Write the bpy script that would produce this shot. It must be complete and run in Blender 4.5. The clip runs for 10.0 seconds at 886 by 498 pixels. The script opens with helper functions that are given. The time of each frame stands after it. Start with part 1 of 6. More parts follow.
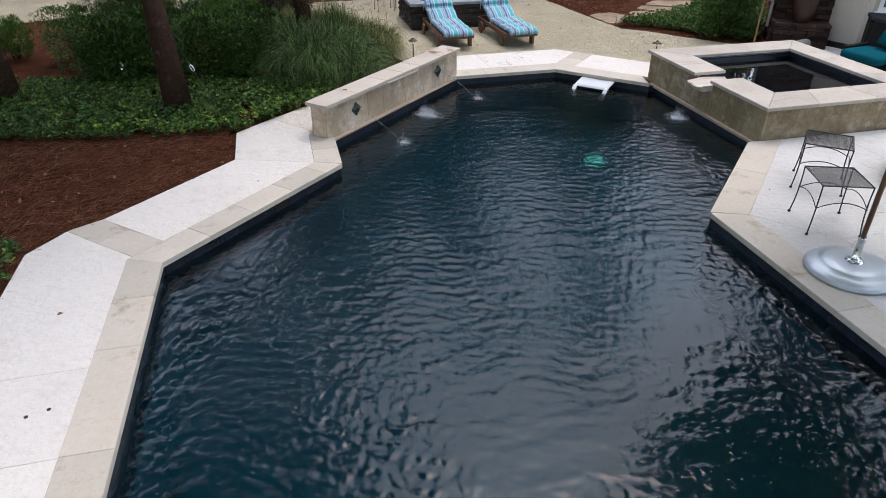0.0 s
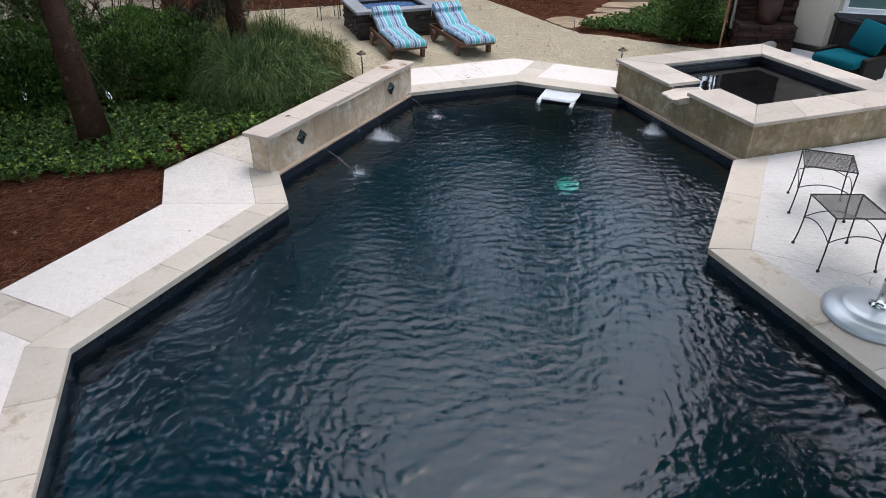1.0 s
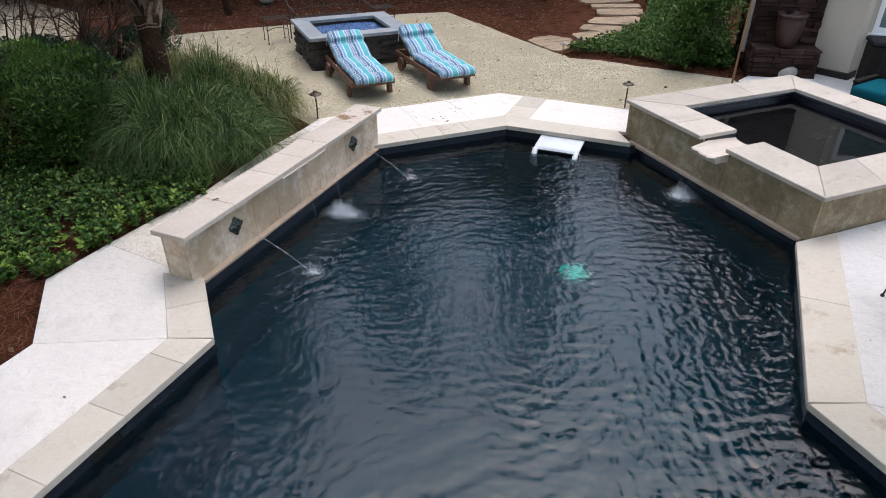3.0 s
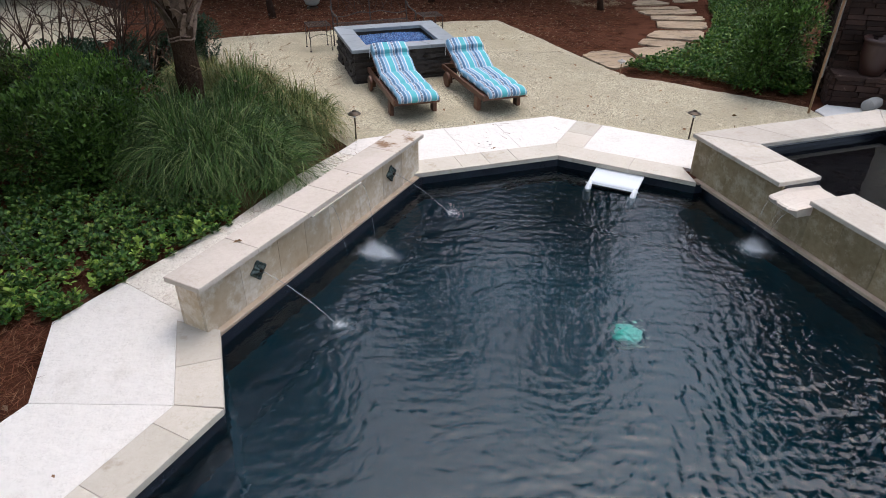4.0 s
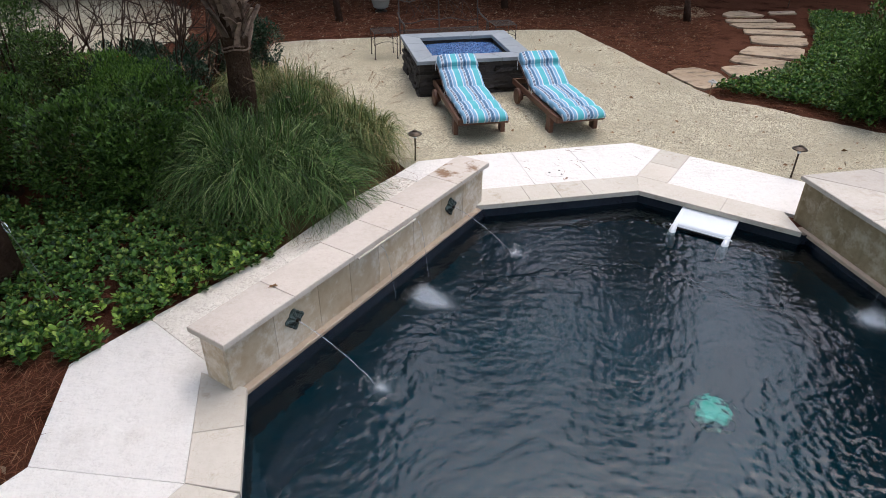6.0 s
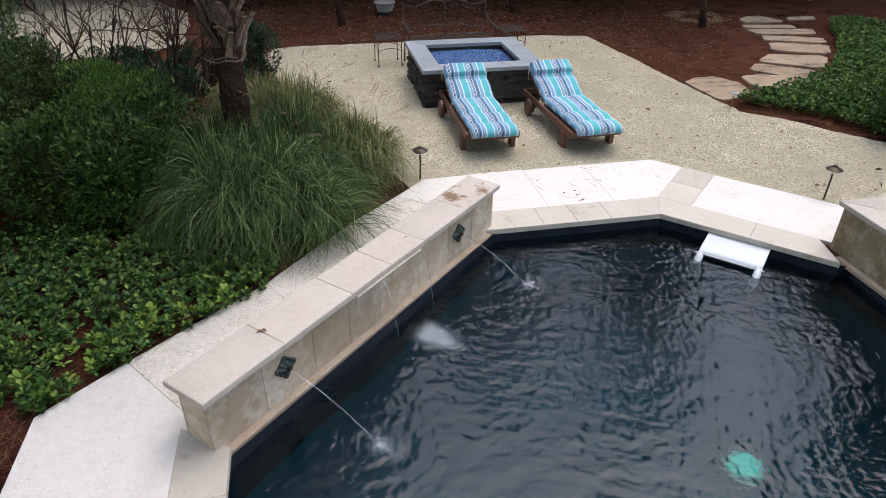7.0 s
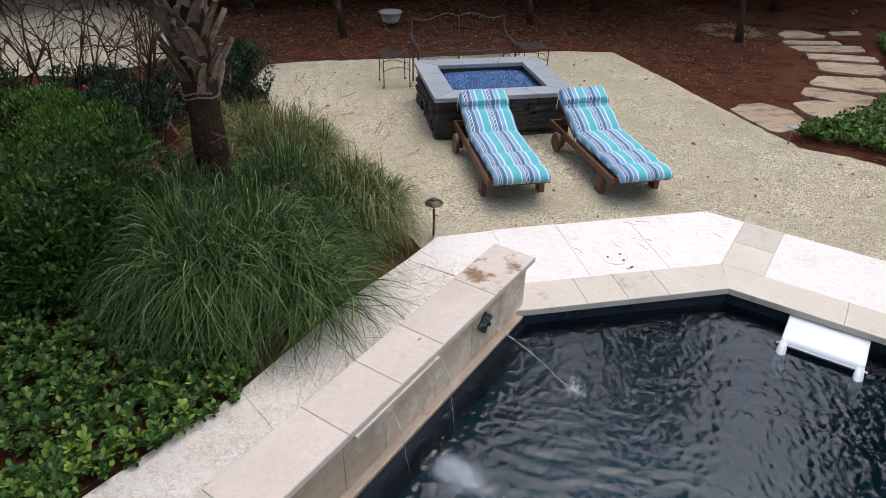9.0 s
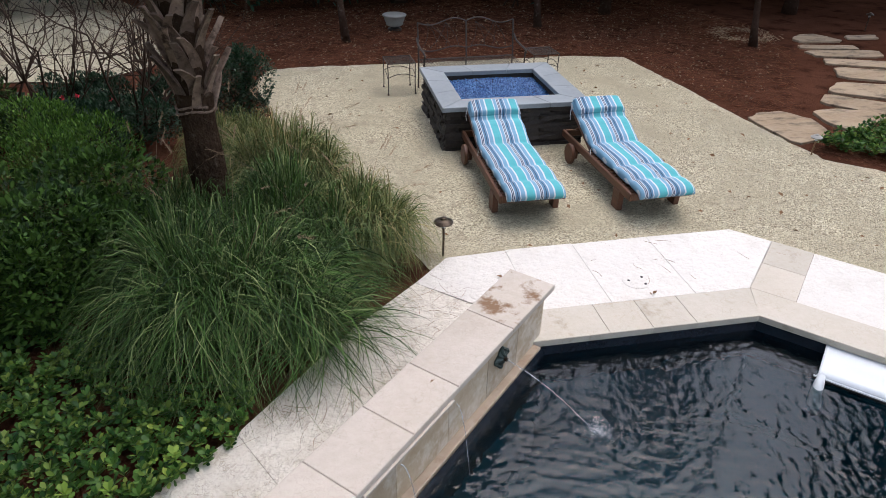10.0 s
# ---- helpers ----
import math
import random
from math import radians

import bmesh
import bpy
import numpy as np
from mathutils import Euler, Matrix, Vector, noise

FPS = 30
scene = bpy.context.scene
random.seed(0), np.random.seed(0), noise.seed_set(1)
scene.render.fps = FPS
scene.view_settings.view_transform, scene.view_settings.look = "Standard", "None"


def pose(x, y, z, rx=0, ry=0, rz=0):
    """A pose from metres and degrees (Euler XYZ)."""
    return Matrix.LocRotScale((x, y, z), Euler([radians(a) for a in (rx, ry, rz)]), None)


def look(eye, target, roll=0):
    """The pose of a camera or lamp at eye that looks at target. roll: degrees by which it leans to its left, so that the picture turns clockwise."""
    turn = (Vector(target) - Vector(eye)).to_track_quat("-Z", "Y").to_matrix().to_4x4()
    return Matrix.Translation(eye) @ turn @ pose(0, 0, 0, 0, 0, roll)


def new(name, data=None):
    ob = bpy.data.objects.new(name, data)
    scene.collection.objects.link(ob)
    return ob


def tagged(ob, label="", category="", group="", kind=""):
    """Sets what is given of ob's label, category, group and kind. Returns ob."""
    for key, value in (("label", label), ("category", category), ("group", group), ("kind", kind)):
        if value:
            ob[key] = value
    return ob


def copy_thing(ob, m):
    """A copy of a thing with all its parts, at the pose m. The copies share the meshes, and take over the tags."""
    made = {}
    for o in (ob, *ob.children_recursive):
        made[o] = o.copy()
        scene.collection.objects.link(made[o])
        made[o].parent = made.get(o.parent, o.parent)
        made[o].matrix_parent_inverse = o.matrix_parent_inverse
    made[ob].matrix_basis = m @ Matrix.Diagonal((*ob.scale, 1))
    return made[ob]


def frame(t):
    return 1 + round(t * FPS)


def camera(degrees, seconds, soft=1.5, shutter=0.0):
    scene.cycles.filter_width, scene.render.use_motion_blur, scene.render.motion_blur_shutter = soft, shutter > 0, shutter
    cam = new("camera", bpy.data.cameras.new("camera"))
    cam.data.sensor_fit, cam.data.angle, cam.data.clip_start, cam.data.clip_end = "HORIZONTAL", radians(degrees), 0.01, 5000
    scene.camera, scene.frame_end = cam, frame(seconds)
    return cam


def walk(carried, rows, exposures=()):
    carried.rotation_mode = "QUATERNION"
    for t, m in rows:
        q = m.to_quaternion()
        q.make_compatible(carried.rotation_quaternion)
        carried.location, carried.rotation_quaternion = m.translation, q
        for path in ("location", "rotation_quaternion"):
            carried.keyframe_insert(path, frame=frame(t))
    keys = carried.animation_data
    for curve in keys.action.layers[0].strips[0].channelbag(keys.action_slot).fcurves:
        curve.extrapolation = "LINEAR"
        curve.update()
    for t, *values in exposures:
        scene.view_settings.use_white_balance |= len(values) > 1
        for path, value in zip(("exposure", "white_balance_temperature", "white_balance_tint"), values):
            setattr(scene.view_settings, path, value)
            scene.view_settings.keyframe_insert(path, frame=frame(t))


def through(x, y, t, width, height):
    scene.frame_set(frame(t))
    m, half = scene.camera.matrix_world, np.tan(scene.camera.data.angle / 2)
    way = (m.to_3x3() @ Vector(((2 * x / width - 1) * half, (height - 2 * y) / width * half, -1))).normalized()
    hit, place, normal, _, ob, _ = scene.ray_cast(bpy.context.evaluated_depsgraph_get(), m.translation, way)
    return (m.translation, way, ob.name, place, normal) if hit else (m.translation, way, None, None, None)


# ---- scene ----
cam = camera(68.2, 10.0, 0.9)
PATH = [
    (0, (0.311, -0.484, 3.18), (0.722, 1.181, 2.149), -0.1),
    (0.5, (0.363, 0.039, 3.155), (0.837, 1.686, 2.123), -0.1),
    (1, (0.469, 0.559, 3.139), (1.013, 2.182, 2.106), -0.3),
    (1.5, (0.585, 1.098, 3.112), (1.198, 2.698, 2.079), -0.4),
    (2, (0.73, 1.635, 3.089), (1.369, 3.225, 2.056), -0.4),
    (2.5, (0.888, 2.17, 3.076), (1.537, 3.755, 2.043), -0.4),
    (4, (1.281, 3.418, 3.215), (1.811, 5.038, 2.168), 0.4),
    (4.5, (1.363, 3.652, 3.213), (1.798, 5.3, 2.166), 0.5),
    (5, (1.421, 3.842, 3.207), (1.814, 5.5, 2.16), 0.5),
    (5.5, (1.458, 4.019, 3.198), (1.829, 5.681, 2.149), 0.5),
    (7, (1.579, 4.789, 3.158), (1.927, 6.457, 2.108), 0.6),
    (7.5, (1.624, 5.143, 3.116), (1.97, 6.812, 2.071), 0.8),
    (8, (1.672, 5.492, 3.114), (2.014, 7.161, 2.067), 0.8),
    (8.5, (1.7, 5.822, 3.105), (2.039, 7.492, 2.057), 0.8),
    (9, (1.704, 6.168, 3.086), (2.048, 7.836, 2.036), 1.1),
    (9.5, (1.708, 6.464, 3.075), (2.05, 8.131, 2.026), 1.1),
    (10, (1.701, 6.57, 3.066), (2.042, 8.237, 2.016), 1.1),
]
walk(cam, [(t, look(eye, target, roll)) for t, eye, target, roll in PATH], ((0, 1.92), (1.0, 1.99), (2.0, 2.06), (5.0, 2.05), (10, 2.0)))

# ---- light ----
SUN_UP, SUN_TURN = 70.0, 52.0
world = bpy.data.worlds.new("overcast_sky")
scene.world = world
world.use_nodes = True
wn, wl = world.node_tree.nodes, world.node_tree.links
sky = wn.new("ShaderNodeTexSky")
sky.sky_type, sky.sun_disc = "NISHITA", False
sky.sun_elevation, sky.sun_rotation = radians(SUN_UP), radians(SUN_TURN)
sky.air_density, sky.dust_density, sky.ozone_density = 1.0, 2.0, 1.0
grey = wn.new("ShaderNodeHueSaturation")
grey.inputs["Saturation"].default_value = 0.72
wl.new(sky.outputs["Color"], grey.inputs["Color"])
wl.new(grey.outputs["Color"], wn["Background"].inputs["Color"])
wn["Background"].inputs["Strength"].default_value = 0.15
sun_data = bpy.data.lights.new("sun", "SUN")
sun_data.energy, sun_data.angle, sun_data.color = 0.20, radians(120), (1.0, 0.95, 0.86)
sun = new("sun", sun_data)
d = radians(SUN_TURN)
sun.matrix_world = look((0, 0, 30), (-30 * math.sin(d) / math.tan(radians(SUN_UP)), -30 * math.cos(d) / math.tan(radians(SUN_UP)), 0))


# ---- materials ----
def material(name):
    m = bpy.data.materials.new(name)
    m.use_nodes = True
    return m, m.node_tree.nodes, m.node_tree.links, m.node_tree.nodes["Principled BSDF"]


def mix_colour(n, l, fac, a, b, mode="MIX"):
    x = n.new("ShaderNodeMix")
    x.data_type, x.blend_type = "RGBA", mode
    for sock, v in ((x.inputs[0], fac), (x.inputs[6], a), (x.inputs[7], b)):
        if isinstance(v, (tuple, list)):
            sock.default_value = (*v, 1) if len(v) == 3 else v
        elif isinstance(v, (int, float)):
            sock.default_value = v
        else:
            l.new(v, sock)
    return x.outputs[2]


def noise_fac(n, l, co, scale, lo=0.35, hi=0.65, detail=5.0, rough=0.6, distort=0.0):
    t = n.new("ShaderNodeTexNoise")
    t.inputs["Scale"].default_value, t.inputs["Detail"].default_value = scale, detail
    t.inputs["Roughness"].default_value, t.inputs["Distortion"].default_value = rough, distort
    l.new(co, t.inputs["Vector"])
    r = n.new("ShaderNodeMapRange")
    r.inputs["From Min"].default_value, r.inputs["From Max"].default_value = lo, hi
    l.new(t.outputs["Fac"], r.inputs["Value"])
    return r.outputs["Result"]


def add_bump(n, l, b, height, strength, distance, under=None):
    x = n.new("ShaderNodeBump")
    x.inputs["Strength"].default_value, x.inputs["Distance"].default_value = strength, distance
    l.new(height, x.inputs["Height"])
    if under:
        l.new(under, x.inputs["Normal"])
    l.new(x.outputs["Normal"], b.inputs["Normal"])
    return x.outputs["Normal"]


def place(n):
    return n.new("ShaderNodeNewGeometry").outputs["Position"]


def vein_fac(n, l, co, scale, width, much):
    """Thin wandering lines that come and go in patches."""
    t = n.new("ShaderNodeTexNoise")
    t.inputs["Scale"].default_value, t.inputs["Detail"].default_value, t.inputs["Distortion"].default_value = scale, 3.0, 0.8
    l.new(co, t.inputs["Vector"])
    s = n.new("ShaderNodeMath")
    s.operation = "SUBTRACT"
    s.inputs[1].default_value = 0.5
    l.new(t.outputs["Fac"], s.inputs[0])
    a = n.new("ShaderNodeMath")
    a.operation = "ABSOLUTE"
    l.new(s.outputs["Value"], a.inputs[0])
    r = n.new("ShaderNodeMapRange")
    r.inputs["From Min"].default_value, r.inputs["From Max"].default_value = 0.0, width
    r.inputs["To Min"].default_value, r.inputs["To Max"].default_value = much, 0.0
    l.new(a.outputs["Value"], r.inputs["Value"])
    m = n.new("ShaderNodeMath")
    m.operation = "MULTIPLY"
    l.new(r.outputs["Result"], m.inputs[0])
    l.new(noise_fac(n, l, co, scale * 0.35, 0.42, 0.60), m.inputs[1])
    return m.outputs["Value"]


def surface(name, base, other, stain=None, stain_at=(0.55, 0.75), scales=(1.7, 22.0), rough=0.75, bump=0.4, depth=0.004,
            metal=0.0, pieces=0.0, stretch=None, bump_scale=60.0, veins=None):
    """Two colours at two scales, stains with a shape of their own, fine relief; pieces: how far single pieces differ."""
    m, n, l, b = material(name)
    co = place(n)
    if stretch:
        mp = n.new("ShaderNodeMapping")
        mp.inputs["Scale"].default_value = stretch
        tc = n.new("ShaderNodeTexCoord")
        l.new(tc.outputs["Object"], mp.inputs["Vector"])
        co = mp.outputs["Vector"]
    big, small = noise_fac(n, l, co, scales[0]), noise_fac(n, l, co, scales[1], 0.3, 0.7)
    c = mix_colour(n, l, big, base, other)
    c2 = mix_colour(n, l, 0.45, c, mix_colour(n, l, small, other, base))
    if stain:
        c2 = mix_colour(n, l, noise_fac(n, l, co, scales[0] * 1.9, *stain_at, detail=8, rough=0.7), c2, stain)
    if veins:
        c2 = mix_colour(n, l, vein_fac(n, l, co, *veins[1:]), c2, veins[0])
    if pieces:
        oi = n.new("ShaderNodeObjectInfo")
        v = n.new("ShaderNodeMapRange")
        v.inputs["To Min"].default_value, v.inputs["To Max"].default_value = 1 - pieces, 1 + pieces
        l.new(oi.outputs["Random"], v.inputs["Value"])
        hs = n.new("ShaderNodeHueSaturation")
        l.new(v.outputs["Result"], hs.inputs["Value"])
        l.new(c2, hs.inputs["Color"])
        c2 = hs.outputs["Color"]
    l.new(c2, b.inputs["Base Color"])
    b.inputs["Roughness"].default_value, b.inputs["Metallic"].default_value = rough, metal
    if rough > 0.6 and not metal:
        b.inputs["Specular IOR Level"].default_value = 0.15 if rough < 0.9 else 0.0
    add_bump(n, l, b, noise_fac(n, l, co, bump_scale, 0.2, 0.8, detail=6), bump, depth)
    return m


def leaf_material(name, low, high, tip=None, rough=0.45, through=0.25, spec=0.22):
    """Foliage whose single leaves differ."""
    m, n, l, b = material(name)
    g = n.new("ShaderNodeNewGeometry")
    c = mix_colour(n, l, g.outputs["Random Per Island"], low, high)
    if tip:
        r = n.new("ShaderNodeMapRange")
        r.inputs["From Min"].default_value, r.inputs["From Max"].default_value = 0.72, 1.0
        w = n.new("ShaderNodeTexWhiteNoise")
        w.noise_dimensions = "1D"
        l.new(g.outputs["Random Per Island"], w.inputs["W"])
        l.new(w.outputs["Value"], r.inputs["Value"])
        c = mix_colour(n, l, r.outputs["Result"], c, tip)
    c = mix_colour(n, l, noise_fac(n, l, g.outputs["Position"], 1.3), c, mix_colour(n, l, 0.35, c, low))
    l.new(c, b.inputs["Base Color"])
    b.inputs["Roughness"].default_value = rough
    b.inputs["Specular IOR Level"].default_value = spec
    tr = n.new("ShaderNodeBsdfTranslucent")
    l.new(c, tr.inputs["Color"])
    mx = n.new("ShaderNodeMixShader")
    mx.inputs["Fac"].default_value = through
    l.new(b.outputs["BSDF"], mx.inputs[1])
    l.new(tr.outputs["BSDF"], mx.inputs[2])
    l.new(mx.outputs["Shader"], n["Material Output"].inputs["Surface"])
    return m


def water_material(name, tint, scale, strength):
    m, n, l, b = material(name)
    b.inputs["Base Color"].default_value = (*tint, 1)
    b.inputs["Roughness"].default_value, b.inputs["IOR"].default_value = 0.03, 1.35
    b.inputs["Transmission Weight"].default_value = 1.0
    co = place(n)
    mp = n.new("ShaderNodeMapping")
    mp.inputs["Scale"].default_value = (1.0, 1.3, 1.0)
    mp.inputs["Rotation"].default_value = (0, 0, radians(20))
    l.new(co, mp.inputs["Vector"])
    a = noise_fac(n, l, mp.outputs["Vector"], scale, 0, 1, detail=2.6, rough=0.5, distort=0.4)
    c = noise_fac(n, l, mp.outputs["Vector"], scale * 0.3, 0, 1, detail=1.0)
    s = n.new("ShaderNodeMath")
    s.operation = "MULTIPLY_ADD"
    s.inputs[1].default_value = 1.2
    l.new(c, s.inputs[0])
    l.new(a, s.inputs[2])
    add_bump(n, l, b, s.outputs["Value"], strength, 0.004)
    return m


def plain(name, colour, rough=0.5, metal=0.0, vary=0.12, scale=40.0, bump=0.1):
    dark = tuple(c * (1 - vary) for c in colour)
    return surface(name, colour, dark, scales=(3.0, scale), rough=rough, metal=metal, bump=bump, depth=0.001, bump_scale=150)


PATIO = surface("grey_stamped_concrete", (0.50, 0.485, 0.465), (0.43, 0.415, 0.395), stain=(0.31, 0.29, 0.26), stain_at=(0.56, 0.82), scales=(1.3, 17), rough=0.85, bump=1.0, depth=0.012, bump_scale=14, pieces=0.03, veins=((0.30, 0.27, 0.24), 20.0, 0.04, 0.35))
DECK = surface("stamped_concrete", (0.645, 0.60, 0.55), (0.585, 0.545, 0.50), stain=(0.50, 0.455, 0.40), stain_at=(0.55, 0.82), scales=(1.1, 17), rough=0.85, bump=1.0, depth=0.012, bump_scale=14, pieces=0.03, veins=((0.36, 0.32, 0.28), 24.0, 0.045, 0.28))
STONE = surface("limestone_coping", (0.42, 0.37, 0.305), (0.49, 0.44, 0.375), stain=(0.25, 0.19, 0.115), stain_at=(0.57, 0.74), scales=(1.6, 18), rough=0.7, bump=0.5, depth=0.003, bump_scale=45, pieces=0.08, veins=((0.30, 0.23, 0.16), 16.0, 0.03, 0.30))
WORN = surface("weathered_stamped_concrete", (0.68, 0.625, 0.55), (0.57, 0.515, 0.44), stain=(0.45, 0.385, 0.29), stain_at=(0.54, 0.80), scales=(2.4, 26), rough=0.88, bump=1.0, depth=0.016, bump_scale=20, pieces=0.04, veins=((0.24, 0.195, 0.135), 22.0, 0.06, 0.55))
CAP = surface("limestone_cap", (0.43, 0.365, 0.305), (0.52, 0.455, 0.395), stain=(0.26, 0.18, 0.11), stain_at=(0.66, 0.8), scales=(1.8, 20), rough=0.7, bump=0.5, depth=0.003, bump_scale=45, pieces=0.06, veins=((0.30, 0.24, 0.18), 16.0, 0.03, 0.30))
VENEER = surface("stained_limestone_panel", (0.47, 0.375, 0.275), (0.34, 0.245, 0.155), stain=(0.60, 0.53, 0.45), stain_at=(0.48, 0.7), scales=(2.6, 16), rough=0.65, bump=0.4, depth=0.003, bump_scale=40, pieces=0.14)
SPA_CAP = surface("weathered_limestone_cap", (0.36, 0.315, 0.265), (0.45, 0.40, 0.345), stain=(0.27, 0.21, 0.15), stain_at=(0.56, 0.76), scales=(1.8, 20), rough=0.7, bump=0.6, depth=0.004, bump_scale=40, pieces=0.12, veins=((0.26, 0.21, 0.16), 14.0, 0.03, 0.40))
CAP_STAINED = surface("rust_stained_cap", (0.43, 0.365, 0.305), (0.52, 0.455, 0.395), stain=(0.20, 0.12, 0.07), stain_at=(0.52, 0.62), scales=(2.6, 20), rough=0.7, bump=0.5, depth=0.003, bump_scale=45)
# Algae stain plus the spa faces' shade, painted into a darker veneer copy.
SPA_VENEER = surface("shaded_algae_limestone_panel", (0.31, 0.245, 0.155), (0.165, 0.120, 0.062), stain=(0.42, 0.355, 0.265), stain_at=(0.50, 0.72), scales=(3.4, 16), rough=0.65, bump=0.4, depth=0.003, bump_scale=40, pieces=0.16)
RUSTY_MORTAR = surface("rust_stained_mortar", (0.42, 0.33, 0.25), (0.34, 0.25, 0.18), stain=(0.28, 0.18, 0.12), scales=(4.0, 24), rough=0.8, bump=0.5, depth=0.003)
GROUT = surface("grout", (0.30, 0.26, 0.20), (0.22, 0.18, 0.13), rough=0.95)
TILE = surface("dark_waterline_tile", (0.010, 0.012, 0.018), (0.020, 0.024, 0.034), stain=(0.10, 0.115, 0.14), stain_at=(0.66, 0.9), scales=(4, 40), rough=0.25, bump=0.1, depth=0.001)
PLASTER = surface("dark_pool_plaster", (0.015, 0.165, 0.222), (0.025, 0.218, 0.288), scales=(0.7, 8), rough=0.8, bump=0.2)
MULCH = surface("pine_straw_ground", (0.056, 0.022, 0.013), (0.098, 0.041, 0.025), stain=(0.018, 0.007, 0.005), stain_at=(0.5, 0.7), scales=(1.1, 45), rough=0.95, bump=1.0, depth=0.02, bump_scale=35)
WATER = water_material("pool_water", (0.028, 0.064, 0.078), 34.0, 0.5)
STILL = water_material("spa_water", (0.16, 0.15, 0.14), 3.0, 0.25)
SLATE = surface("stacked_slate", (0.030, 0.026, 0.024), (0.055, 0.046, 0.040), stain=(0.12, 0.085, 0.06), stain_at=(0.6, 0.8), scales=(6, 50), rough=0.7, bump=0.6, depth=0.004, pieces=0.35)
BLUESTONE = surface("bluestone_slab", (0.20, 0.215, 0.23), (0.26, 0.275, 0.285), stain=(0.15, 0.16, 0.17), stain_at=(0.6, 0.8), scales=(2.5, 30), rough=0.7, bump=0.2, depth=0.002, pieces=0.08)
FLAG = surface("tan_flagstone", (0.25, 0.175, 0.11), (0.36, 0.275, 0.19), stain=(0.085, 0.065, 0.045), stain_at=(0.50, 0.68), stretch=(0.9, 1.9, 1.0), scales=(1.3, 12), rough=0.85, bump=0.6, depth=0.006, bump_scale=25, pieces=0.12)
TEAK = surface("oiled_teak", (0.130, 0.050, 0.024), (0.070, 0.027, 0.013), scales=(3, 30), rough=0.5, bump=0.3, depth=0.001, stretch=(18, 1.5, 18), bump_scale=20)
BARK = surface("brown_bark", (0.036, 0.021, 0.016), (0.075, 0.046, 0.034), stain=(0.17, 0.14, 0.12), stain_at=(0.58, 0.72), scales=(4, 24), rough=0.9, bump=1.0, depth=0.02, bump_scale=22)
PALMBARK = surface("palm_bark", (0.055, 0.034, 0.022), (0.026, 0.016, 0.011), stain=(0.10, 0.075, 0.055), scales=(8, 40), rough=0.9, bump=1.0, depth=0.02, bump_scale=30)
BOOT = surface("grey_palm_boot", (0.27, 0.19, 0.145), (0.11, 0.072, 0.05), stain=(0.035, 0.021, 0.015), stain_at=(0.50, 0.66), scales=(5, 26), rough=0.8, bump=0.7, depth=0.006, pieces=0.45)
TWIG = surface("bare_twig", (0.030, 0.017, 0.012), (0.062, 0.036, 0.024), scales=(4, 30), rough=0.85)
IRON = plain("dark_wrought_iron", (0.030, 0.028, 0.026), 0.45, 0.6)
RUSTY = plain("weathered_iron", (0.055, 0.042, 0.036), 0.6, 0.5)
BRONZE = plain("patinated_bronze", (0.055, 0.040, 0.028), 0.4, 0.8)
VERDIGRIS = surface("verdigris_bronze", (0.030, 0.040, 0.036), (0.055, 0.075, 0.068), scales=(20, 80), rough=0.45, metal=0.6, bump=0.6, depth=0.004)
PEWTER = plain("silver_painted_base", (0.42, 0.45, 0.48), 0.35, 0.45, vary=0.08)
CHROME = plain("polished_steel", (0.62, 0.62, 0.62), 0.15, 1.0, vary=0.05)
POLEWOOD = surface("varnished_pole_wood", (0.17, 0.075, 0.035), (0.11, 0.045, 0.02), scales=(3, 30), rough=0.4, stretch=(20, 20, 1))
BAMBOO = surface("tan_post_wood", (0.24, 0.135, 0.06), (0.16, 0.085, 0.04), scales=(3, 30), rough=0.6, stretch=(20, 20, 1.5))
WHITE = plain("white_plastic", (0.52, 0.54, 0.56), 0.35, vary=0.06)
CREAM = surface("cream_stucco", (0.50, 0.45, 0.37), (0.44, 0.39, 0.32), scales=(1.2, 30), rough=0.9, bump=0.5, depth=0.003)
TRIM = plain("white_trim_paint", (0.78, 0.78, 0.76), 0.5, vary=0.05)
LEDGE = surface("brown_ledge_stone", (0.046, 0.025, 0.018), (0.020, 0.012, 0.010), stain=(0.20, 0.15, 0.12), stain_at=(0.60, 0.74), scales=(4, 30), rough=0.85, bump=0.7, depth=0.008, pieces=0.5)
CLAY = plain("brown_glazed_clay", (0.035, 0.013, 0.009), 0.45)
WICKER = surface("dark_wicker", (0.008, 0.007, 0.006), (0.016, 0.014, 0.012), scales=(20, 90), rough=0.7, bump=0.9, depth=0.004, bump_scale=120)
GREYFAB = plain("grey_fabric", (0.030, 0.031, 0.033), 0.9)
TEALFAB = plain("teal_canvas", (0.008, 0.085, 0.110), 0.9, vary=0.2)
FOAM = plain("white_water_foam", (0.60, 0.64, 0.68), 0.4, vary=0.05)
AQUA = plain("pale_aqua_plastic", (0.30, 0.80, 0.68), 0.5)
GLOW, gn, gl, gb = material("dim_lit_aqua_lens")
gb.inputs["Base Color"].default_value = (0.30, 0.80, 0.68, 1)
gb.inputs["Emission Color"].default_value, gb.inputs["Emission Strength"].default_value = (0.10, 0.85, 0.65, 1), 0.30
PLANTER = plain("weathered_stone_urn", (0.30, 0.285, 0.26), 0.85, vary=0.3)
DRY = plain("dry_leaf", (0.22, 0.12, 0.06), 0.8, vary=0.4)
FLOWER = plain("red_petal", (0.62, 0.02, 0.05), 0.6)
CABLE = plain("steel_cable", (0.10, 0.10, 0.10), 0.35, 0.9)


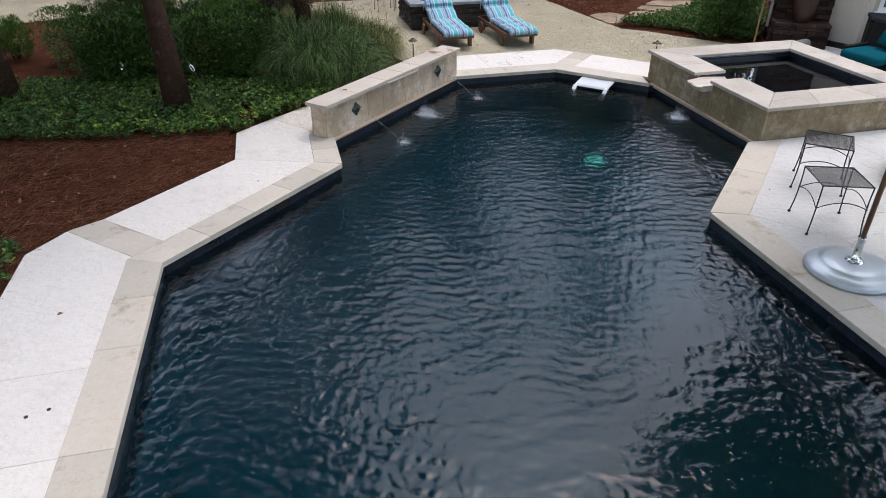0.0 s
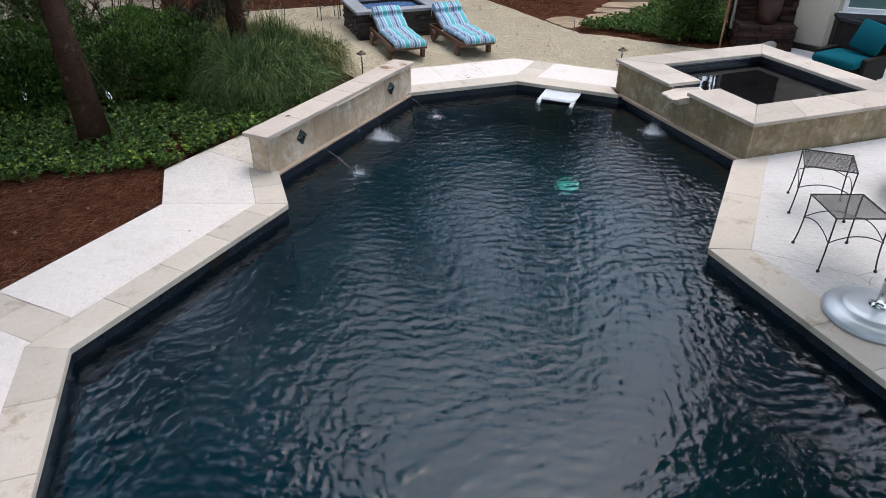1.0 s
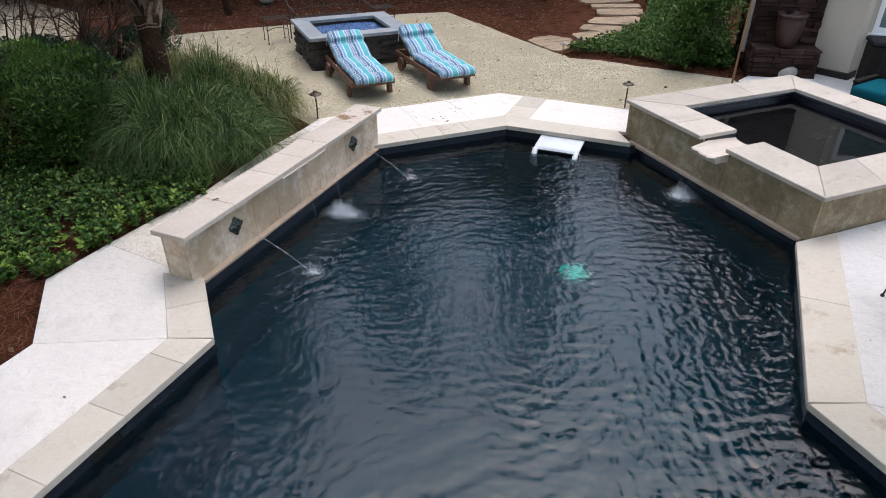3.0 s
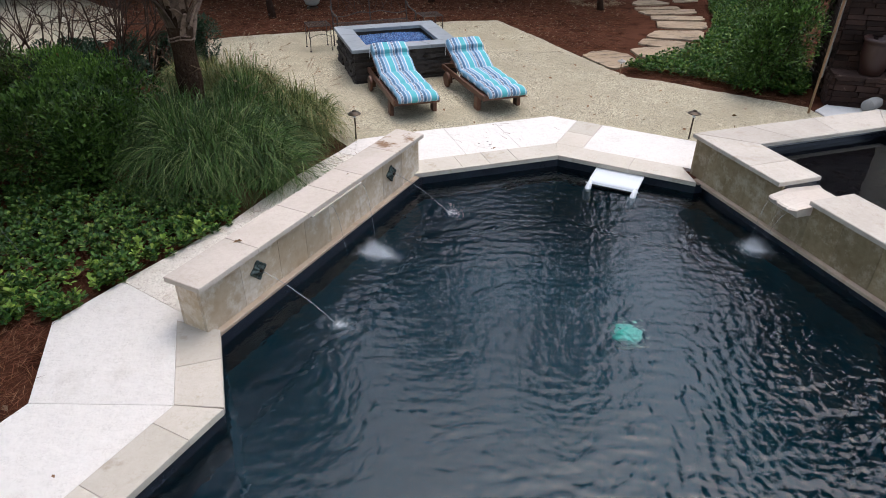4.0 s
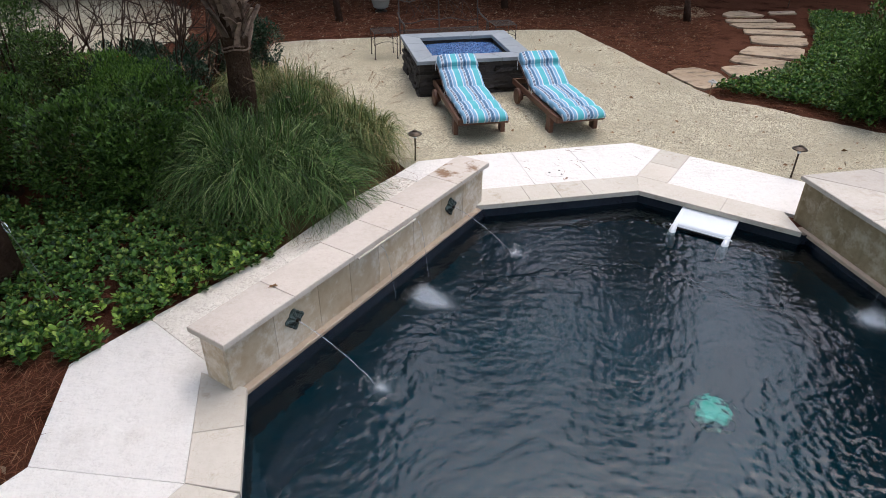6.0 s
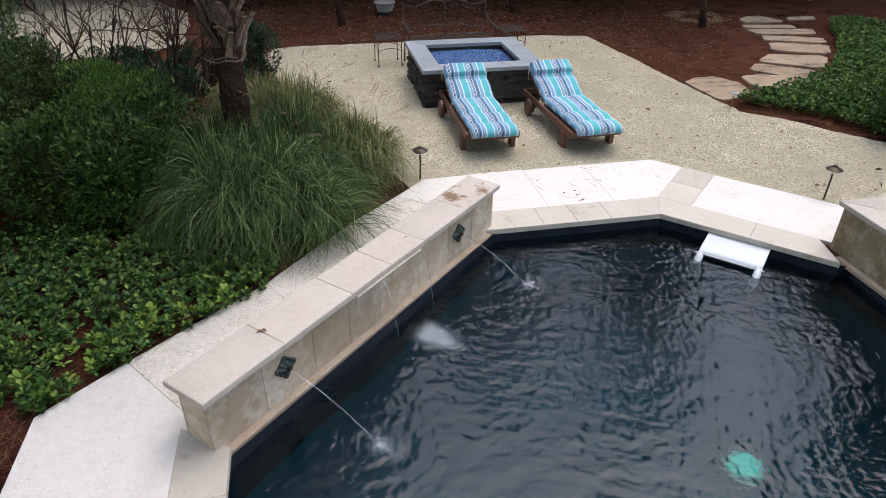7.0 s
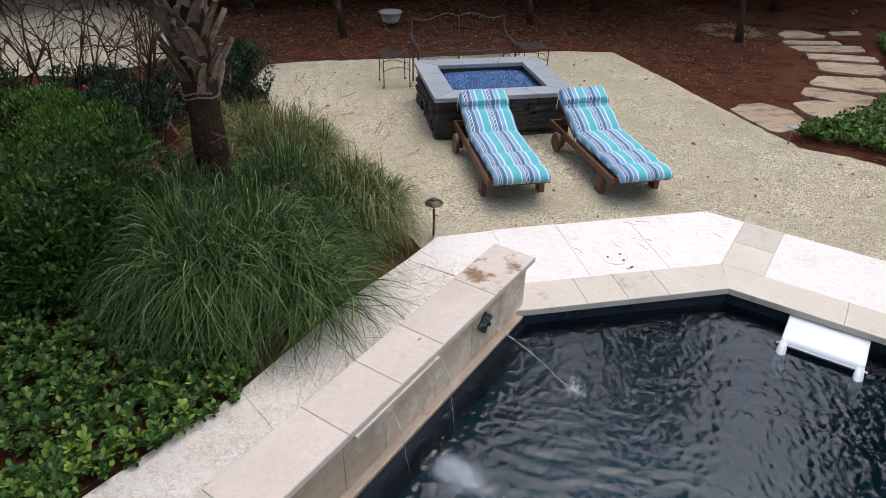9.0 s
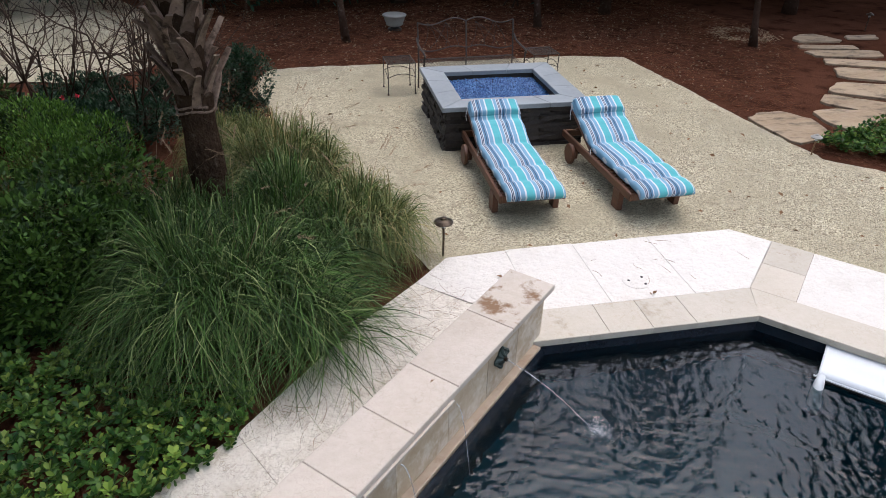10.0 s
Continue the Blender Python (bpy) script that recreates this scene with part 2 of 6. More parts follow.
def gravel_material():
    m, n, l, b = material("tan_pea_gravel")
    co = place(n)
    v = n.new("ShaderNodeTexVoronoi")
    v.inputs["Scale"].default_value = 84
    l.new(co, v.inputs["Vector"])
    sp = n.new("ShaderNodeSeparateColor")
    l.new(v.outputs["Color"], sp.inputs["Color"])
    c = mix_colour(n, l, sp.outputs["Red"], (0.11, 0.086, 0.050), (0.60, 0.525, 0.37))
    c = mix_colour(n, l, noise_fac(n, l, co, 0.9, 0.4, 0.7), c, (0.30, 0.255, 0.17))
    c = mix_colour(n, l, noise_fac(n, l, co, 5.0, 0.55, 0.75), c, (0.25, 0.205, 0.14))
    l.new(c, b.inputs["Base Color"])
    b.inputs["Roughness"].default_value = 0.9
    inv = n.new("ShaderNodeMath")
    inv.operation = "SUBTRACT"
    inv.inputs[0].default_value = 1.0
    l.new(v.outputs["Distance"], inv.inputs[1])
    low = add_bump(n, l, b, noise_fac(n, l, co, 3.0, 0.2, 0.8), 0.6, 0.03)
    add_bump(n, l, b, inv.outputs["Value"], 1.0, 0.007, low)
    return m


def glass_bits():
    m, n, l, b = material("cobalt_fire_glass")
    g = n.new("ShaderNodeNewGeometry")
    c = mix_colour(n, l, g.outputs["Random Per Island"], (0.012, 0.045, 0.17), (0.075, 0.20, 0.42))
    l.new(c, b.inputs["Base Color"])
    b.inputs["Roughness"].default_value = 0.12
    b.inputs["Coat Weight"].default_value = 0.5
    return m


def stripes():
    """Lengthwise stripes of a woven outdoor cushion, in metres across its width."""
    m, n, l, b = material("striped_canvas")
    tc = n.new("ShaderNodeTexCoord")
    sx = n.new("ShaderNodeSeparateXYZ")
    l.new(tc.outputs["Object"], sx.inputs["Vector"])
    sc = n.new("ShaderNodeMath")
    sc.operation = "MULTIPLY_ADD"
    sc.inputs[1].default_value, sc.inputs[2].default_value = 1 / 0.275, 10.38
    l.new(sx.outputs["X"], sc.inputs[0])
    fr = n.new("ShaderNodeMath")
    fr.operation = "FRACT"
    l.new(sc.outputs["Value"], fr.inputs[0])
    r = n.new("ShaderNodeValToRGB")
    r.color_ramp.interpolation = "CONSTANT"
    teal, slate, white, navy, pale = (0.070, 0.35, 0.38), (0.080, 0.175, 0.275), (0.52, 0.55, 0.58), (0.012, 0.022, 0.055), (0.150, 0.290, 0.410)
    e = r.color_ramp.elements
    rows = [(0.0, teal), (0.29, white), (0.33, pale), (0.45, white), (0.48, navy), (0.51, white), (0.53, navy), (0.56, white),
            (0.59, slate), (0.665, navy), (0.69, slate), (0.76, white), (0.79, pale), (0.94, white)]
    e[0].color = (*rows[0][1], 1)
    e[1].position, e[1].color = rows[1][0], (*rows[1][1], 1)
    for p, c in rows[2:]:
        e.new(p).color = (*c, 1)
    l.new(fr.outputs["Value"], r.inputs["Fac"])
    c = mix_colour(n, l, noise_fac(n, l, tc.outputs["Object"], 7, 0.3, 0.8), r.outputs["Color"], (0.9, 0.9, 0.9), "MULTIPLY")
    l.new(c, b.inputs["Base Color"])
    b.inputs["Roughness"].default_value = 0.85
    add_bump(n, l, b, noise_fac(n, l, tc.outputs["Object"], 14, 0.2, 0.8), 0.35, 0.01)
    return m


def window_glass():
    m, n, l, b = material("window_glass")
    b.inputs["Base Color"].default_value = (0.10, 0.16, 0.15, 1)
    b.inputs["Roughness"].default_value = 0.05
    b.inputs["Specular IOR Level"].default_value = 0.8
    return m


GRAVEL, FIREGLASS, STRIPES, PANE = gravel_material(), glass_bits(), stripes(), window_glass()
STREAM, sn, sl, sb = material("falling_water")
sb.inputs["Base Color"].default_value = (0.9, 0.95, 1, 1)
sb.inputs["Roughness"].default_value, sb.inputs["IOR"].default_value, sb.inputs["Transmission Weight"].default_value = 0.08, 1.33, 0.75
COVER = leaf_material("groundcover_leaf", (0.010, 0.040, 0.009), (0.092, 0.180, 0.034), tip=(0.24, 0.31, 0.06), rough=0.38, through=0.14, spec=0.16)
YOUNG = leaf_material("young_groundcover_leaf", (0.11, 0.20, 0.030), (0.27, 0.36, 0.07), rough=0.42, through=0.18, spec=0.14)
HEDGE = leaf_material("hedge_leaf", (0.005, 0.020, 0.004), (0.105, 0.190, 0.036), rough=0.45, through=0.10, spec=0.14)
BRIGHT = leaf_material("bright_shrub_leaf", (0.018, 0.058, 0.010), (0.165, 0.285, 0.048), rough=0.45, through=0.12, spec=0.14)
DARKLEAF = leaf_material("dark_shrub_leaf", (0.012, 0.032, 0.016), (0.028, 0.060, 0.028), rough=0.4)
GRASS = leaf_material("fountain_grass_blade", (0.004, 0.014, 0.003), (0.095, 0.175, 0.042), tip=(0.27, 0.31, 0.13), rough=0.5, through=0.05, spec=0.12)
YGRASS = leaf_material("yellowing_grass_blade", (0.035, 0.065, 0.016), (0.22, 0.23, 0.085), tip=(0.40, 0.31, 0.15), rough=0.5, through=0.06, spec=0.12)
STRAW = leaf_material("dry_seed_head", (0.16, 0.10, 0.06), (0.36, 0.27, 0.18), rough=0.8)
NEEDLE = leaf_material("pine_needle", (0.070, 0.024, 0.014), (0.225, 0.095, 0.055), tip=(0.32, 0.18, 0.10), rough=0.9, through=0.05, spec=0.0)
LIME_LEAF = leaf_material("yellow_green_leaf", (0.16, 0.24, 0.05), (0.34, 0.40, 0.10), rough=0.5, through=0.3)
CANOPY = leaf_material("tree_leaf", (0.012, 0.028, 0.008), (0.028, 0.055, 0.014), rough=0.55, through=0.08)
PEBBLE = leaf_material("pale_pebble", (0.20, 0.16, 0.11), (0.52, 0.47, 0.37), rough=0.85, through=0.0)
GREENFAB = leaf_material("lime_canvas", (0.24, 0.46, 0.15), (0.28, 0.52, 0.18), rough=0.8, through=0.2)


# ---- building helpers ----
def mesh_object(name, bm, mat, smooth=False):
    me = bpy.data.meshes.new(name)
    bm.normal_update()
    bm.to_mesh(me)
    bm.free()
    if smooth:
        me.polygons.foreach_set("use_smooth", [True] * len(me.polygons))
    me.materials.append(mat)
    return new(name, me)


def part(name, bm, mat, parent, label="", smooth=False):
    ob = mesh_object(name, bm, mat, smooth)
    ob.parent = parent
    return tagged(ob, label)


def thing(name, label, category, at=None, group=""):
    ob = new(name)
    if at is not None:
        ob.matrix_basis = at
    return tagged(ob, label, category, group)


def single(name, bm, mat, label, category, kind="", smooth=False, group=""):
    return tagged(mesh_object(name, bm, mat, smooth), label, category, group, kind)


def inset(poly, d):
    """A convex polygon, counter-clockwise, shrunk by d."""
    out, k = [], len(poly)
    for i in range(k):
        a, b, c = Vector(poly[i - 1]), Vector(poly[i]), Vector(poly[(i + 1) % k])
        e, f = (b - a).normalized(), (c - b).normalized()
        n1, n2 = Vector((-e.y, e.x)), Vector((-f.y, f.x))
        h = (n1 + n2)
        h = h / max(0.25, h.length_squared) * 2 if h.length > 1e-6 else n1
        out.append(tuple(b + h * d))
    return out


def ccw(poly):
    area = sum(poly[i - 1][0] * poly[i][1] - poly[i][0] * poly[i - 1][1] for i in range(len(poly)))
    return list(poly) if area > 0 else list(poly)[::-1]


def prism(poly, z0, z1, chamfer=0.006, gap=0.0, bm=None):
    """An upright slab on a convex outline with a chamfered upper edge."""
    bm = bm or bmesh.new()
    poly = ccw(poly)
    if gap:
        poly = inset(poly, gap)
    top = inset(poly, chamfer)
    rings = [[bm.verts.new((x, y, z)) for x, y in p] for p, z in ((poly, z0), (poly, z1 - chamfer), (top, z1))]
    k = len(poly)
    for lo, hi in zip(rings, rings[1:]):
        for i in range(k):
            bm.faces.new((lo[i], lo[(i + 1) % k], hi[(i + 1) % k], hi[i]))
    bm.faces.new(rings[-1])
    bm.faces.new(rings[0][::-1])
    return bm


def box(bm, c, s, m=None, chamfer=0.0):
    """A box of size s about c, its upright edges and rims slightly broken."""
    x, y, z = (v / 2 for v in s)
    ch = min(chamfer, x * 0.45, y * 0.45, z * 0.45)
    if ch <= 0:
        pts = [(sx * x, sy * y, sz * z) for sz in (-1, 1) for sx, sy in ((-1, -1), (1, -1), (1, 1), (-1, 1))]
        vs = [Vector(p) + Vector(c) for p in pts]
        vs = [bm.verts.new(m @ v if m else v) for v in vs]
        for f in ((3, 2, 1, 0), (4, 5, 6, 7), (0, 1, 5, 4), (1, 2, 6, 5), (2, 3, 7, 6), (3, 0, 4, 7)):
            bm.faces.new([vs[i] for i in f])
        return bm
    rings = []
    for zz, i in ((-z, ch), (-z + ch, 0), (z - ch, 0), (z, ch)):
        a, b = x - i, y - i
        ring = [(-a + ch, -b), (a - ch, -b), (a, -b + ch), (a, b - ch), (a - ch, b), (-a + ch, b), (-a, b - ch), (-a, -b + ch)]
        rings.append([bm.verts.new((m @ (Vector((p[0], p[1], zz)) + Vector(c))) if m else Vector((p[0], p[1], zz)) + Vector(c)) for p in ring])
    for lo, hi in zip(rings, rings[1:]):
        for i in range(8):
            bm.faces.new((lo[i], lo[(i + 1) % 8], hi[(i + 1) % 8], hi[i]))
    bm.faces.new(rings[-1])
    bm.faces.new(rings[0][::-1])
    return bm


def tube(bm, pts, radius, sides=8, cap=True):
    """A round bar along points; radius a number or one a point."""
    pts = [Vector(p) for p in pts]
    rad = radius if isinstance(radius, (list, tuple)) else [radius] * len(pts)
    rings, up = [], None
    for i, p in enumerate(pts):
        t = (pts[min(i + 1, len(pts) - 1)] - pts[max(i - 1, 0)]).normalized()
        if up is None:
            up = Vector((0, 0, 1)) if abs(t.z) < 0.9 else Vector((1, 0, 0))
        a = t.cross(up).normalized()
        b = a.cross(t).normalized()
        up = b
        rings.append([bm.verts.new(p + (a * math.cos(2 * math.pi * k / sides) + b * math.sin(2 * math.pi * k / sides)) * rad[i]) for k in range(sides)])
    for lo, hi in zip(rings, rings[1:]):
        for k in range(sides):
            bm.faces.new((lo[k], hi[k], hi[(k + 1) % sides], lo[(k + 1) % sides]))
    if cap:
        bm.faces.new(rings[0])
        bm.faces.new(rings[-1][::-1])
    return bm


def lathe(bm, profile, c=(0, 0, 0), sides=32):
    """A turned form: (radius, height) rows from the bottom up."""
    rings = []
    for r, z in profile:
        rings.append([bm.verts.new((c[0] + r * math.cos(2 * math.pi * k / sides), c[1] + r * math.sin(2 * math.pi * k / sides), c[2] + z)) for k in range(sides)])
    for lo, hi in zip(rings, rings[1:]):
        for k in range(sides):
            bm.faces.new((lo[k], lo[(k + 1) % sides], hi[(k + 1) % sides], hi[k]))
    bm.faces.new(rings[0][::-1])
    bm.faces.new(rings[-1])
    return bm


def bezier(a, b, c, k=8):
    a, b, c = Vector(a), Vector(b), Vector(c)
    return [a * (1 - t) ** 2 + b * 2 * t * (1 - t) + c * t * t for t in (i / k for i in range(k + 1))]


def raw_mesh(name, verts, faces, mat, smooth=False):
    me = bpy.data.meshes.new(name)
    verts, faces = np.asarray(verts, dtype=np.float32), np.asarray(faces, dtype=np.int32)
    me.vertices.add(len(verts))
    me.vertices.foreach_set("co", verts.ravel())
    k = faces.shape[1]
    me.loops.add(faces.size)
    me.loops.foreach_set("vertex_index", faces.ravel())
    me.polygons.add(len(faces))
    me.polygons.foreach_set("loop_start", np.arange(0, faces.size, k, dtype=np.int32))
    me.polygons.foreach_set("loop_total", np.full(len(faces), k, dtype=np.int32))
    if smooth:
        me.polygons.foreach_set("use_smooth", np.ones(len(faces), dtype=bool))
    me.update(calc_edges=True)
    me.materials.append(mat)
    return me


def unit(v):
    return v / np.maximum(np.linalg.norm(v, axis=-1, keepdims=True), 1e-9)


def leaves(name, at, way, size, mat, wide=0.45, fold=0.18, rng=None, jitter=0.3, rounded=False):
    """Many single leaves: each a folded blade from its stalk along its way; rounded: broadest past its middle."""
    n = len(at)
    way = unit(way)
    side = unit(np.cross(way, unit(rng.normal(size=(n, 3)) * jitter + np.array([0.0, 0.0, 1.0]))))
    up = np.cross(side, way)
    s = (size * rng.uniform(0.6, 1.25, n))[:, None]
    w = s * wide * 0.5
    lift = up * s * fold * 0.4
    base = np.arange(n)[:, None]
    if rounded:
        v = np.stack([at, at + way * s * 0.40 + side * w * 0.72 + lift, at + way * s * 0.74 + side * w + lift * 0.6, at + way * s - lift * 0.5,
                      at + way * s * 0.74 - side * w + lift * 0.6, at + way * s * 0.40 - side * w * 0.72 + lift], axis=1)
        f = np.concatenate([base * 6 + np.array(t) for t in ((0, 1, 2), (0, 2, 3), (0, 3, 4), (0, 4, 5))])
    else:
        v = np.stack([at, at + way * s * 0.45 + side * w + lift, at + way * s, at + way * s * 0.45 - side * w + lift], axis=1)
        f = np.concatenate([base * 4 + np.array([0, 1, 2]), base * 4 + np.array([0, 2, 3])])
    return raw_mesh(name, v.reshape(-1, 3), f, mat)


def blades(name, root, tip, bend, width, mat, steps=5, rng=None, bend2=None):
    """Grass blades: tapering strips that arch from root over one or two bends to tip."""
    n = len(root)
    t = np.linspace(0, 1, steps + 1)[None, :, None]
    if bend2 is None:
        p = root[:, None] * (1 - t) ** 2 + bend[:, None] * 2 * t * (1 - t) + tip[:, None] * t ** 2
    else:
        p = root[:, None] * (1 - t) ** 3 + bend[:, None] * 3 * t * (1 - t) ** 2 + bend2[:, None] * 3 * t ** 2 * (1 - t) + tip[:, None] * t ** 3
    side = unit(np.cross(tip - root, rng.normal(size=(n, 3)) * 0.6 + np.array([0, 0, 1.0])))[:, None]
    w = (width * rng.uniform(0.6, 1.3, n))[:, None, None] * (1 - t ** 2.2 * 0.95) * 0.5
    v = np.stack([p - side * w, p + side * w], axis=2).reshape(-1, 3)
    k = (steps + 1) * 2
    base = np.arange(n)[:, None] * k
    f = np.concatenate([base + np.array([2 * j, 2 * j + 1, 2 * j + 3, 2 * j + 2]) for j in range(steps)])
    return raw_mesh(name, v, f, mat)


def in_poly(x, y, poly):
    inside = np.zeros(len(x), dtype=bool)
    for i in range(len(poly)):
        (x0, y0), (x1, y1) = poly[i - 1], poly[i]
        if y0 != y1:
            inside ^= ((y0 > y) != (y1 > y)) & (x < (x1 - x0) * (y - y0) / (y1 - y0) + x0)
    return inside


def scatter(poly, count, rng):
    p = np.array(poly)
    lo, hi = p.min(0), p.max(0)
    out = np.zeros((0, 2))
    while len(out) < count:
        q = rng.uniform(lo, hi, (count * 2, 2))
        out = np.concatenate([out, q[in_poly(q[:, 0], q[:, 1], poly)]])
    return out[:count]


def linked(name, me, parent=None, label="", category="", kind="", group=""):
    ob = new(name, me)
    ob.parent = parent
    return tagged(ob, label, category, group, kind)


# ---- plan of the pool ----
W, NARROW, BACK = 0.35, 0.31, -5.0
EDGE = [(-1.13, BACK), (-0.978, 5.05), (0.867, 6.897), (0.867, 7.727), (3.20, 10.08), (4.94, 10.08), (6.10, 8.92), (6.20, 8.92), (6.20, 6.43), (4.465, 4.695), (4.465, BACK)]
WATER_Z = -0.15


def ring_wall(bm, poly, z0, z1):
    lo, hi = [bm.verts.new((x, y, z0)) for x, y in poly], [bm.verts.new((x, y, z1)) for x, y in poly]
    k = len(poly)
    for i in range(k):
        bm.faces.new((lo[i], hi[i], hi[(i + 1) % k], lo[(i + 1) % k]))
    return lo, hi


def sheet(poly, z, hole=None, bm=None):
    bm = bm or bmesh.new()
    edges = []
    for loop in (poly, hole):
        if loop:
            vs = [bm.verts.new((x, y, z)) for x, y in loop]
            edges += [bm.edges.new((vs[i - 1], vs[i])) for i in range(len(vs))]
    bmesh.ops.triangle_fill(bm, use_beauty=True, use_dissolve=False, edges=edges)
    for f in bm.faces:
        if f.normal.z < 0:
            f.normal_flip()
    return bm


HOLE = [(-1.28, BACK - .12), (-1.13, 5.1), (0.75, 6.95), (0.75, 7.9), (3.1, 10.2), (5.0, 10.2), (6.2, 9.0), (6.5, 8.95), (6.5, 6.4), (4.53, 4.6), (4.53, BACK - .12)]
single("ground", sheet([(-300, -300), (300, -300), (300, 300), (-300, 300)], -0.045, HOLE), MULCH, "red-brown pine straw covering the garden beds", "ground", "structure")

bm = bmesh.new()
lo, hi = ring_wall(bm, EDGE, -1.75, -0.62)
bm.faces.new(lo)
bmesh.ops.recalc_face_normals(bm, faces=bm.faces)
for f in bm.faces:
    f.normal_flip()
single("pool_basin", bm, PLASTER, "dark plastered basin of the swimming pool", "pool", "structure")
bm = bmesh.new()
ring_wall(bm, EDGE, -0.62, -0.045)
single("waterline_tile", bm, TILE, "dark blue-black tile band along the waterline", "tile band", "structure")

# water: a finely divided sheet with short crossing waves, calmer in patches
rng = np.random.default_rng(3)


def swell(gx, gy):
    gz = np.zeros_like(gx)
    calm = 0.72 + 0.16 * np.sin(0.9 * gx + 0.5 * gy + 0.6) + 0.14 * np.sin(1.7 * gy - 0.8 * gx + 2.0) + 0.10 * np.sin(2.9 * gx + 2.1 * gy)
    for lo, hi, count, slope in ((0.046, 0.072, 44, 0.070), (0.075, 0.13, 36, 0.086), (0.13, 0.28, 20, 0.050), (0.6, 1.4, 8, 0.012)):
        reach = calm * (1 - 0.52 * np.clip((gy - 4.8) / 2.6, 0, 1)) if lo > 0.07 else calm * (1 - 0.22 * np.clip((gy - 4.8) / 2.6, 0, 1))
        for i in range(count):
            a = rng.normal(math.radians(80), 0.85)
            k = 2 * math.pi / rng.uniform(lo, hi)
            amp = slope * math.sqrt(2 / count) / k * rng.uniform(0.6, 1.4)
            u, w = gx * math.cos(a) + gy * math.sin(a), gy * math.cos(a) - gx * math.sin(a)
            gz += amp * reach * np.sin(k * u + 0.9 * np.sin(w * rng.uniform(1.5, 5.0) + rng.uniform(0, 6.28)) + rng.uniform(0, 6.28))
    for sx, sy, amp in ((1.76, 7.77, 0.0026), (2.26, 8.82, 0.004), (3.26, 9.34, 0.0022), (5.94, 7.73, 0.003)):
        d = np.hypot(gx - sx, gy - sy)
        gz += amp * np.cos(d * 42) * np.exp(-d * 3.0)
    return gz


xs = np.arange(-1.15, 6.25, 0.0125)
ys = np.concatenate([np.arange(BACK, 0.5, 0.12), np.arange(0.5, 10.12, 0.0125)])
gx, gy = np.meshgrid(xs, ys)
verts = np.stack([gx, gy, WATER_Z + swell(gx, gy)], -1).reshape(-1, 3)
ny, nx = gx.shape
idx = np.arange(ny * nx).reshape(ny, nx)
quads = np.stack([idx[:-1, :-1], idx[:-1, 1:], idx[1:, 1:], idx[1:, :-1]], -1).reshape(-1, 4)
mid = verts[quads].mean(1)
grown = [(-1.15, BACK - .05), (-1.0, 5.06), (0.85, 6.90), (0.85, 7.74), (3.18, 10.10), (4.96, 10.10), (6.12, 8.94), (6.22, 8.95), (6.22, 6.42), (4.485, 4.69), (4.485, BACK - .05)]
quads = quads[in_poly(mid[:, 0], mid[:, 1], grown)]
used, back = np.unique(quads, return_inverse=True)
pool_water = linked("water", raw_mesh("water", verts[used], back.reshape(quads.shape), WATER, True), None, "dark rippled swimming pool water", "water", "structure")
pool_water.visible_shadow = False


# ---- coping stones, set end to end along the pool's edge ----
coping = tagged(new("coping"), "pale limestone coping round the pool", "coping", "", "structure")


def coping_run(p, q, p_out, q_out, cuts, wide=W):
    p, q, p_out, q_out = (Vector(v) for v in (p, q, p_out, q_out))
    t = (q - p).normalized()
    n = Vector((-t.y, t.x))
    if n.dot(p_out - p) < 0:
        n = -n
    marks = [(p, p_out)] + [(p + t * s, p + t * s + n * wide) for s in cuts] + [(q, q_out)]
    for (a, ao), (b, bo) in zip(marks, marks[1:]):
        lip = -0.014
        poly = [tuple(a + n * lip), tuple(b + n * lip), tuple(bo), tuple(ao)]
        part("coping_stone", prism(poly, -0.055, 0.0, 0.004, 0.001), STONE, coping)


coping_run((-1.13, BACK), (-0.978, 5.05), (-1.455, BACK), (-1.29, 5.178), [1.6, 3.2, 4.9, 5.9, 6.95, 7.80, 8.84, 9.51], 0.318)
coping_run((-0.978, 5.05), (0.867, 6.897), (-1.29, 5.178), (0.557, 7.025), [0.57, 1.16, 1.75, 2.30], NARROW)
coping_run((0.867, 6.897), (0.867, 7.77), (0.557, 7.025), (0.557, 8.0), [0.52], NARROW)
coping_run((3.10, 10.08), (4.94, 10.08), (3.10, 10.43), (5.085, 10.43), [0.60, 0.95, 1.31])
coping_run((4.94, 10.08), (6.10, 8.92), (5.085, 10.43), (6.19, 9.325), [0.86])
coping_run((6.06, 6.29), (4.465, 4.695), (6.55, 6.29), (4.81, 4.552), [0.95])
coping_run((4.465, 4.695), (4.465, BACK), (4.81, 4.552), (4.81, BACK), [1.23, 1.78, 2.6, 3.5, 4.4, 5.3, 6.3, 7.4])

# ---- deck slabs ----
deck = tagged(new("deck"), "whitish textured concrete deck slabs", "deck", "", "structure")


def slab(poly, mat=DECK, gap=0.0012, z=-0.004):
    part("slab", prism(poly, -0.10, z, 0.0025, gap), mat, deck)


def inner(y):
    """The line between the coping and the deck along the pool's long side."""
    return -1.29 - 0.0162 * (5.178 - y)


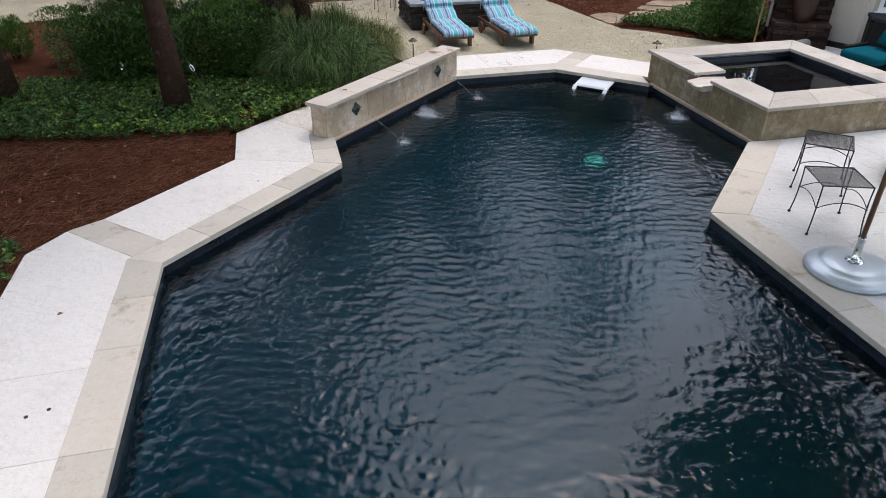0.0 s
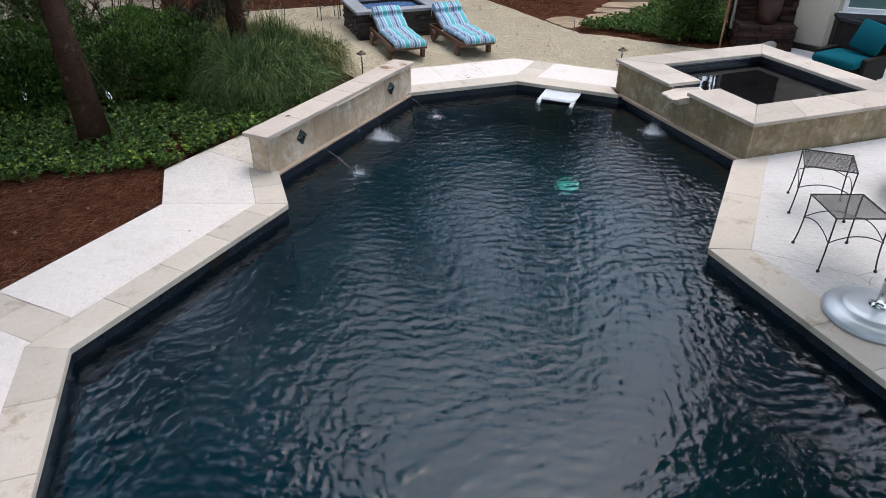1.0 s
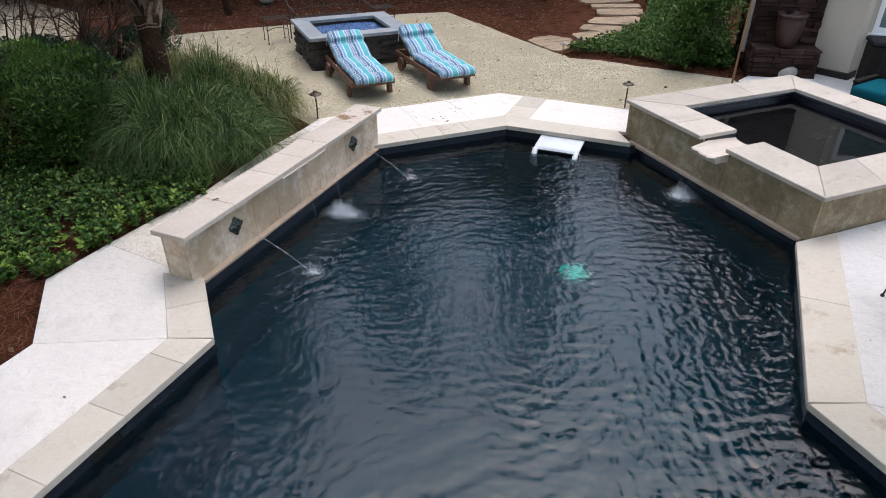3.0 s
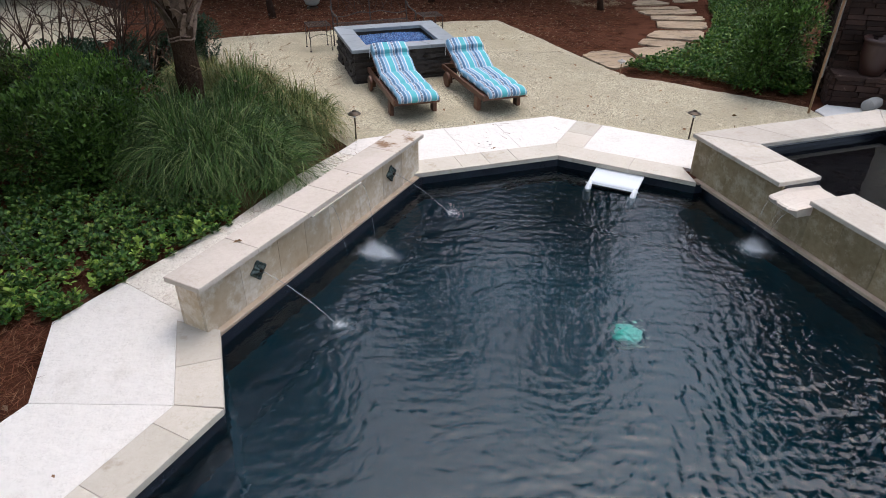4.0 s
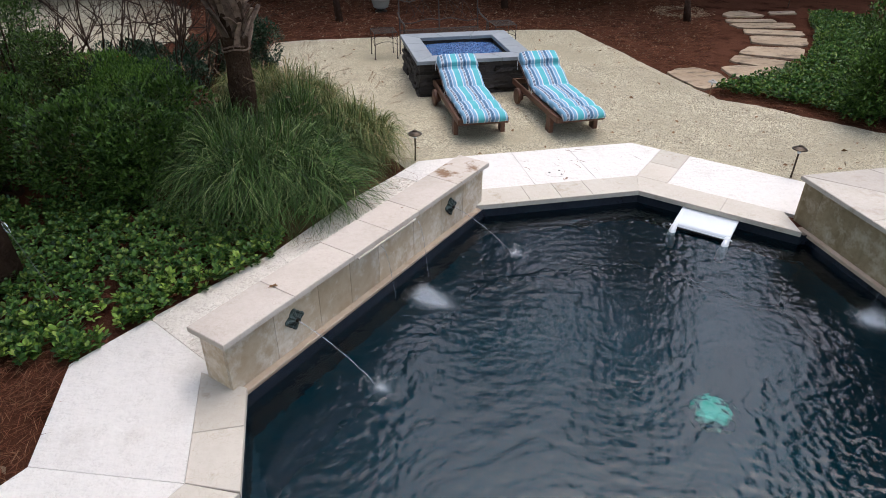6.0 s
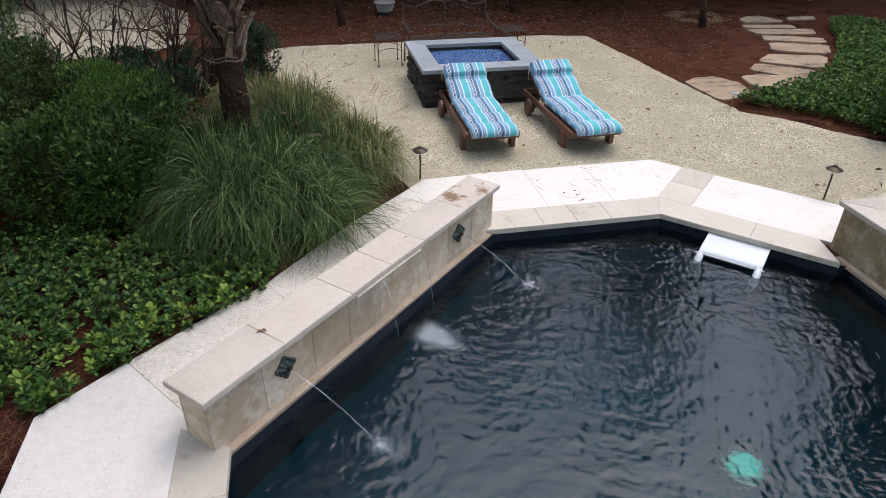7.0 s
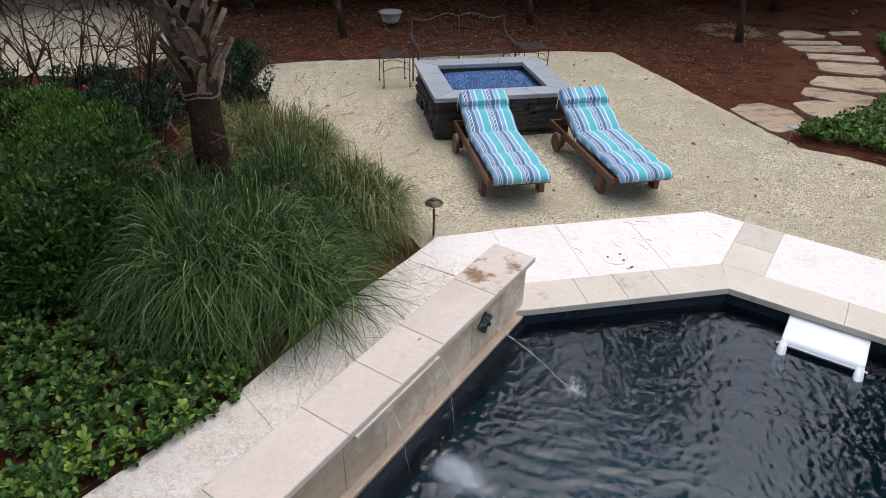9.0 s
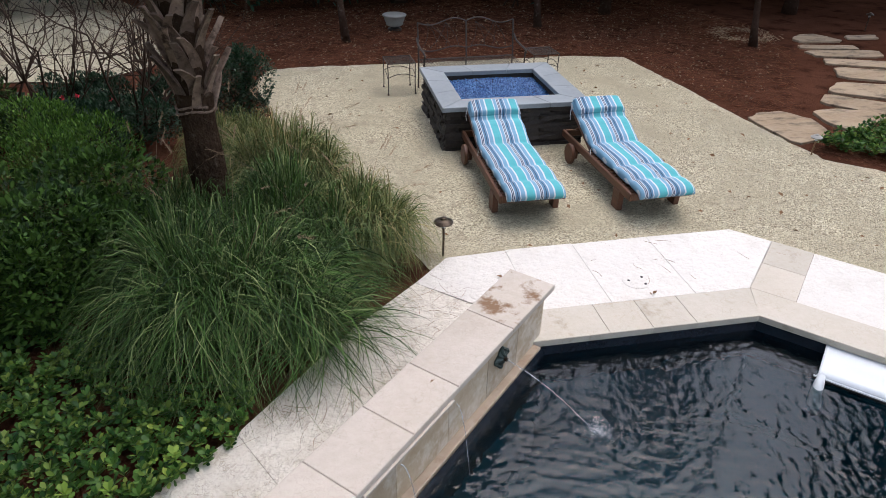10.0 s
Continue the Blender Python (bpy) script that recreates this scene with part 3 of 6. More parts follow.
for y0, y1 in ((BACK, -2.2), (-2.2, 0.2), (0.2, 1.9), (1.9, 2.80), (2.80, 3.66)):
    slab([(-2.23, y0), (inner(y0), y0), (inner(y1), y1), (-2.23, y1)])
slab([(-2.23, 3.66), (inner(3.66), 3.66), (-1.29, 5.178), (-1.248, 5.22), (-1.95, 5.89), (-2.23, 5.50)])
slab([(-1.248, 5.22), (-1.006, 5.462), (-1.38, 5.80), (-1.62, 5.56)], STONE, z=-0.001)
slab([(-1.62, 5.56), (-1.38, 5.80), (-1.65, 6.07), (-1.95, 5.89)], STONE, z=-0.001)
slab([(-1.006, 5.462), (0.557, 7.025), (-0.38, 7.34), (-1.65, 6.07)])
slab([(-0.38, 7.34), (0.557, 7.025), (0.557, 7.90), (0.66, 8.01), (0.10, 8.72), (-0.38, 8.27)])
# behind the raised wall
marks = [((0.66, 8.01), (0.10, 8.72)), ((1.49, 8.80), (1.05, 9.55)), ((2.46, 9.78), (1.83, 10.46)), ((2.96, 10.42), (2.37, 10.96))]
for (a, b), (c, e) in zip(marks, marks[1:]):
    slab([a, c, e, b], WORN)
slab([(2.96, 10.44), (3.24, 10.435), (3.24, 11.33), (2.70, 11.30), (2.37, 10.96)])
for x0, x1 in ((3.24, 3.87), (3.87, 4.60)):
    slab([(x0, 10.43), (x1, 10.43), (x1, 11.35), (x0, 11.34)])
slab([(4.60, 10.43), (5.085, 10.43), (5.73, 11.08), (5.46, 11.35), (4.60, 11.35)])
slab([(5.085, 10.43), (5.335, 10.18), (5.66, 10.50), (5.41, 10.755)], STONE, z=-0.001)
slab([(5.41, 10.755), (5.66, 10.50), (5.98, 10.82), (5.73, 11.08)], STONE, z=-0.001)
slab([(5.335, 10.18), (6.19, 9.325), (6.26, 9.255), (6.55, 9.255), (7.05, 9.74), (5.98, 10.82)])
# patio on the house side
slab([(4.81, 4.552), (6.55, 6.29), (7.35, 6.29), (7.35, 3.9), (5.38, 3.9)], PATIO)
slab([(4.81, 4.552), (5.38, 3.9), (5.38, 2.0), (4.81, 2.0)], PATIO)
for y0, y1 in ((BACK, -2.5), (-2.5, 0.0), (0.0, 2.0)):
    slab([(4.81, y0), (7.35, y0), (7.35, y1), (4.81, y1)], PATIO)
slab([(5.38, 2.0), (7.35, 2.0), (7.35, 3.9), (5.38, 3.9)], PATIO)
for y0, y1 in ((BACK, 0), (0, 3.0), (3.0, 6.26)):
    slab([(7.35, y0), (10.5, y0), (10.5, y1), (7.35, y1)], PATIO)
    slab([(10.5, y0), (14.5, y0), (14.5, y1), (10.5, y1)], PATIO)
slab([(8.94, 6.26), (14.5, 6.26), (14.5, 9.2), (8.94, 9.2)], PATIO)
slab([(8.94, 9.2), (14.5, 9.2), (14.5, 10.1), (10.9, 10.1), (9.95, 10.75), (9.25, 10.45)], PATIO)

# ---- gravel terrace ----
GRAVEL_EDGE = [(2.55, 11.1), (2.75, 11.32), (5.46, 11.37), (7.05, 9.75), (6.55, 9.22), (9.0, 9.22), (9.25, 10.45), (9.28, 10.62), (8.31, 11.83), (8.02, 12.25), (7.52, 12.72), (7.45, 13.4), (7.36, 14.1), (7.22, 15.6), (7.02, 17.2), (6.1, 17.4), (3.4, 17.32), (1.6, 17.35), (0.98, 17.25), (0.8, 16.5), (1.4, 14.0), (2.2, 12.2)]


def ragged(poly, step, amp, seed):
    """The same outline with an uneven edge."""
    r, out = np.random.default_rng(seed), []
    for i in range(len(poly)):
        a, b = Vector(poly[i - 1]), Vector(poly[i])
        k = max(1, int((b - a).length / step))
        for j in range(k):
            q = a.lerp(b, j / k)
            out.append((q.x + r.normal() * amp, q.y + r.normal() * amp))
    return out


single("gravel_terrace", sheet(ragged(GRAVEL_EDGE, 0.12, 0.012, 5), -0.022), GRAVEL, "tan pea gravel terrace behind the pool", "gravel", "structure")
single("gravel_drive", sheet(ragged([(-7, 15.8), (-3.6, 17.2), (-1.6, 17.0), (-0.6, 17.9), (-0.9, 20.5), (-3, 24), (-12, 26), (-16, 18)], 0.3, 0.03, 6), -0.025), GRAVEL, "pale gravel path behind the shrubs", "gravel", "structure")

# ---- raised water wall ----
wall = tagged(new("water_wall"), "raised limestone-clad wall with three water spouts beside the pool", "water wall", "", "structure")
DIA = Vector((1, 1, 0)).normalized()
OUT = Vector((1, -1, 0)).normalized()
P0 = Vector((0.80, 7.715, 0))


def along(s, out=0.0, z=0.0):
    """A point on the wall: s along its face, out from the face, z up."""
    return P0 + DIA * s + OUT * out + Vector((0, 0, z))


def wall_quad(s0, s1, o0, o1):
    return [tuple(along(s, o)[:2]) for s, o in ((s0, o0), (s1, o0), (s1, o1), (s0, o1))]


LEN = 3.40
part("core", prism(wall_quad(0.055, LEN - 0.02, -0.26, -0.065), -0.2, 0.41, 0.002), GROUT, wall)
cuts = [0.025, 0.46, 0.92, 1.29, 1.66, 2.17, 2.62, 3.02, LEN]
for a, b in zip(cuts, cuts[1:]):
    part("panel", prism(wall_quad(a, b, -0.065, -0.035), -0.04, 0.41, 0.003, 0.0018), VENEER, wall)
    part("panel", prism(wall_quad(a, b, -0.29, -0.26), -0.05, 0.41, 0.003, 0.0018), VENEER, wall)
part("panel", prism(wall_quad(0.025, 0.055, -0.26, -0.065), -0.05, 0.41, 0.003, 0.001), VENEER, wall)
part("panel", prism(wall_quad(LEN - 0.03, LEN, -0.26, -0.065), -0.05, 0.41, 0.003, 0.001), VENEER, wall)
cuts = [-0.02, 0.63, 1.29, 1.75, 2.18, 2.82, LEN + 0.02]
for a, b in zip(cuts, cuts[1:]):
    part("cap_stone", prism(wall_quad(a, b, -0.335, 0.022), 0.41, 0.455, 0.005, 0.001), CAP_STAINED if b > LEN else CAP, wall)
part("ledge", prism(wall_quad(0.08, LEN - 0.1, -0.04, 0.022), -0.075, -0.028, 0.006), RUSTY_MORTAR, wall, "rust-stained mortar ledge along the waterline")
part("spillway_lip", prism(wall_quad(1.33, 2.12, -0.05, 0.034), 0.392, 0.407, 0.004), CAP, wall, "thin stone lip of the sheet waterfall")

# ---- raised spa ----
SX0, SX1, SY0, SY1 = 6.20, 8.90, 6.27, 9.22
IX0, IX1, IY0, IY1 = 6.67, 8.50, 6.77, 8.77
spa = tagged(new("spa"), "raised square spa clad in limestone with dark water", "hot tub", "", "structure")
N0, N1 = 7.49, 7.88
bm = bmesh.new()
for x0, x1, y0, y1 in ((SX0 + .062, IX0, SY0 + .062, N0), (SX0 + .062, IX0, N1, SY1 - .03), (IX1, SX1 - .03, SY0 + .062, SY1 - .03), (IX0, IX1, SY0 + .062, IY0), (IX0, IX1, IY1, SY1 - .03)):
    prism([(x0, y0), (x1, y0), (x1, y1), (x0, y1)], -0.9, 0.41, 0.001, 0, bm)
prism([(SX0 + .062, N0), (IX0, N0), (IX0, N1), (SX0 + .062, N1)], -0.9, 0.30, 0.001, 0, bm)
prism([(IX0, IY0), (IX1, IY0), (IX1, IY1), (IX0, IY1)], -0.9, -0.02, 0.001, 0, bm)
part("shell", bm, TILE, spa, "dark tiled inside of the spa")


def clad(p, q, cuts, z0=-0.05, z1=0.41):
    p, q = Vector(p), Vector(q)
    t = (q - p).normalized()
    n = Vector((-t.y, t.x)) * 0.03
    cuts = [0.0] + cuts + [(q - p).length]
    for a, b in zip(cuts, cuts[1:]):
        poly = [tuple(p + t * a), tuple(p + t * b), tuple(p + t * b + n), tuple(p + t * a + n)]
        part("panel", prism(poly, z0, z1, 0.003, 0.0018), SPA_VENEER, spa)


R = 0.032
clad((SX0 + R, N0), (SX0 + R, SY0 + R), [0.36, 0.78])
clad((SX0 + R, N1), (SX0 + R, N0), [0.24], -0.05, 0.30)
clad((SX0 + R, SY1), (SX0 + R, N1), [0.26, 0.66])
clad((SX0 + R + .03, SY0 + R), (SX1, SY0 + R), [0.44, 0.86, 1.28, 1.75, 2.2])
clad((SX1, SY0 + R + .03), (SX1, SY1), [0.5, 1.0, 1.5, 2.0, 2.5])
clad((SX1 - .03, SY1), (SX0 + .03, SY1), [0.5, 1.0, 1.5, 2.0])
O = 0.022
ox0, ox1, oy0, oy1 = SX0 - O, SX1 + O, SY0 - O, SY1 + O
jx0, jx1, jy0, jy1 = IX0 + O, IX1 - O, IY0 + O, IY1 - O


def cap(poly):
    part("cap_stone", prism(poly, 0.41, 0.455, 0.006, 0.0014), SPA_CAP, spa)


cap([(ox0, oy0), (jx0, jy0), (jx0, N0), (ox0, N0)])
cap([(ox0, N1), (jx0, N1), (jx0, 8.3), (ox0, 8.3)])
cap([(ox0, 8.3), (jx0, 8.3), (jx0, jy1), (ox0, oy1)])
for a, b in ((0.0, 0.28), (0.28, 0.62), (0.62, 1.0)):
    cap([(ox0 + (ox1 - ox0) * a, oy0), (ox0 + (ox1 - ox0) * b, oy0), (jx0 + (jx1 - jx0) * b, jy0), (jx0 + (jx1 - jx0) * a, jy0)])
    cap([(ox0 + (ox1 - ox0) * a, oy1), (ox0 + (ox1 - ox0) * b, oy1), (jx0 + (jx1 - jx0) * b, jy1), (jx0 + (jx1 - jx0) * a, jy1)])
    cap([(ox1, oy0 + (oy1 - oy0) * a), (ox1, oy0 + (oy1 - oy0) * b), (jx1, jy0 + (jy1 - jy0) * b), (jx1, jy0 + (jy1 - jy0) * a)])
# spillway stone with a rounded, hollowed tongue
bm = bmesh.new()
rows = []
for x, z in ((6.045, 0.320), (6.04, 0.344), (6.06, 0.356), (6.30, 0.362), (6.50, 0.352), (IX0 + 0.02, 0.340)):
    ring = []
    for i in range(9):
        u = i / 8
        ring.append(bm.verts.new((x + (0.012 * math.sin(17 * u + 1) if x < 6.1 else 0), N0 - 0.008 + (N1 - N0 + 0.004) * u * (0.88 if x < 6.1 else 1.0), z + 0.022 * (abs(2 * u - 1) ** 6) + (0.006 * math.sin(11 * u) if x < 6.1 else 0))))
    rows.append(ring)
low = [[bm.verts.new((x, N0 - 0.008 + (N1 - N0 + 0.004) * i / 8 * (0.86 if x < 6.1 else 1.0), 0.295)) for i in range(9)] for x in (6.07, IX0 + 0.02)]
for a, b in zip(rows, rows[1:]):
    for i in range(8):
        bm.faces.new((a[i], b[i], b[i + 1], a[i + 1]))
for i in range(8):
    bm.faces.new((low[0][i], rows[0][i], rows[0][i + 1], low[0][i + 1]))
    bm.faces.new((low[1][i + 1], low[1][i], low[0][i], low[0][i + 1])[::1])
for i in (0, 8):
    bm.faces.new([r[i] for r in rows] + [low[1][i], low[0][i]])
bmesh.ops.recalc_face_normals(bm, faces=bm.faces)
part("spillway_stone", bm, CAP, spa, "pale hollowed spillway tongue")
bm = bmesh.new()
prism([(SX0 + .028, SY0 + .1), (SX0 + .028, SY1 - .15), (SX0 - 0.03, SY1 - .15), (SX0 - .03, SY0 + .1)], -0.075, -0.04, 0.005, 0, bm)
part("ledge", bm, RUSTY_MORTAR, spa, "rust-stained mortar ledge along the waterline")
for a, b in (((IX0, IY0), (IX1, IY0)), ((IX1, IY0), (IX1, IY1)), ((IX1, IY1), (IX0, IY1)), ((IX0, IY1), (IX0, N1)), ((IX0, N0), (IX0, IY0))):
    part("tile_rim", tube(bmesh.new(), [(*a, 0.392), (*b, 0.392)], 0.020, 10), TILE, spa, "dark rounded tile rim under the cap")
sw = single("spa_water", sheet([(IX0 - .005, IY0 - .005), (IX1 + .005, IY0 - .005), (IX1 + .005, IY1 + .005), (IX0 - .005, IY1 + .005)], 0.325), STILL, "still dark water inside the raised spa", "water", "structure")
sw.visible_shadow = False

# ---- spouts, falling water and splashes ----


def rosette(s, z):
    m = Matrix.Translation(along(s, -0.035, z)) @ Matrix.Rotation(radians(45), 4, "Z") @ Matrix.Rotation(radians(90), 4, "X")
    ob = thing("spout_rosette", "dark verdigris bronze rosette spout on the limestone wall", "wall spout", m, "rosette spouts")
    bm = bmesh.new()
    outline = []
    for k in range(32):
        a = 2 * math.pi * k / 32
        r = 0.078 * (1 + 0.16 * math.cos(4 * a) + 0.05 * math.cos(8 * a))
        outline.append((r, a))
    rings = []
    for f, h in ((1.0, 0.0), (1.0, 0.010), (0.86, 0.018), (0.72, 0.012), (0.5, 0.022), (0.3, 0.034), (0.18, 0.030)):
        rings.append([bm.verts.new((r * f * math.cos(a) * (1 + 0.05 * math.sin(9 * a)), r * f * math.sin(a), h + 0.005 * math.cos(8 * a) * f)) for r, a in outline])
    for lo, hi in zip(rings, rings[1:]):
        for k in range(32):
            bm.faces.new((lo[k], lo[(k + 1) % 32], hi[(k + 1) % 32], hi[k]))
    bm.faces.new(rings[-1])
    part("plate", bm, VERDIGRIS, ob)
    part("nozzle", tube(bmesh.new(), [(0, 0, 0.02), (0, 0, 0.052)], 0.014, 12), BRONZE, ob)
    return ob


rosette(0.645, 0.22)
rosette(2.78, 0.22)


def stream(name, a, b, rise, radius, label):
    a, b = Vector(a), Vector(b)
    pts, r, rr = [], np.random.default_rng(int(a.x * 100)), []
    for i in range(25):
        t = i / 24
        p = a.lerp(b, t)
        p.z = a.z + rise * t * 4 * 0.25 + (b.z - a.z - rise) * t * t
        p += Vector(r.normal(size=3) * 0.0022 * t)
        pts.append(p)
        rr.append(radius * (1 - 0.35 * t) * r.uniform(0.75, 1.25))
    return single(name, tube(bmesh.new(), pts, rr, 8), STREAM, label, "water jet", smooth=True)


def splash(x, y, size, count, seed, stretch=0.5):
    """Foam on the water and drops thrown up round it."""
    r = np.random.default_rng(seed)
    bm = bmesh.new()
    for i in range(count):
        d = abs(r.normal()) * size * 0.55
        a = r.uniform(0, 2 * math.pi)
        h = WATER_Z + max(0, r.normal(0.025, 0.045)) * (1.3 - min(1, d / size)) if r.random() < 0.5 else WATER_Z + 0.003
        s = r.uniform(0.0010, 0.0036) * (1.2 - 0.5 * min(1, d / size))
        e = abs(r.normal()) * size * stretch * 0.6
        c = Vector((x + d * math.cos(a) + 0.7 * e, y + d * math.sin(a) - 0.7 * e, h))
        q = Euler(r.uniform(0, 6, 3)).to_matrix()
        vs = [bm.verts.new(c + q @ Vector(v) * s) for v in ((1.4, 0, 0), (-1, 0, 0), (0, 1, 0), (0, -1.2, 0), (0, 0, 1), (0, 0, -1))]
        for f in ((0, 2, 4), (2, 1, 4), (1, 3, 4), (3, 0, 4), (2, 0, 5), (1, 2, 5), (3, 1, 5), (0, 3, 5)):
            bm.faces.new([vs[k] for k in f])
    return single("splash_foam", bm, FOAM, "white foam where the falling water meets the pool", "splash", "stuff", True)


for s, e in ((0.645, (1.77, 7.78, WATER_Z)), (2.78, (3.27, 9.34, WATER_Z))):
    stream("water_jet", along(s, 0.015, 0.22), e, -0.20, 0.003, "thin clear jet from the bronze rosette spout")
stream("water_jet", along(1.60, 0.045, 0.385), along(1.66, 0.13, WATER_Z), 0.0, 0.0026, "thin clear stream falling from the spillway lip")
stream("water_jet", along(2.12, 0.045, 0.385), along(2.10, 0.17, WATER_Z), 0.0, 0.0026, "thin clear stream falling from the spillway lip")
for y in (7.53, 7.60, 7.80):
    stream("water_jet", (6.03, y, 0.335), (5.90, 7.72 + (y - 7.68) * 0.5, WATER_Z), 0.0, 0.0016, "thin clear stream falling from the spa spillway")
splash(1.78, 7.76, 0.12, 700, 1, 0.8)
splash(2.28, 8.80, 0.125, 6500, 2, 1.5)
splash(3.28, 9.33, 0.11, 550, 3, 0.8)
splash(5.87, 7.74, 0.15, 3600, 4, 0.6)

# ---- white floating panel at the pool's far edge ----
fm = Matrix.Translation((5.45, 9.49, 0)) @ Matrix.Rotation(radians(-45), 4, "Z")
floater = thing("pool_float", "white curved plastic float half sunk at the pool edge", "pool float", fm)
bm = bmesh.new()
prof = [(-0.28, -0.112), (-0.22, -0.092), (-0.12, -0.080), (-0.06, -0.078), (-0.03, -0.070), (0.04, -0.064), (0.14, -0.055), (0.22, -0.045), (0.25, -0.05)]
rows = []
for t in (0, 1):
    rows.append([[bm.verts.new((x, y, z - 0.02 * t)) for x in (-0.285, -0.27, 0.27, 0.285)] for y, z in prof])
for t in (0, 1):
    for a, b in zip(rows[t], rows[t][1:]):
        for i in range(3):
            f = (a[i], a[i + 1], b[i + 1], b[i])
            bm.faces.new(f if t == 0 else f[::-1])
for a, b in zip(range(len(prof) - 1), range(1, len(prof))):
    for i in (0, 3):
        bm.faces.new((rows[0][a][i], rows[0][b][i], rows[1][b][i], rows[1][a][i]) if i == 0 else (rows[0][b][i], rows[0][a][i], rows[1][a][i], rows[1][b][i]))
for j in (0, -1):
    for i in range(3):
        bm.faces.new((rows[0][j][i + 1], rows[0][j][i], rows[1][j][i], rows[1][j][i + 1]))
part("panel", bm, WHITE, floater, "white curved panel", True)
part("front_bar", tube(bmesh.new(), [(-0.31, -0.295, -0.118), (0.31, -0.295, -0.118)], 0.008, 10), WHITE, floater)
# Dark box set below the front bar in place of its shadow.
part("shadow_strip", box(bmesh.new(), (0, -0.308, -0.126), (0.62, 0.012, 0.018), None, 0.003), IRON, floater, "dark strip standing in for shadow along the front")
for x in (-0.26, 0.26):
    part("support", tube(bmesh.new(), [(x, -0.26, -0.125), (x, -0.34, -0.138), (x, -0.40, -0.20), (x * 0.95, -0.42, -0.36), (x * 0.9, -0.40, -0.5)], [0.03, 0.034, 0.04, 0.05, 0.03], 12), WHITE, floater, "white support under water", True)

# fittings under water
drain = thing("floor_light", "dimly lit pale aqua round light on the pool floor", "pool light", Matrix.Translation((4.72, 7.82, -1.75)))
part("rim", lathe(bmesh.new(), [(0.165, 0), (0.165, 0.05), (0.13, 0.08)]), AQUA, drain)
part("lens", lathe(bmesh.new(), [(0.125, 0.06), (0.125, 0.09), (0.085, 0.12), (0.03, 0.13)]), GLOW, drain)
niche = thing("wall_light", "round pool light in the end wall under water", "pool light", Matrix.Translation((4.30, 10.08, -0.55)) @ Matrix.Rotation(radians(90), 4, "X"))
part("rim", lathe(bmesh.new(), [(0.12, 0), (0.12, 0.02), (0.10, 0.03)]), CHROME, niche)
part("lens", lathe(bmesh.new(), [(0.095, 0.02), (0.095, 0.035), (0.05, 0.045)]), TILE, niche)

# ---- fire pit ----
FX0, FX1, FY0, FY1 = 3.10, 4.90, 13.60, 15.25
pit = thing("fire_pit", "square dark stacked-slate fire pit with grey stone rim and blue glass", "fire pit")
bm = bmesh.new()
for x0, x1, y0, y1 in ((FX0 + .09, FX0 + .27, FY0 + .09, FY1 - .09), (FX1 - .27, FX1 - .09, FY0 + .09, FY1 - .09), (FX0 + .27, FX1 - .27, FY0 + .09, FY0 + .27), (FX0 + .27, FX1 - .27, FY1 - .27, FY1 - .09)):
    prism([(x0, y0), (x1, y0), (x1, y1), (x0, y1)], -0.04, 0.466, 0.002, 0, bm)
part("core", bm, SLATE, pit)
rng = np.random.default_rng(11)
slates = []
for v in range(6):
    bm = bmesh.new()
    box(bm, (0, 0, 0), (1, 1, 1))
    bmesh.ops.subdivide_edges(bm, edges=[e for e in bm.edges if abs(e.verts[0].co.x - e.verts[1].co.x) > 0.5], cuts=2)
    for q in bm.verts:
        q.co += Vector(rng.normal(size=3) * (0.015, 0.14, 0.09))
    me = bpy.data.meshes.new("slate")
    bm.to_mesh(me)
    bm.free()
    me.materials.append(SLATE)
    slates.append(me)
z, row = -0.03, 0
while z < 0.455:
    h = min(rng.uniform(0.040, 0.062), 0.466 - z)
    if 0.466 - z - h < 0.02:
        h = 0.466 - z
    for side in range(4):
        length = (FX1 - FX0 if side in (0, 2) else FY1 - FY0) - 0.10
        s = -length / 2
        while s < length / 2 - 0.01:
            w = min(rng.uniform(0.16, 0.46), length / 2 - s)
            if length / 2 - s - w < 0.1:
                w = length / 2 - s
            ob = new("slate", slates[rng.integers(6)])
            ob.parent = pit
            depth = rng.uniform(0.05, 0.085)
            half = (FY1 - FY0 if side in (0, 2) else FX1 - FX0) / 2 - 0.09
            m = Matrix.Translation(((FX0 + FX1) / 2, (FY0 + FY1) / 2, z + h / 2)) @ Matrix.Rotation(radians(90 * side), 4, "Z") @ Matrix.Translation((s + w / 2, -half - depth / 2 + 0.02, 0))
            ob.matrix_basis = m @ Matrix.Diagonal((w - 0.004, depth, h - 0.004, 1))
            s += w
    z += h
fi = (3.39, 4.60, 13.89, 14.96)


def rim(poly):
    part("rim_slab", prism(poly, 0.466, 0.52, 0.005, 0.003), BLUESTONE, pit)


def rim_side(a, b, c, e, cuts):
    a, b, c, e = (Vector(v) for v in (a, b, c, e))
    cuts = [0.0] + cuts + [1.0]
    for f, g in zip(cuts, cuts[1:]):
        rim([tuple(a.lerp(b, f)), tuple(a.lerp(b, g)), tuple(e.lerp(c, g)), tuple(e.lerp(c, f))])


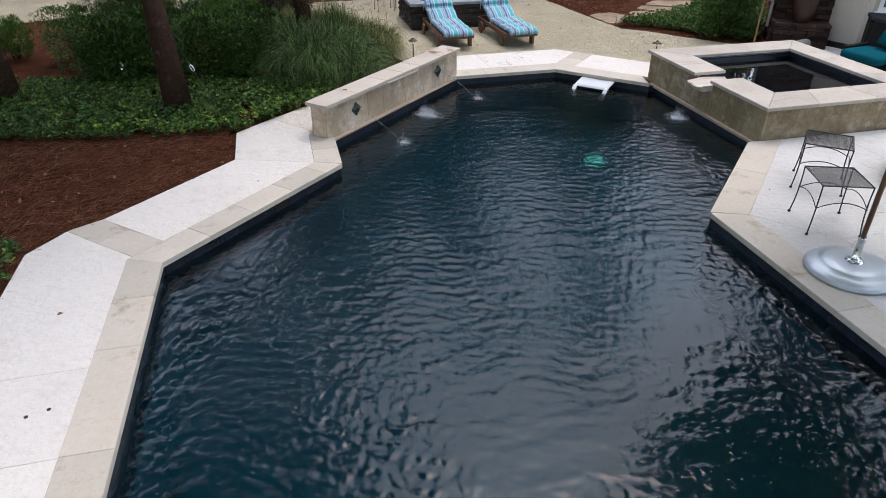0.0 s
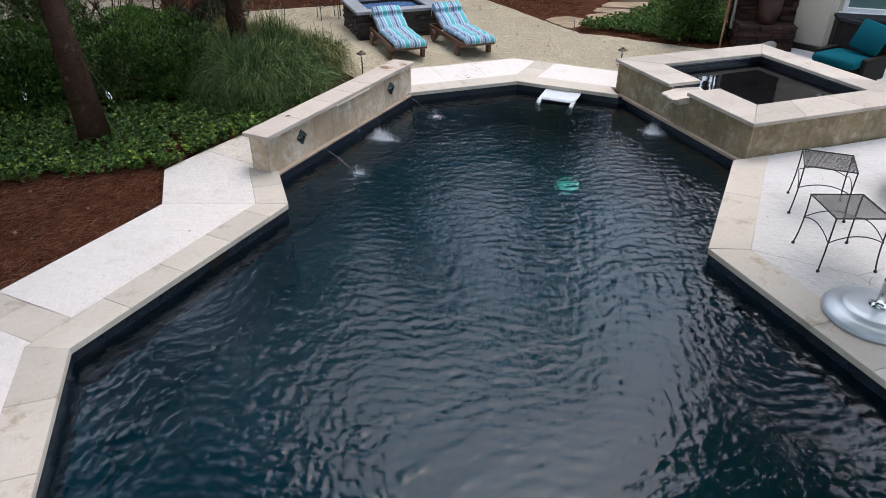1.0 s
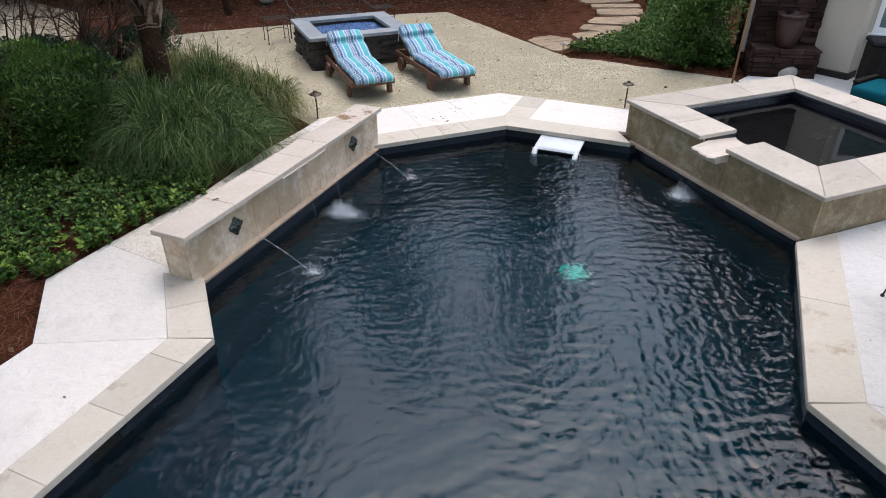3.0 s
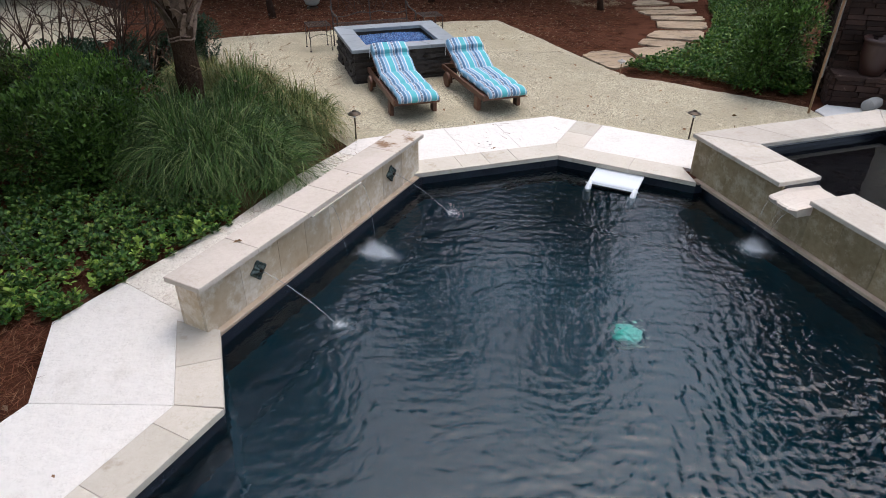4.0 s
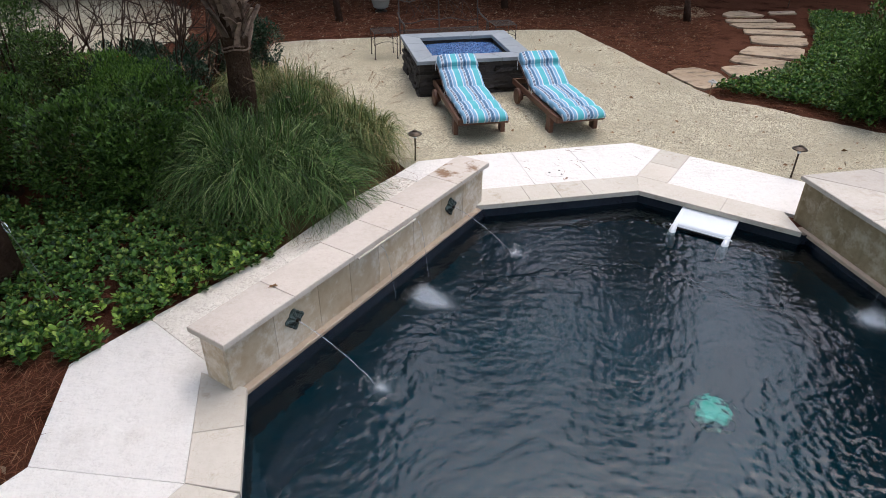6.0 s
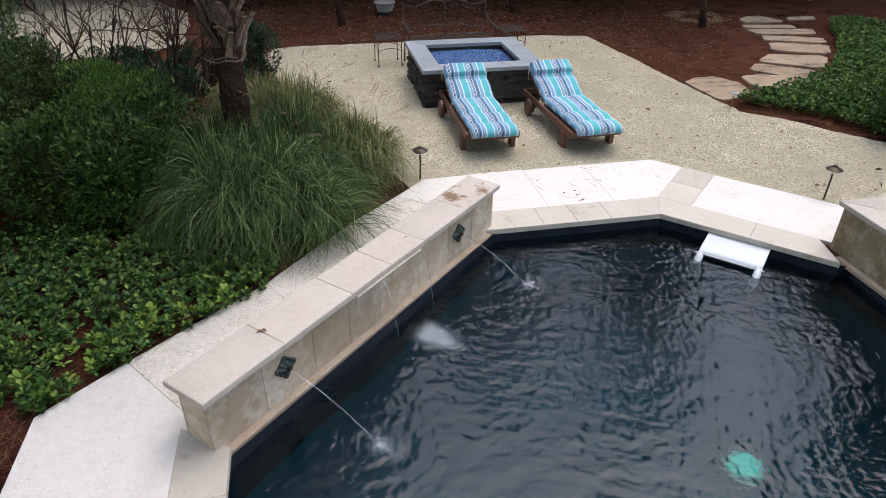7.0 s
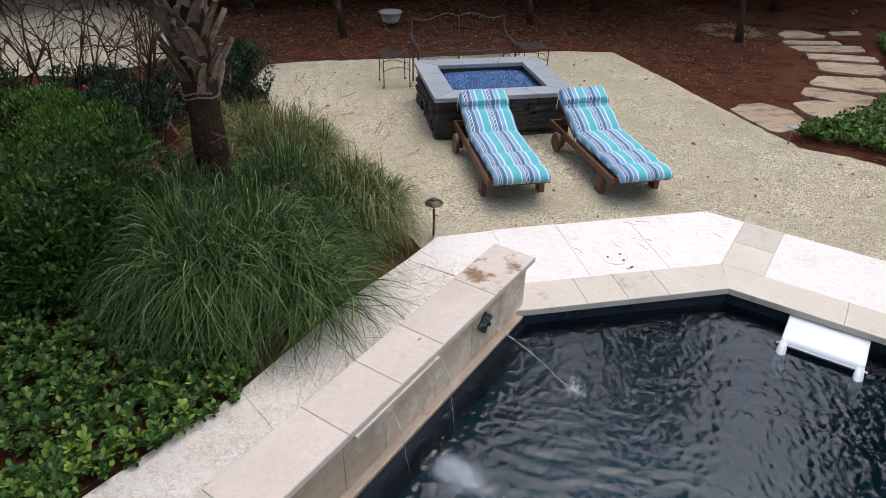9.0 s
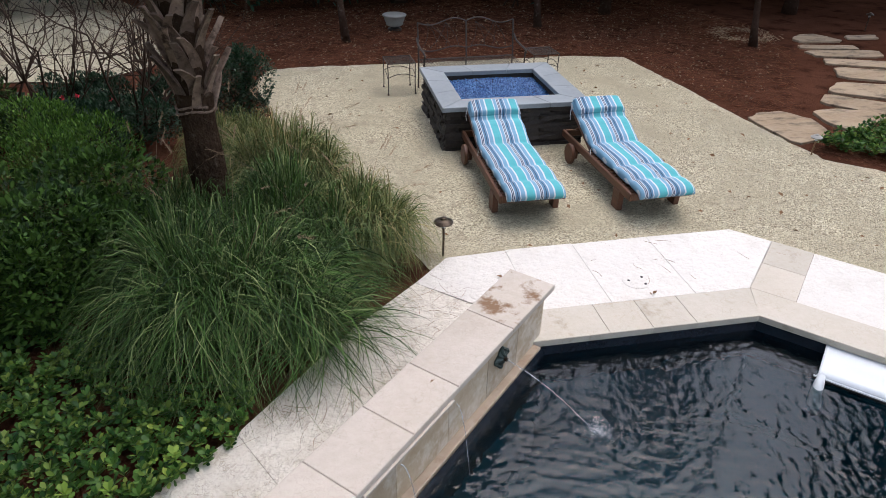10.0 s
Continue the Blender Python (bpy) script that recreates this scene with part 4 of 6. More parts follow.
C = [(FX0, FY0), (FX1, FY0), (FX1, FY1), (FX0, FY1)]
D = [(fi[0], fi[2]), (fi[1], fi[2]), (fi[1], fi[3]), (fi[0], fi[3])]
rim_side(C[0], C[1], D[1], D[0], [0.42, 0.72])
rim_side(C[1], C[2], D[2], D[1], [0.34, 0.68])
rim_side(C[2], C[3], D[3], D[2], [0.3, 0.68])
rim_side(C[3], C[0], D[0], D[3], [0.36, 0.68])
bm = bmesh.new()
prism([(fi[0] - .02, fi[2] - .02), (fi[1] + .02, fi[2] - .02), (fi[1] + .02, fi[3] + .02), (fi[0] - .02, fi[3] + .02)], 0.1, 0.37, 0.002, 0, bm)
part("glass_bed", bm, FIREGLASS, pit)
n = 7000
p = np.stack([rng.uniform(fi[0] - .02, fi[1] + .02, n), rng.uniform(fi[2] - .02, fi[3] + .02, n), np.zeros(n)], -1)
p[:, 2] = 0.375 + 0.03 * (1 - ((p[:, 0] - 4.0) / 0.7) ** 2) + rng.uniform(0, 0.014, n)
q = unit(rng.normal(size=(n, 3)))
q2 = unit(np.cross(q, rng.normal(size=(n, 3))))
s = rng.uniform(0.006, 0.016, n)[:, None]
q3 = np.cross(q, q2)
v = np.stack([p + q * s, p + q2 * s, p - q * s, p - q2 * s, p + q3 * s * 0.8, p - q3 * s * 0.8], 1).reshape(-1, 3)
f = np.concatenate([np.arange(n)[:, None] * 6 + np.array(t) for t in ((0, 1, 4), (1, 2, 4), (2, 3, 4), (3, 0, 4), (1, 0, 5), (2, 1, 5), (3, 2, 5), (0, 3, 5))])
linked("glass_chips", raw_mesh("glass_chips", v, f, FIREGLASS), None, "cobalt blue crushed fire glass filling the fire pit", "fire glass", "stuff")


# ---- sun loungers ----
def lounger(rake):
    ob = thing("sun_lounger", "reddish teak sun lounger on wheels standing on gravel", "sun lounger", None, "sun loungers")
    for x in (-0.315, 0.315):
        part("rail", box(bmesh.new(), (x, 0.95, 0.245), (0.035, 1.86, 0.085), None, 0.006), TEAK, ob)
        leg = bmesh.new()
        prism([(x - 0.028, 0.22), (x + 0.028, 0.22), (x + 0.028, 0.36), (x - 0.028, 0.36)], 0.0, 0.215, 0.004, 0, leg)
        part("leg", leg, TEAK, ob)
        part("leg", box(bmesh.new(), (x, 1.50, 0.15), (0.05, 0.11, 0.16), None, 0.006), TEAK, ob)
        w = part("wheel", bmesh.new(), TEAK, ob)
        bm = bmesh.new()
        lathe(bm, [(0.115, -0.022), (0.125, -0.012), (0.125, 0.012), (0.115, 0.022), (0.05, 0.022), (0.045, 0.030), (0.015, 0.032)], (0, 0, 0), 28)
        bmesh.ops.transform(bm, matrix=Matrix.Translation((x * 1.17, 1.50, 0.125)) @ Matrix.Rotation(radians(90), 4, "Y"), verts=bm.verts)
        bm.to_mesh(w.data)
        bm.free()
    part("axle", tube(bmesh.new(), [(-0.39, 1.5, 0.125), (0.39, 1.5, 0.125)], 0.012, 10), IRON, ob)
    part("end_board", box(bmesh.new(), (0, 0.04, 0.245), (0.60, 0.035, 0.085), None, 0.006), TEAK, ob)
    part("end_board", box(bmesh.new(), (0, 1.86, 0.245), (0.60, 0.035, 0.085), None, 0.006), TEAK, ob)
    for i in range(14):
        part("slat", box(bmesh.new(), (0, 0.10 + i * 0.078, 0.278), (0.595, 0.055, 0.018), None, 0.003), TEAK, ob)
    tilt = Matrix.Translation((0, 1.17, 0.30)) @ Matrix.Rotation(radians(rake), 4, "X")
    for x in (-0.27, 0.27):
        part("back_rail", box(bmesh.new(), (x, 0.36, 0.0), (0.035, 0.72, 0.04), tilt, 0.005), TEAK, ob)
    for i in range(9):
        part("back_slat", box(bmesh.new(), (0, 0.05 + i * 0.078, 0.018), (0.51, 0.055, 0.016), tilt, 0.003), TEAK, ob)
    part("back_prop", box(bmesh.new(), (0, 1.68, 0.36), (0.5, 0.03, 0.03), None, 0.004), TEAK, ob)
    return ob


def cushion_mesh(path, half, thick, seams, sides=22):
    """A padded strip along a path in the plane x = 0, puffed between its seams."""
    bm = bmesh.new()
    total = [0.0]
    for a, b in zip(path, path[1:]):
        total.append(total[-1] + (Vector(b) - Vector(a)).length)
    rings = []
    k = 90
    for j in range(k + 1):
        s = total[-1] * j / k
        i = max(0, min(len(path) - 2, sum(1 for t in total if t <= s) - 1))
        f = (s - total[i]) / (total[i + 1] - total[i])
        c = Vector(path[i]).lerp(Vector(path[i + 1]), f)
        lo, hi = Vector(path[max(i - 1, 0)]), Vector(path[min(i + 2, len(path) - 1)])
        t = (Vector(path[i + 1]) - Vector(path[i])).normalized().lerp((hi - lo).normalized(), 0.5).normalized()
        nrm = Vector((0, -t.z, t.y))
        near = min(abs(s - q) for q in seams)
        puff = 0.34 + 0.66 * min(1, near / 0.10) ** 0.5
        puff *= (max(0.12, 1 - (1 - min(1, min(s, total[-1] - s) / 0.035)) ** 2)) ** 0.5
        ring = []
        for q in range(sides):
            a = 2 * math.pi * q / sides
            cx, sx = math.cos(a), math.sin(a)
            x = half * math.copysign(abs(cx) ** 0.28, cx) * (1 - 0.012 * math.sin(s * 23 + a))
            z = thick * puff * math.copysign(abs(sx) ** 0.6, sx) * (1 + 0.08 * math.sin(9 * x + s * 11))
            ring.append(bm.verts.new(c + Vector((x, 0, 0)) + nrm * z))
        rings.append(ring)
    for lo, hi in zip(rings, rings[1:]):
        for q in range(sides):
            bm.faces.new((lo[q], lo[(q + 1) % sides], hi[(q + 1) % sides], hi[q]))
    bm.faces.new(rings[0][::-1])
    bm.faces.new(rings[-1])
    bmesh.ops.recalc_face_normals(bm, faces=bm.faces)
    return bm


def lounger_cushion(rake):
    ob = thing("lounger_cushion", "blue and teal striped cushion on a teak lounger", "cushion", None, "lounger cushions")
    a = radians(rake)
    path = [(0, -0.10, 0.27), (0, -0.085, 0.305), (0, -0.04, 0.325), (0, 0.1, 0.330), (0, 0.6, 0.330), (0, 1.10, 0.330), (0, 1.17, 0.342)]
    path += [(0, 1.17 + math.cos(a) * s, 0.342 + math.sin(a) * s) for s in (0.06, 0.3, 0.72)]
    part("pad", cushion_mesh([(p[0], p[1], p[2] + 0.012) for p in path], 0.288, 0.060, [0.30, 0.66, 1.29, 1.72, 5]), STRIPES, ob, "", True)
    c = Vector((0, 1.17 + math.cos(a) * 0.60 - math.sin(a) * 0.06, 0.342 + math.sin(a) * 0.60 + math.cos(a) * 0.06))
    path = [tuple(c + Vector((0, math.cos(a), math.sin(a))) * s) for s in (-0.12, -0.05, 0.05, 0.13)]
    part("head_pillow", cushion_mesh(path, 0.28, 0.066, [9]), STRIPES, ob, "", True)
    for x in (-0.29, 0.29):
        part("tie", tube(bmesh.new(), [(x, 1.12, 0.34), (x * 1.06, 1.10, 0.31), (x * 1.10, 1.05, 0.27), (x * 1.06, 1.08, 0.22), (x * 1.1, 1.03, 0.19)], 0.004, 6), WHITE, ob, "white fabric tie")
        part("tie", tube(bmesh.new(), [(x, 1.78, 0.62), (x * 1.06, 1.76, 0.58), (x * 1.10, 1.74, 0.52), (x * 1.06, 1.75, 0.46)], 0.004, 6), WHITE, ob, "white fabric tie")
    part("care_tag", box(bmesh.new(), (-0.315, 1.02, 0.315), (0.05, 0.03, 0.004), Matrix.Rotation(radians(8), 4, "Y"), 0.001), WHITE, ob, "white care tag")
    return ob


def at(x, y, turn, z=0.0):
    return Matrix.Translation((x, y, z)) @ Matrix.Rotation(radians(turn), 4, "Z")


SHRINK = Matrix.Diagonal((1.0, 0.92, 0.94, 1.0))
L1, L2 = at(3.655, 11.86, -0.3, -0.022) @ SHRINK, at(4.91, 11.72, 2.2, -0.022) @ SHRINK
for place_, rake in ((L1, 20), (L2, 23)):
    lounger(rake).matrix_basis = place_
    lounger_cushion(rake).matrix_basis = place_


# ---- wrought iron side tables on the patio ----
def lattice(bm, x0, x1, y0, y1, z, step, thick):
    """Expanded-metal mesh: thin crossing bars in two slanting directions."""
    w, d = x1 - x0, y1 - y0
    for sign in (1, -1):
        c = -d
        while c < w + d:
            pts = []
            a0, a1 = (c, 0.0), (c + sign * d, d)
            t0, t1 = 0.0, 1.0
            dx = a1[0] - a0[0]
            for lim, up in ((0.0, False), (w, True)):
                t = (lim - a0[0]) / dx
                if (dx > 0) != up:
                    t0 = max(t0, t)
                else:
                    t1 = min(t1, t)
            if t1 - t0 > 0.02:
                p, q = Vector((x0 + a0[0] + dx * t0, y0 + d * t0, z)), Vector((x0 + a0[0] + dx * t1, y0 + d * t1, z))
                n = (q - p).cross(Vector((0, 0, 1))).normalized() * thick / 2
                vs = [bm.verts.new(v) for v in (p - n, q - n, q + n, p + n)]
                ws = [bm.verts.new(v.co - Vector((0, 0, 0.002))) for v in vs]
                bm.faces.new(vs)
                bm.faces.new(ws[::-1])
                for i in range(4):
                    bm.faces.new((vs[i], ws[i], ws[(i + 1) % 4], vs[(i + 1) % 4]))
            c += step
    return bm


def side_table(mat, label, group, s=0.23, height=0.52, spread=0.018, step=0.022):
    ob = thing("side_table", label, "table", None, group)
    part("mesh_top", lattice(bmesh.new(), -s, s, -s, s, height - 0.004, step, 0.0042), mat, ob, "expanded metal mesh top")
    ring = [(-s, -s, height), (s, -s, height), (s, s, height), (-s, s, height)]
    for a, b in zip(ring, ring[1:] + ring[:1]):
        part("rim", tube(bmesh.new(), [a, b], 0.007, 8), mat, ob)
    for i, (x, y) in enumerate(((-1, -1), (1, -1), (1, 1), (-1, 1))):
        top, foot = (x * s, y * s, height), (x * (s + spread), y * (s + spread), 0.012)
        part("leg", tube(bmesh.new(), bezier(top, (x * (s - 0.01), y * (s - 0.01), height * 0.4), foot, 8), 0.007, 8), mat, ob)
        part("foot", lathe(bmesh.new(), [(0.010, 0.0), (0.016, 0.006), (0.016, 0.016), (0.007, 0.026)], (foot[0], foot[1], 0), 12), mat, ob)
    for (x0, y0), (x1, y1) in (((-1, -1), (1, -1)), ((1, 1), (-1, 1)), ((-1, 1), (-1, -1)), ((1, -1), (1, 1))):
        k = s + 0.004
        part("brace", tube(bmesh.new(), bezier((x0 * k, y0 * k, height * 0.55), ((x0 + x1) / 2 * k, (y0 + y1) / 2 * k, height * 0.80), (x1 * k, y1 * k, height * 0.55), 8), 0.005, 6), mat, ob)
    return ob


t1 = side_table(IRON, "small black wrought iron side table with mesh top", "patio side tables")
t1.matrix_basis = at(6.02, 5.03, -42, -0.004)
t2 = copy_thing(t1, at(5.41, 4.205, -20, -0.004))

# ---- umbrella in its base ----
umbrella = thing("umbrella_stand", "round silver umbrella base with chrome collar", "umbrella base", at(5.01, 3.40, 0, -0.004))
part("base", lathe(bmesh.new(), [(0.36, 0.0), (0.385, 0.012), (0.385, 0.03), (0.36, 0.055), (0.30, 0.075), (0.262, 0.082), (0.255, 0.092), (0.235, 0.10), (0.16, 0.108), (0.06, 0.112)], (0, 0, 0), 64), PEWTER, umbrella, "", True)
part("collar", lathe(bmesh.new(), [(0.075, 0.110), (0.078, 0.118), (0.05, 0.128), (0.032, 0.15), (0.030, 0.33), (0.033, 0.335), (0.033, 0.35)], (0, 0, 0), 24), CHROME, umbrella, "chrome collar tube", True)
for k in range(3):
    a = 2 * math.pi * k / 3
    part("bolt", lathe(bmesh.new(), [(0.012, 0), (0.012, 0.010), (0.006, 0.014)], (0.058 * math.cos(a), 0.058 * math.sin(a), 0.122), 10), CHROME, umbrella)
parasol = thing("patio_umbrella", "square lime green patio umbrella with varnished wooden pole", "umbrella", at(5.01, 3.40, 0, 0))
part("pole", tube(bmesh.new(), [(0, 0, 0.34), (0, 0, 3.0)], 0.022, 16), POLEWOOD, parasol, "", True)
R, ZR, ZT = 1.76, 2.565, 2.97
bm = bmesh.new()
rim_v, mids = [], []
tip = bm.verts.new((0, 0, ZT))
for k in range(16):
    a = 2 * math.pi * k / 16 + radians(165.6)
    sag = 0.7071 / math.cos(radians(k % 4 * 22.5 - 45)) - 0.02 * (k % 4 > 0)
    mids.append(bm.verts.new((R * 0.55 * sag * math.cos(a), R * 0.55 * sag * math.sin(a), ZR + (ZT - ZR) * 0.52 - 0.01 * (k % 2))))
    rim_v.append(bm.verts.new((R * sag * math.cos(a), R * sag * math.sin(a), ZR)))
val = [bm.verts.new(v.co + Vector((0, 0, -0.02))) for v in rim_v]
for k in range(16):
    j = (k + 1) % 16
    bm.faces.new((tip, mids[k], mids[j]))
    bm.faces.new((mids[k], rim_v[k], rim_v[j], mids[j]))
    bm.faces.new((rim_v[k], val[k], val[j], rim_v[j]))
can = part("canopy", bm, GREENFAB, parasol, "lime green canvas canopy")
solid = can.modifiers.new("cloth", "SOLIDIFY")
solid.thickness = 0.003
for k in range(8):
    a = 2 * math.pi * k / 8 + radians(165.6)
    g = R * (0.69 if k % 2 else 1.0)
    part("rib", tube(bmesh.new(), [(0.03 * math.cos(a), 0.03 * math.sin(a), ZT - 0.03), (g * 0.55 * math.cos(a), g * 0.55 * math.sin(a), ZR + (ZT - ZR) * 0.52 - 0.02), (g * 0.97 * math.cos(a), g * 0.97 * math.sin(a), ZR - 0.012)], 0.008, 6), POLEWOOD, parasol)


# ---- low garden lamps ----
def path_light(mat, label, h=0.34, foot=None):
    ob = thing("path_light", label, "garden lamp", None, "path lights")
    part("stem", tube(bmesh.new(), [(0, 0, -0.05), (0.004, 0, h * 0.5), (0, 0, h)], 0.010, 10), foot or mat, ob)
    part("shade", lathe(bmesh.new(), [(0.015, h - 0.01), (0.082, h - 0.004), (0.086, h + 0.004), (0.060, h + 0.022), (0.030, h + 0.032), (0.026, h + 0.044), (0.012, h + 0.052)], (0, 0, 0), 28), mat, ob)
    part("lens", lathe(bmesh.new(), [(0.014, h - 0.05), (0.020, h - 0.045), (0.020, h - 0.008)], (0, 0, 0), 14), WHITE, ob, "small frosted lens")
    return ob


pl = path_light(BRONZE, "bronze mushroom path light at the gravel edge")
pl.matrix_basis = at(2.68, 11.36, 0, -0.022)
copy_thing(pl, at(6.83, 10.08, 40, -0.022) @ Matrix.Rotation(radians(5), 4, "Y"))
pl2 = path_light(PLANTER, "pale weathered path light beside the stepping stones", 0.30, BAMBOO)
pl2.matrix_basis = at(7.47, 12.86, 0, -0.04) @ Matrix.Scale(0.8, 4)
copy_thing(pl, at(12.93, 18.5, 0, -0.04) @ Matrix.Scale(0.9, 4))

# ---- metal garden bench and tables behind the fire pit ----
bench = thing("garden_bench", "weathered iron garden bench with scrolled arms", "bench", at(3.95, 15.80, 3, -0.022))
for x in (-0.72, 0.0, 0.72):
    part("back_post", tube(bmesh.new(), [(x, 0.28, 0.0), (x, 0.25, 0.42), (x, 0.33, 0.93)], 0.012, 8), RUSTY, bench)
for x0, x1 in ((-0.72, 0.0), (0.0, 0.72)):
    for z, am in ((0.93, 0.045), (0.56, 0.03)):
        pts = [(x0 + (x1 - x0) * t, 0.25 + 0.08 * (z - 0.42) / 0.51, z + am * math.sin(t * 2 * math.pi) * (1 if x0 < 0 else -1) * -1) for t in (i / 14 for i in range(15))]
        part("back_rail", tube(bmesh.new(), pts, 0.009, 7), RUSTY, bench)
    for i in range(6):
        a, b = x0 + 0.06 + i * 0.11, x0 + 0.14 + ((i * 3) % 6) * 0.09
        part("back_wire", tube(bmesh.new(), bezier((a, 0.272, 0.57), ((a + b) / 2 + 0.08, 0.29, 0.75), (b, 0.32, 0.92), 8), 0.0035, 5), RUSTY, bench)
for x in (-0.74, 0.74):
    part("arm", tube(bmesh.new(), [(x, 0.30, 0.72), (x, 0.20, 0.66), (x, 0.02, 0.64), (x, -0.20, 0.63), (x, -0.25, 0.60), (x, -0.22, 0.56)], 0.014, 8), RUSTY, bench)
    part("front_leg", tube(bmesh.new(), [(x, -0.22, 0.62), (x, -0.20, 0.40), (x, -0.23, 0.0)], 0.012, 8), RUSTY, bench)
part("seat", lattice(bmesh.new(), -0.72, 0.72, -0.20, 0.26, 0.42, 0.05, 0.006), RUSTY, bench, "iron mesh seat")
for y in (-0.20, 0.26):
    part("seat_rail", tube(bmesh.new(), [(-0.74, y, 0.42), (0.74, y, 0.42)], 0.010, 8), RUSTY, bench)
t3 = side_table(RUSTY, "small rusty iron side table on the gravel", "bench side tables", 0.20, 0.45, 0.0, 0.03)
t3.matrix_basis = at(2.92, 15.95, 3, -0.022)
copy_thing(t3, at(5.14, 16.15, 3, -0.022))

# ---- stone urn far back, among the trees ----
urn = thing("stone_urn", "pale stone urn planter on a dark stand", "planter", at(3.34, 19.75, 0, -0.045) @ Matrix.Scale(0.85, 4))
part("stand", lathe(bmesh.new(), [(0.16, 0), (0.16, 0.03), (0.10, 0.05), (0.10, 0.07), (0.14, 0.09)], (0, 0, 0), 20), IRON, urn)
part("bowl", lathe(bmesh.new(), [(0.14, 0.09), (0.18, 0.11), (0.20, 0.13), (0.20, 0.17), (0.23, 0.23), (0.235, 0.29), (0.27, 0.31), (0.28, 0.335), (0.26, 0.35), (0.22, 0.345)], (0, 0, 0), 32), PLANTER, urn, "", True)

# ---- stepping stone path ----
path = tagged(new("stepping_path"), "tan flagstone stepping path through the pine straw", "path", "", "structure")
FLAGS = [[(7.40, 14.09), (7.71, 14.27), (8.08, 14.29), (8.30, 13.90), (8.20, 13.45), (7.96, 13.28), (7.53, 13.18)],
         [(8.49, 14.22), (8.89, 14.27), (9.33, 14.07), (9.40, 13.81), (8.81, 13.55), (8.50, 13.50), (8.40, 13.83)],
         [(8.86, 14.54), (9.20, 14.89), (9.99, 14.25), (9.46, 13.89)],
         [(9.29, 14.95), (9.81, 15.38), (10.79, 15.02), (10.20, 14.38)],
         [(10.01, 15.62), (10.34, 16.10), (11.35, 15.72), (10.92, 15.15)],
         [(10.53, 16.65), (11.63, 16.28), (11.43, 15.88), (10.36, 16.32)],
         [(10.52, 17.18), (11.94, 16.95), (11.70, 16.55), (10.50, 16.75)],
         [(10.68, 17.56), (11.73, 17.39), (11.65, 17.09), (10.59, 17.32)],
         [(10.85, 17.96), (11.20, 18.24), (11.56, 18.23), (11.78, 17.64), (10.88, 17.73)],
         [(12.06, 18.04), (12.77, 18.04), (12.64, 17.78), (11.98, 17.83)]]
for k, poly in enumerate(FLAGS):
    poly = ccw(poly)
    r = np.random.default_rng(k)
    fine = []
    for i in range(len(poly)):
        a, b = Vector(poly[i]), Vector(poly[(i + 1) % len(poly)])
        for t in (0.12, 0.37, 0.63, 0.88):
            fine.append(tuple(a.lerp(b, t) + Vector(r.normal(size=2) * 0.012)))
    part("flagstone", prism(fine, -0.09, -0.018 + 0.012 * r.random(), 0.005), FLAG, path)


# ---- house corner ----
house = thing("house", "cream stucco house corner with brown stone base and white window", "house")
q = [(10.70, 10.30), (10.86, 9.83), (11.30, 9.98), (11.14, 10.45)]
part("column", prism(q, 0.10, 4.0, 0.01), CREAM, house, "cream stucco column")
part("plinth", prism(inset(ccw(q), -0.03), -0.04, 0.10, 0.01), IRON, house, "dark plinth of the column")


HA2, HB2 = Vector((10.95, 10.05)), Vector((14.6, 6.9))
HL = (HB2 - HA2).length
WX0, WX1 = 0.28, 2.45


def hw(name, s0, s1, z0, z1, thick, mat, out=0.0, parent=None, label=""):
    t = (HB2 - HA2).normalized()
    n = Vector((t.y, -t.x))
    n = n if n.dot(Vector((0, 0)) - HA2) > 0 else -n
    p = [HA2 + t * s0 + n * out, HA2 + t * s1 + n * out, HA2 + t * s1 + n * (out - thick), HA2 + t * s0 + n * (out - thick)]
    return part(name, prism([tuple(v) for v in p], z0, z1, 0.003), mat, parent or house, label)


SILL, HEAD = 0.69, 2.1
hw("wall", 0.0, HL, -0.04, SILL, 0.2, CREAM)
hw("wall", 0.0, WX0, SILL, HEAD, 0.2, CREAM)
hw("wall", WX1, HL, SILL, HEAD, 0.2, CREAM)
hw("wall", 0.0, HL, HEAD, 4.0, 0.2, CREAM)
win = hw("window", WX0, WX1, SILL + 0.07, HEAD - 0.07, 0.01, PANE, -0.08, None, "greenish reflecting window pane")
for s0, s1, z0, z1 in ((WX0, WX1, SILL, SILL + 0.07), (WX0, WX1, HEAD - 0.07, HEAD), (WX0, WX0 + 0.07, SILL + 0.07, HEAD - 0.07), (WX1 - 0.07, WX1, SILL + 0.07, HEAD - 0.07)):
    hw("window_frame", s0, s1, z0, z1, 0.10, TRIM, 0.012, win, "white painted frame")
hw("window_sill", WX0 - 0.05, WX1 + 0.05, SILL - 0.05, SILL, 0.10, TRIM, 0.05, win, "white painted sill")
# Added wall piece closing the pier gap so the spa doesn't mirror sky.
part("wall", prism([(10.66, 10.46), (10.72, 10.31), (11.12, 10.46), (11.4, 11.0), (11.2, 11.3)], -0.04, 4.0, 0.004), CREAM, house)
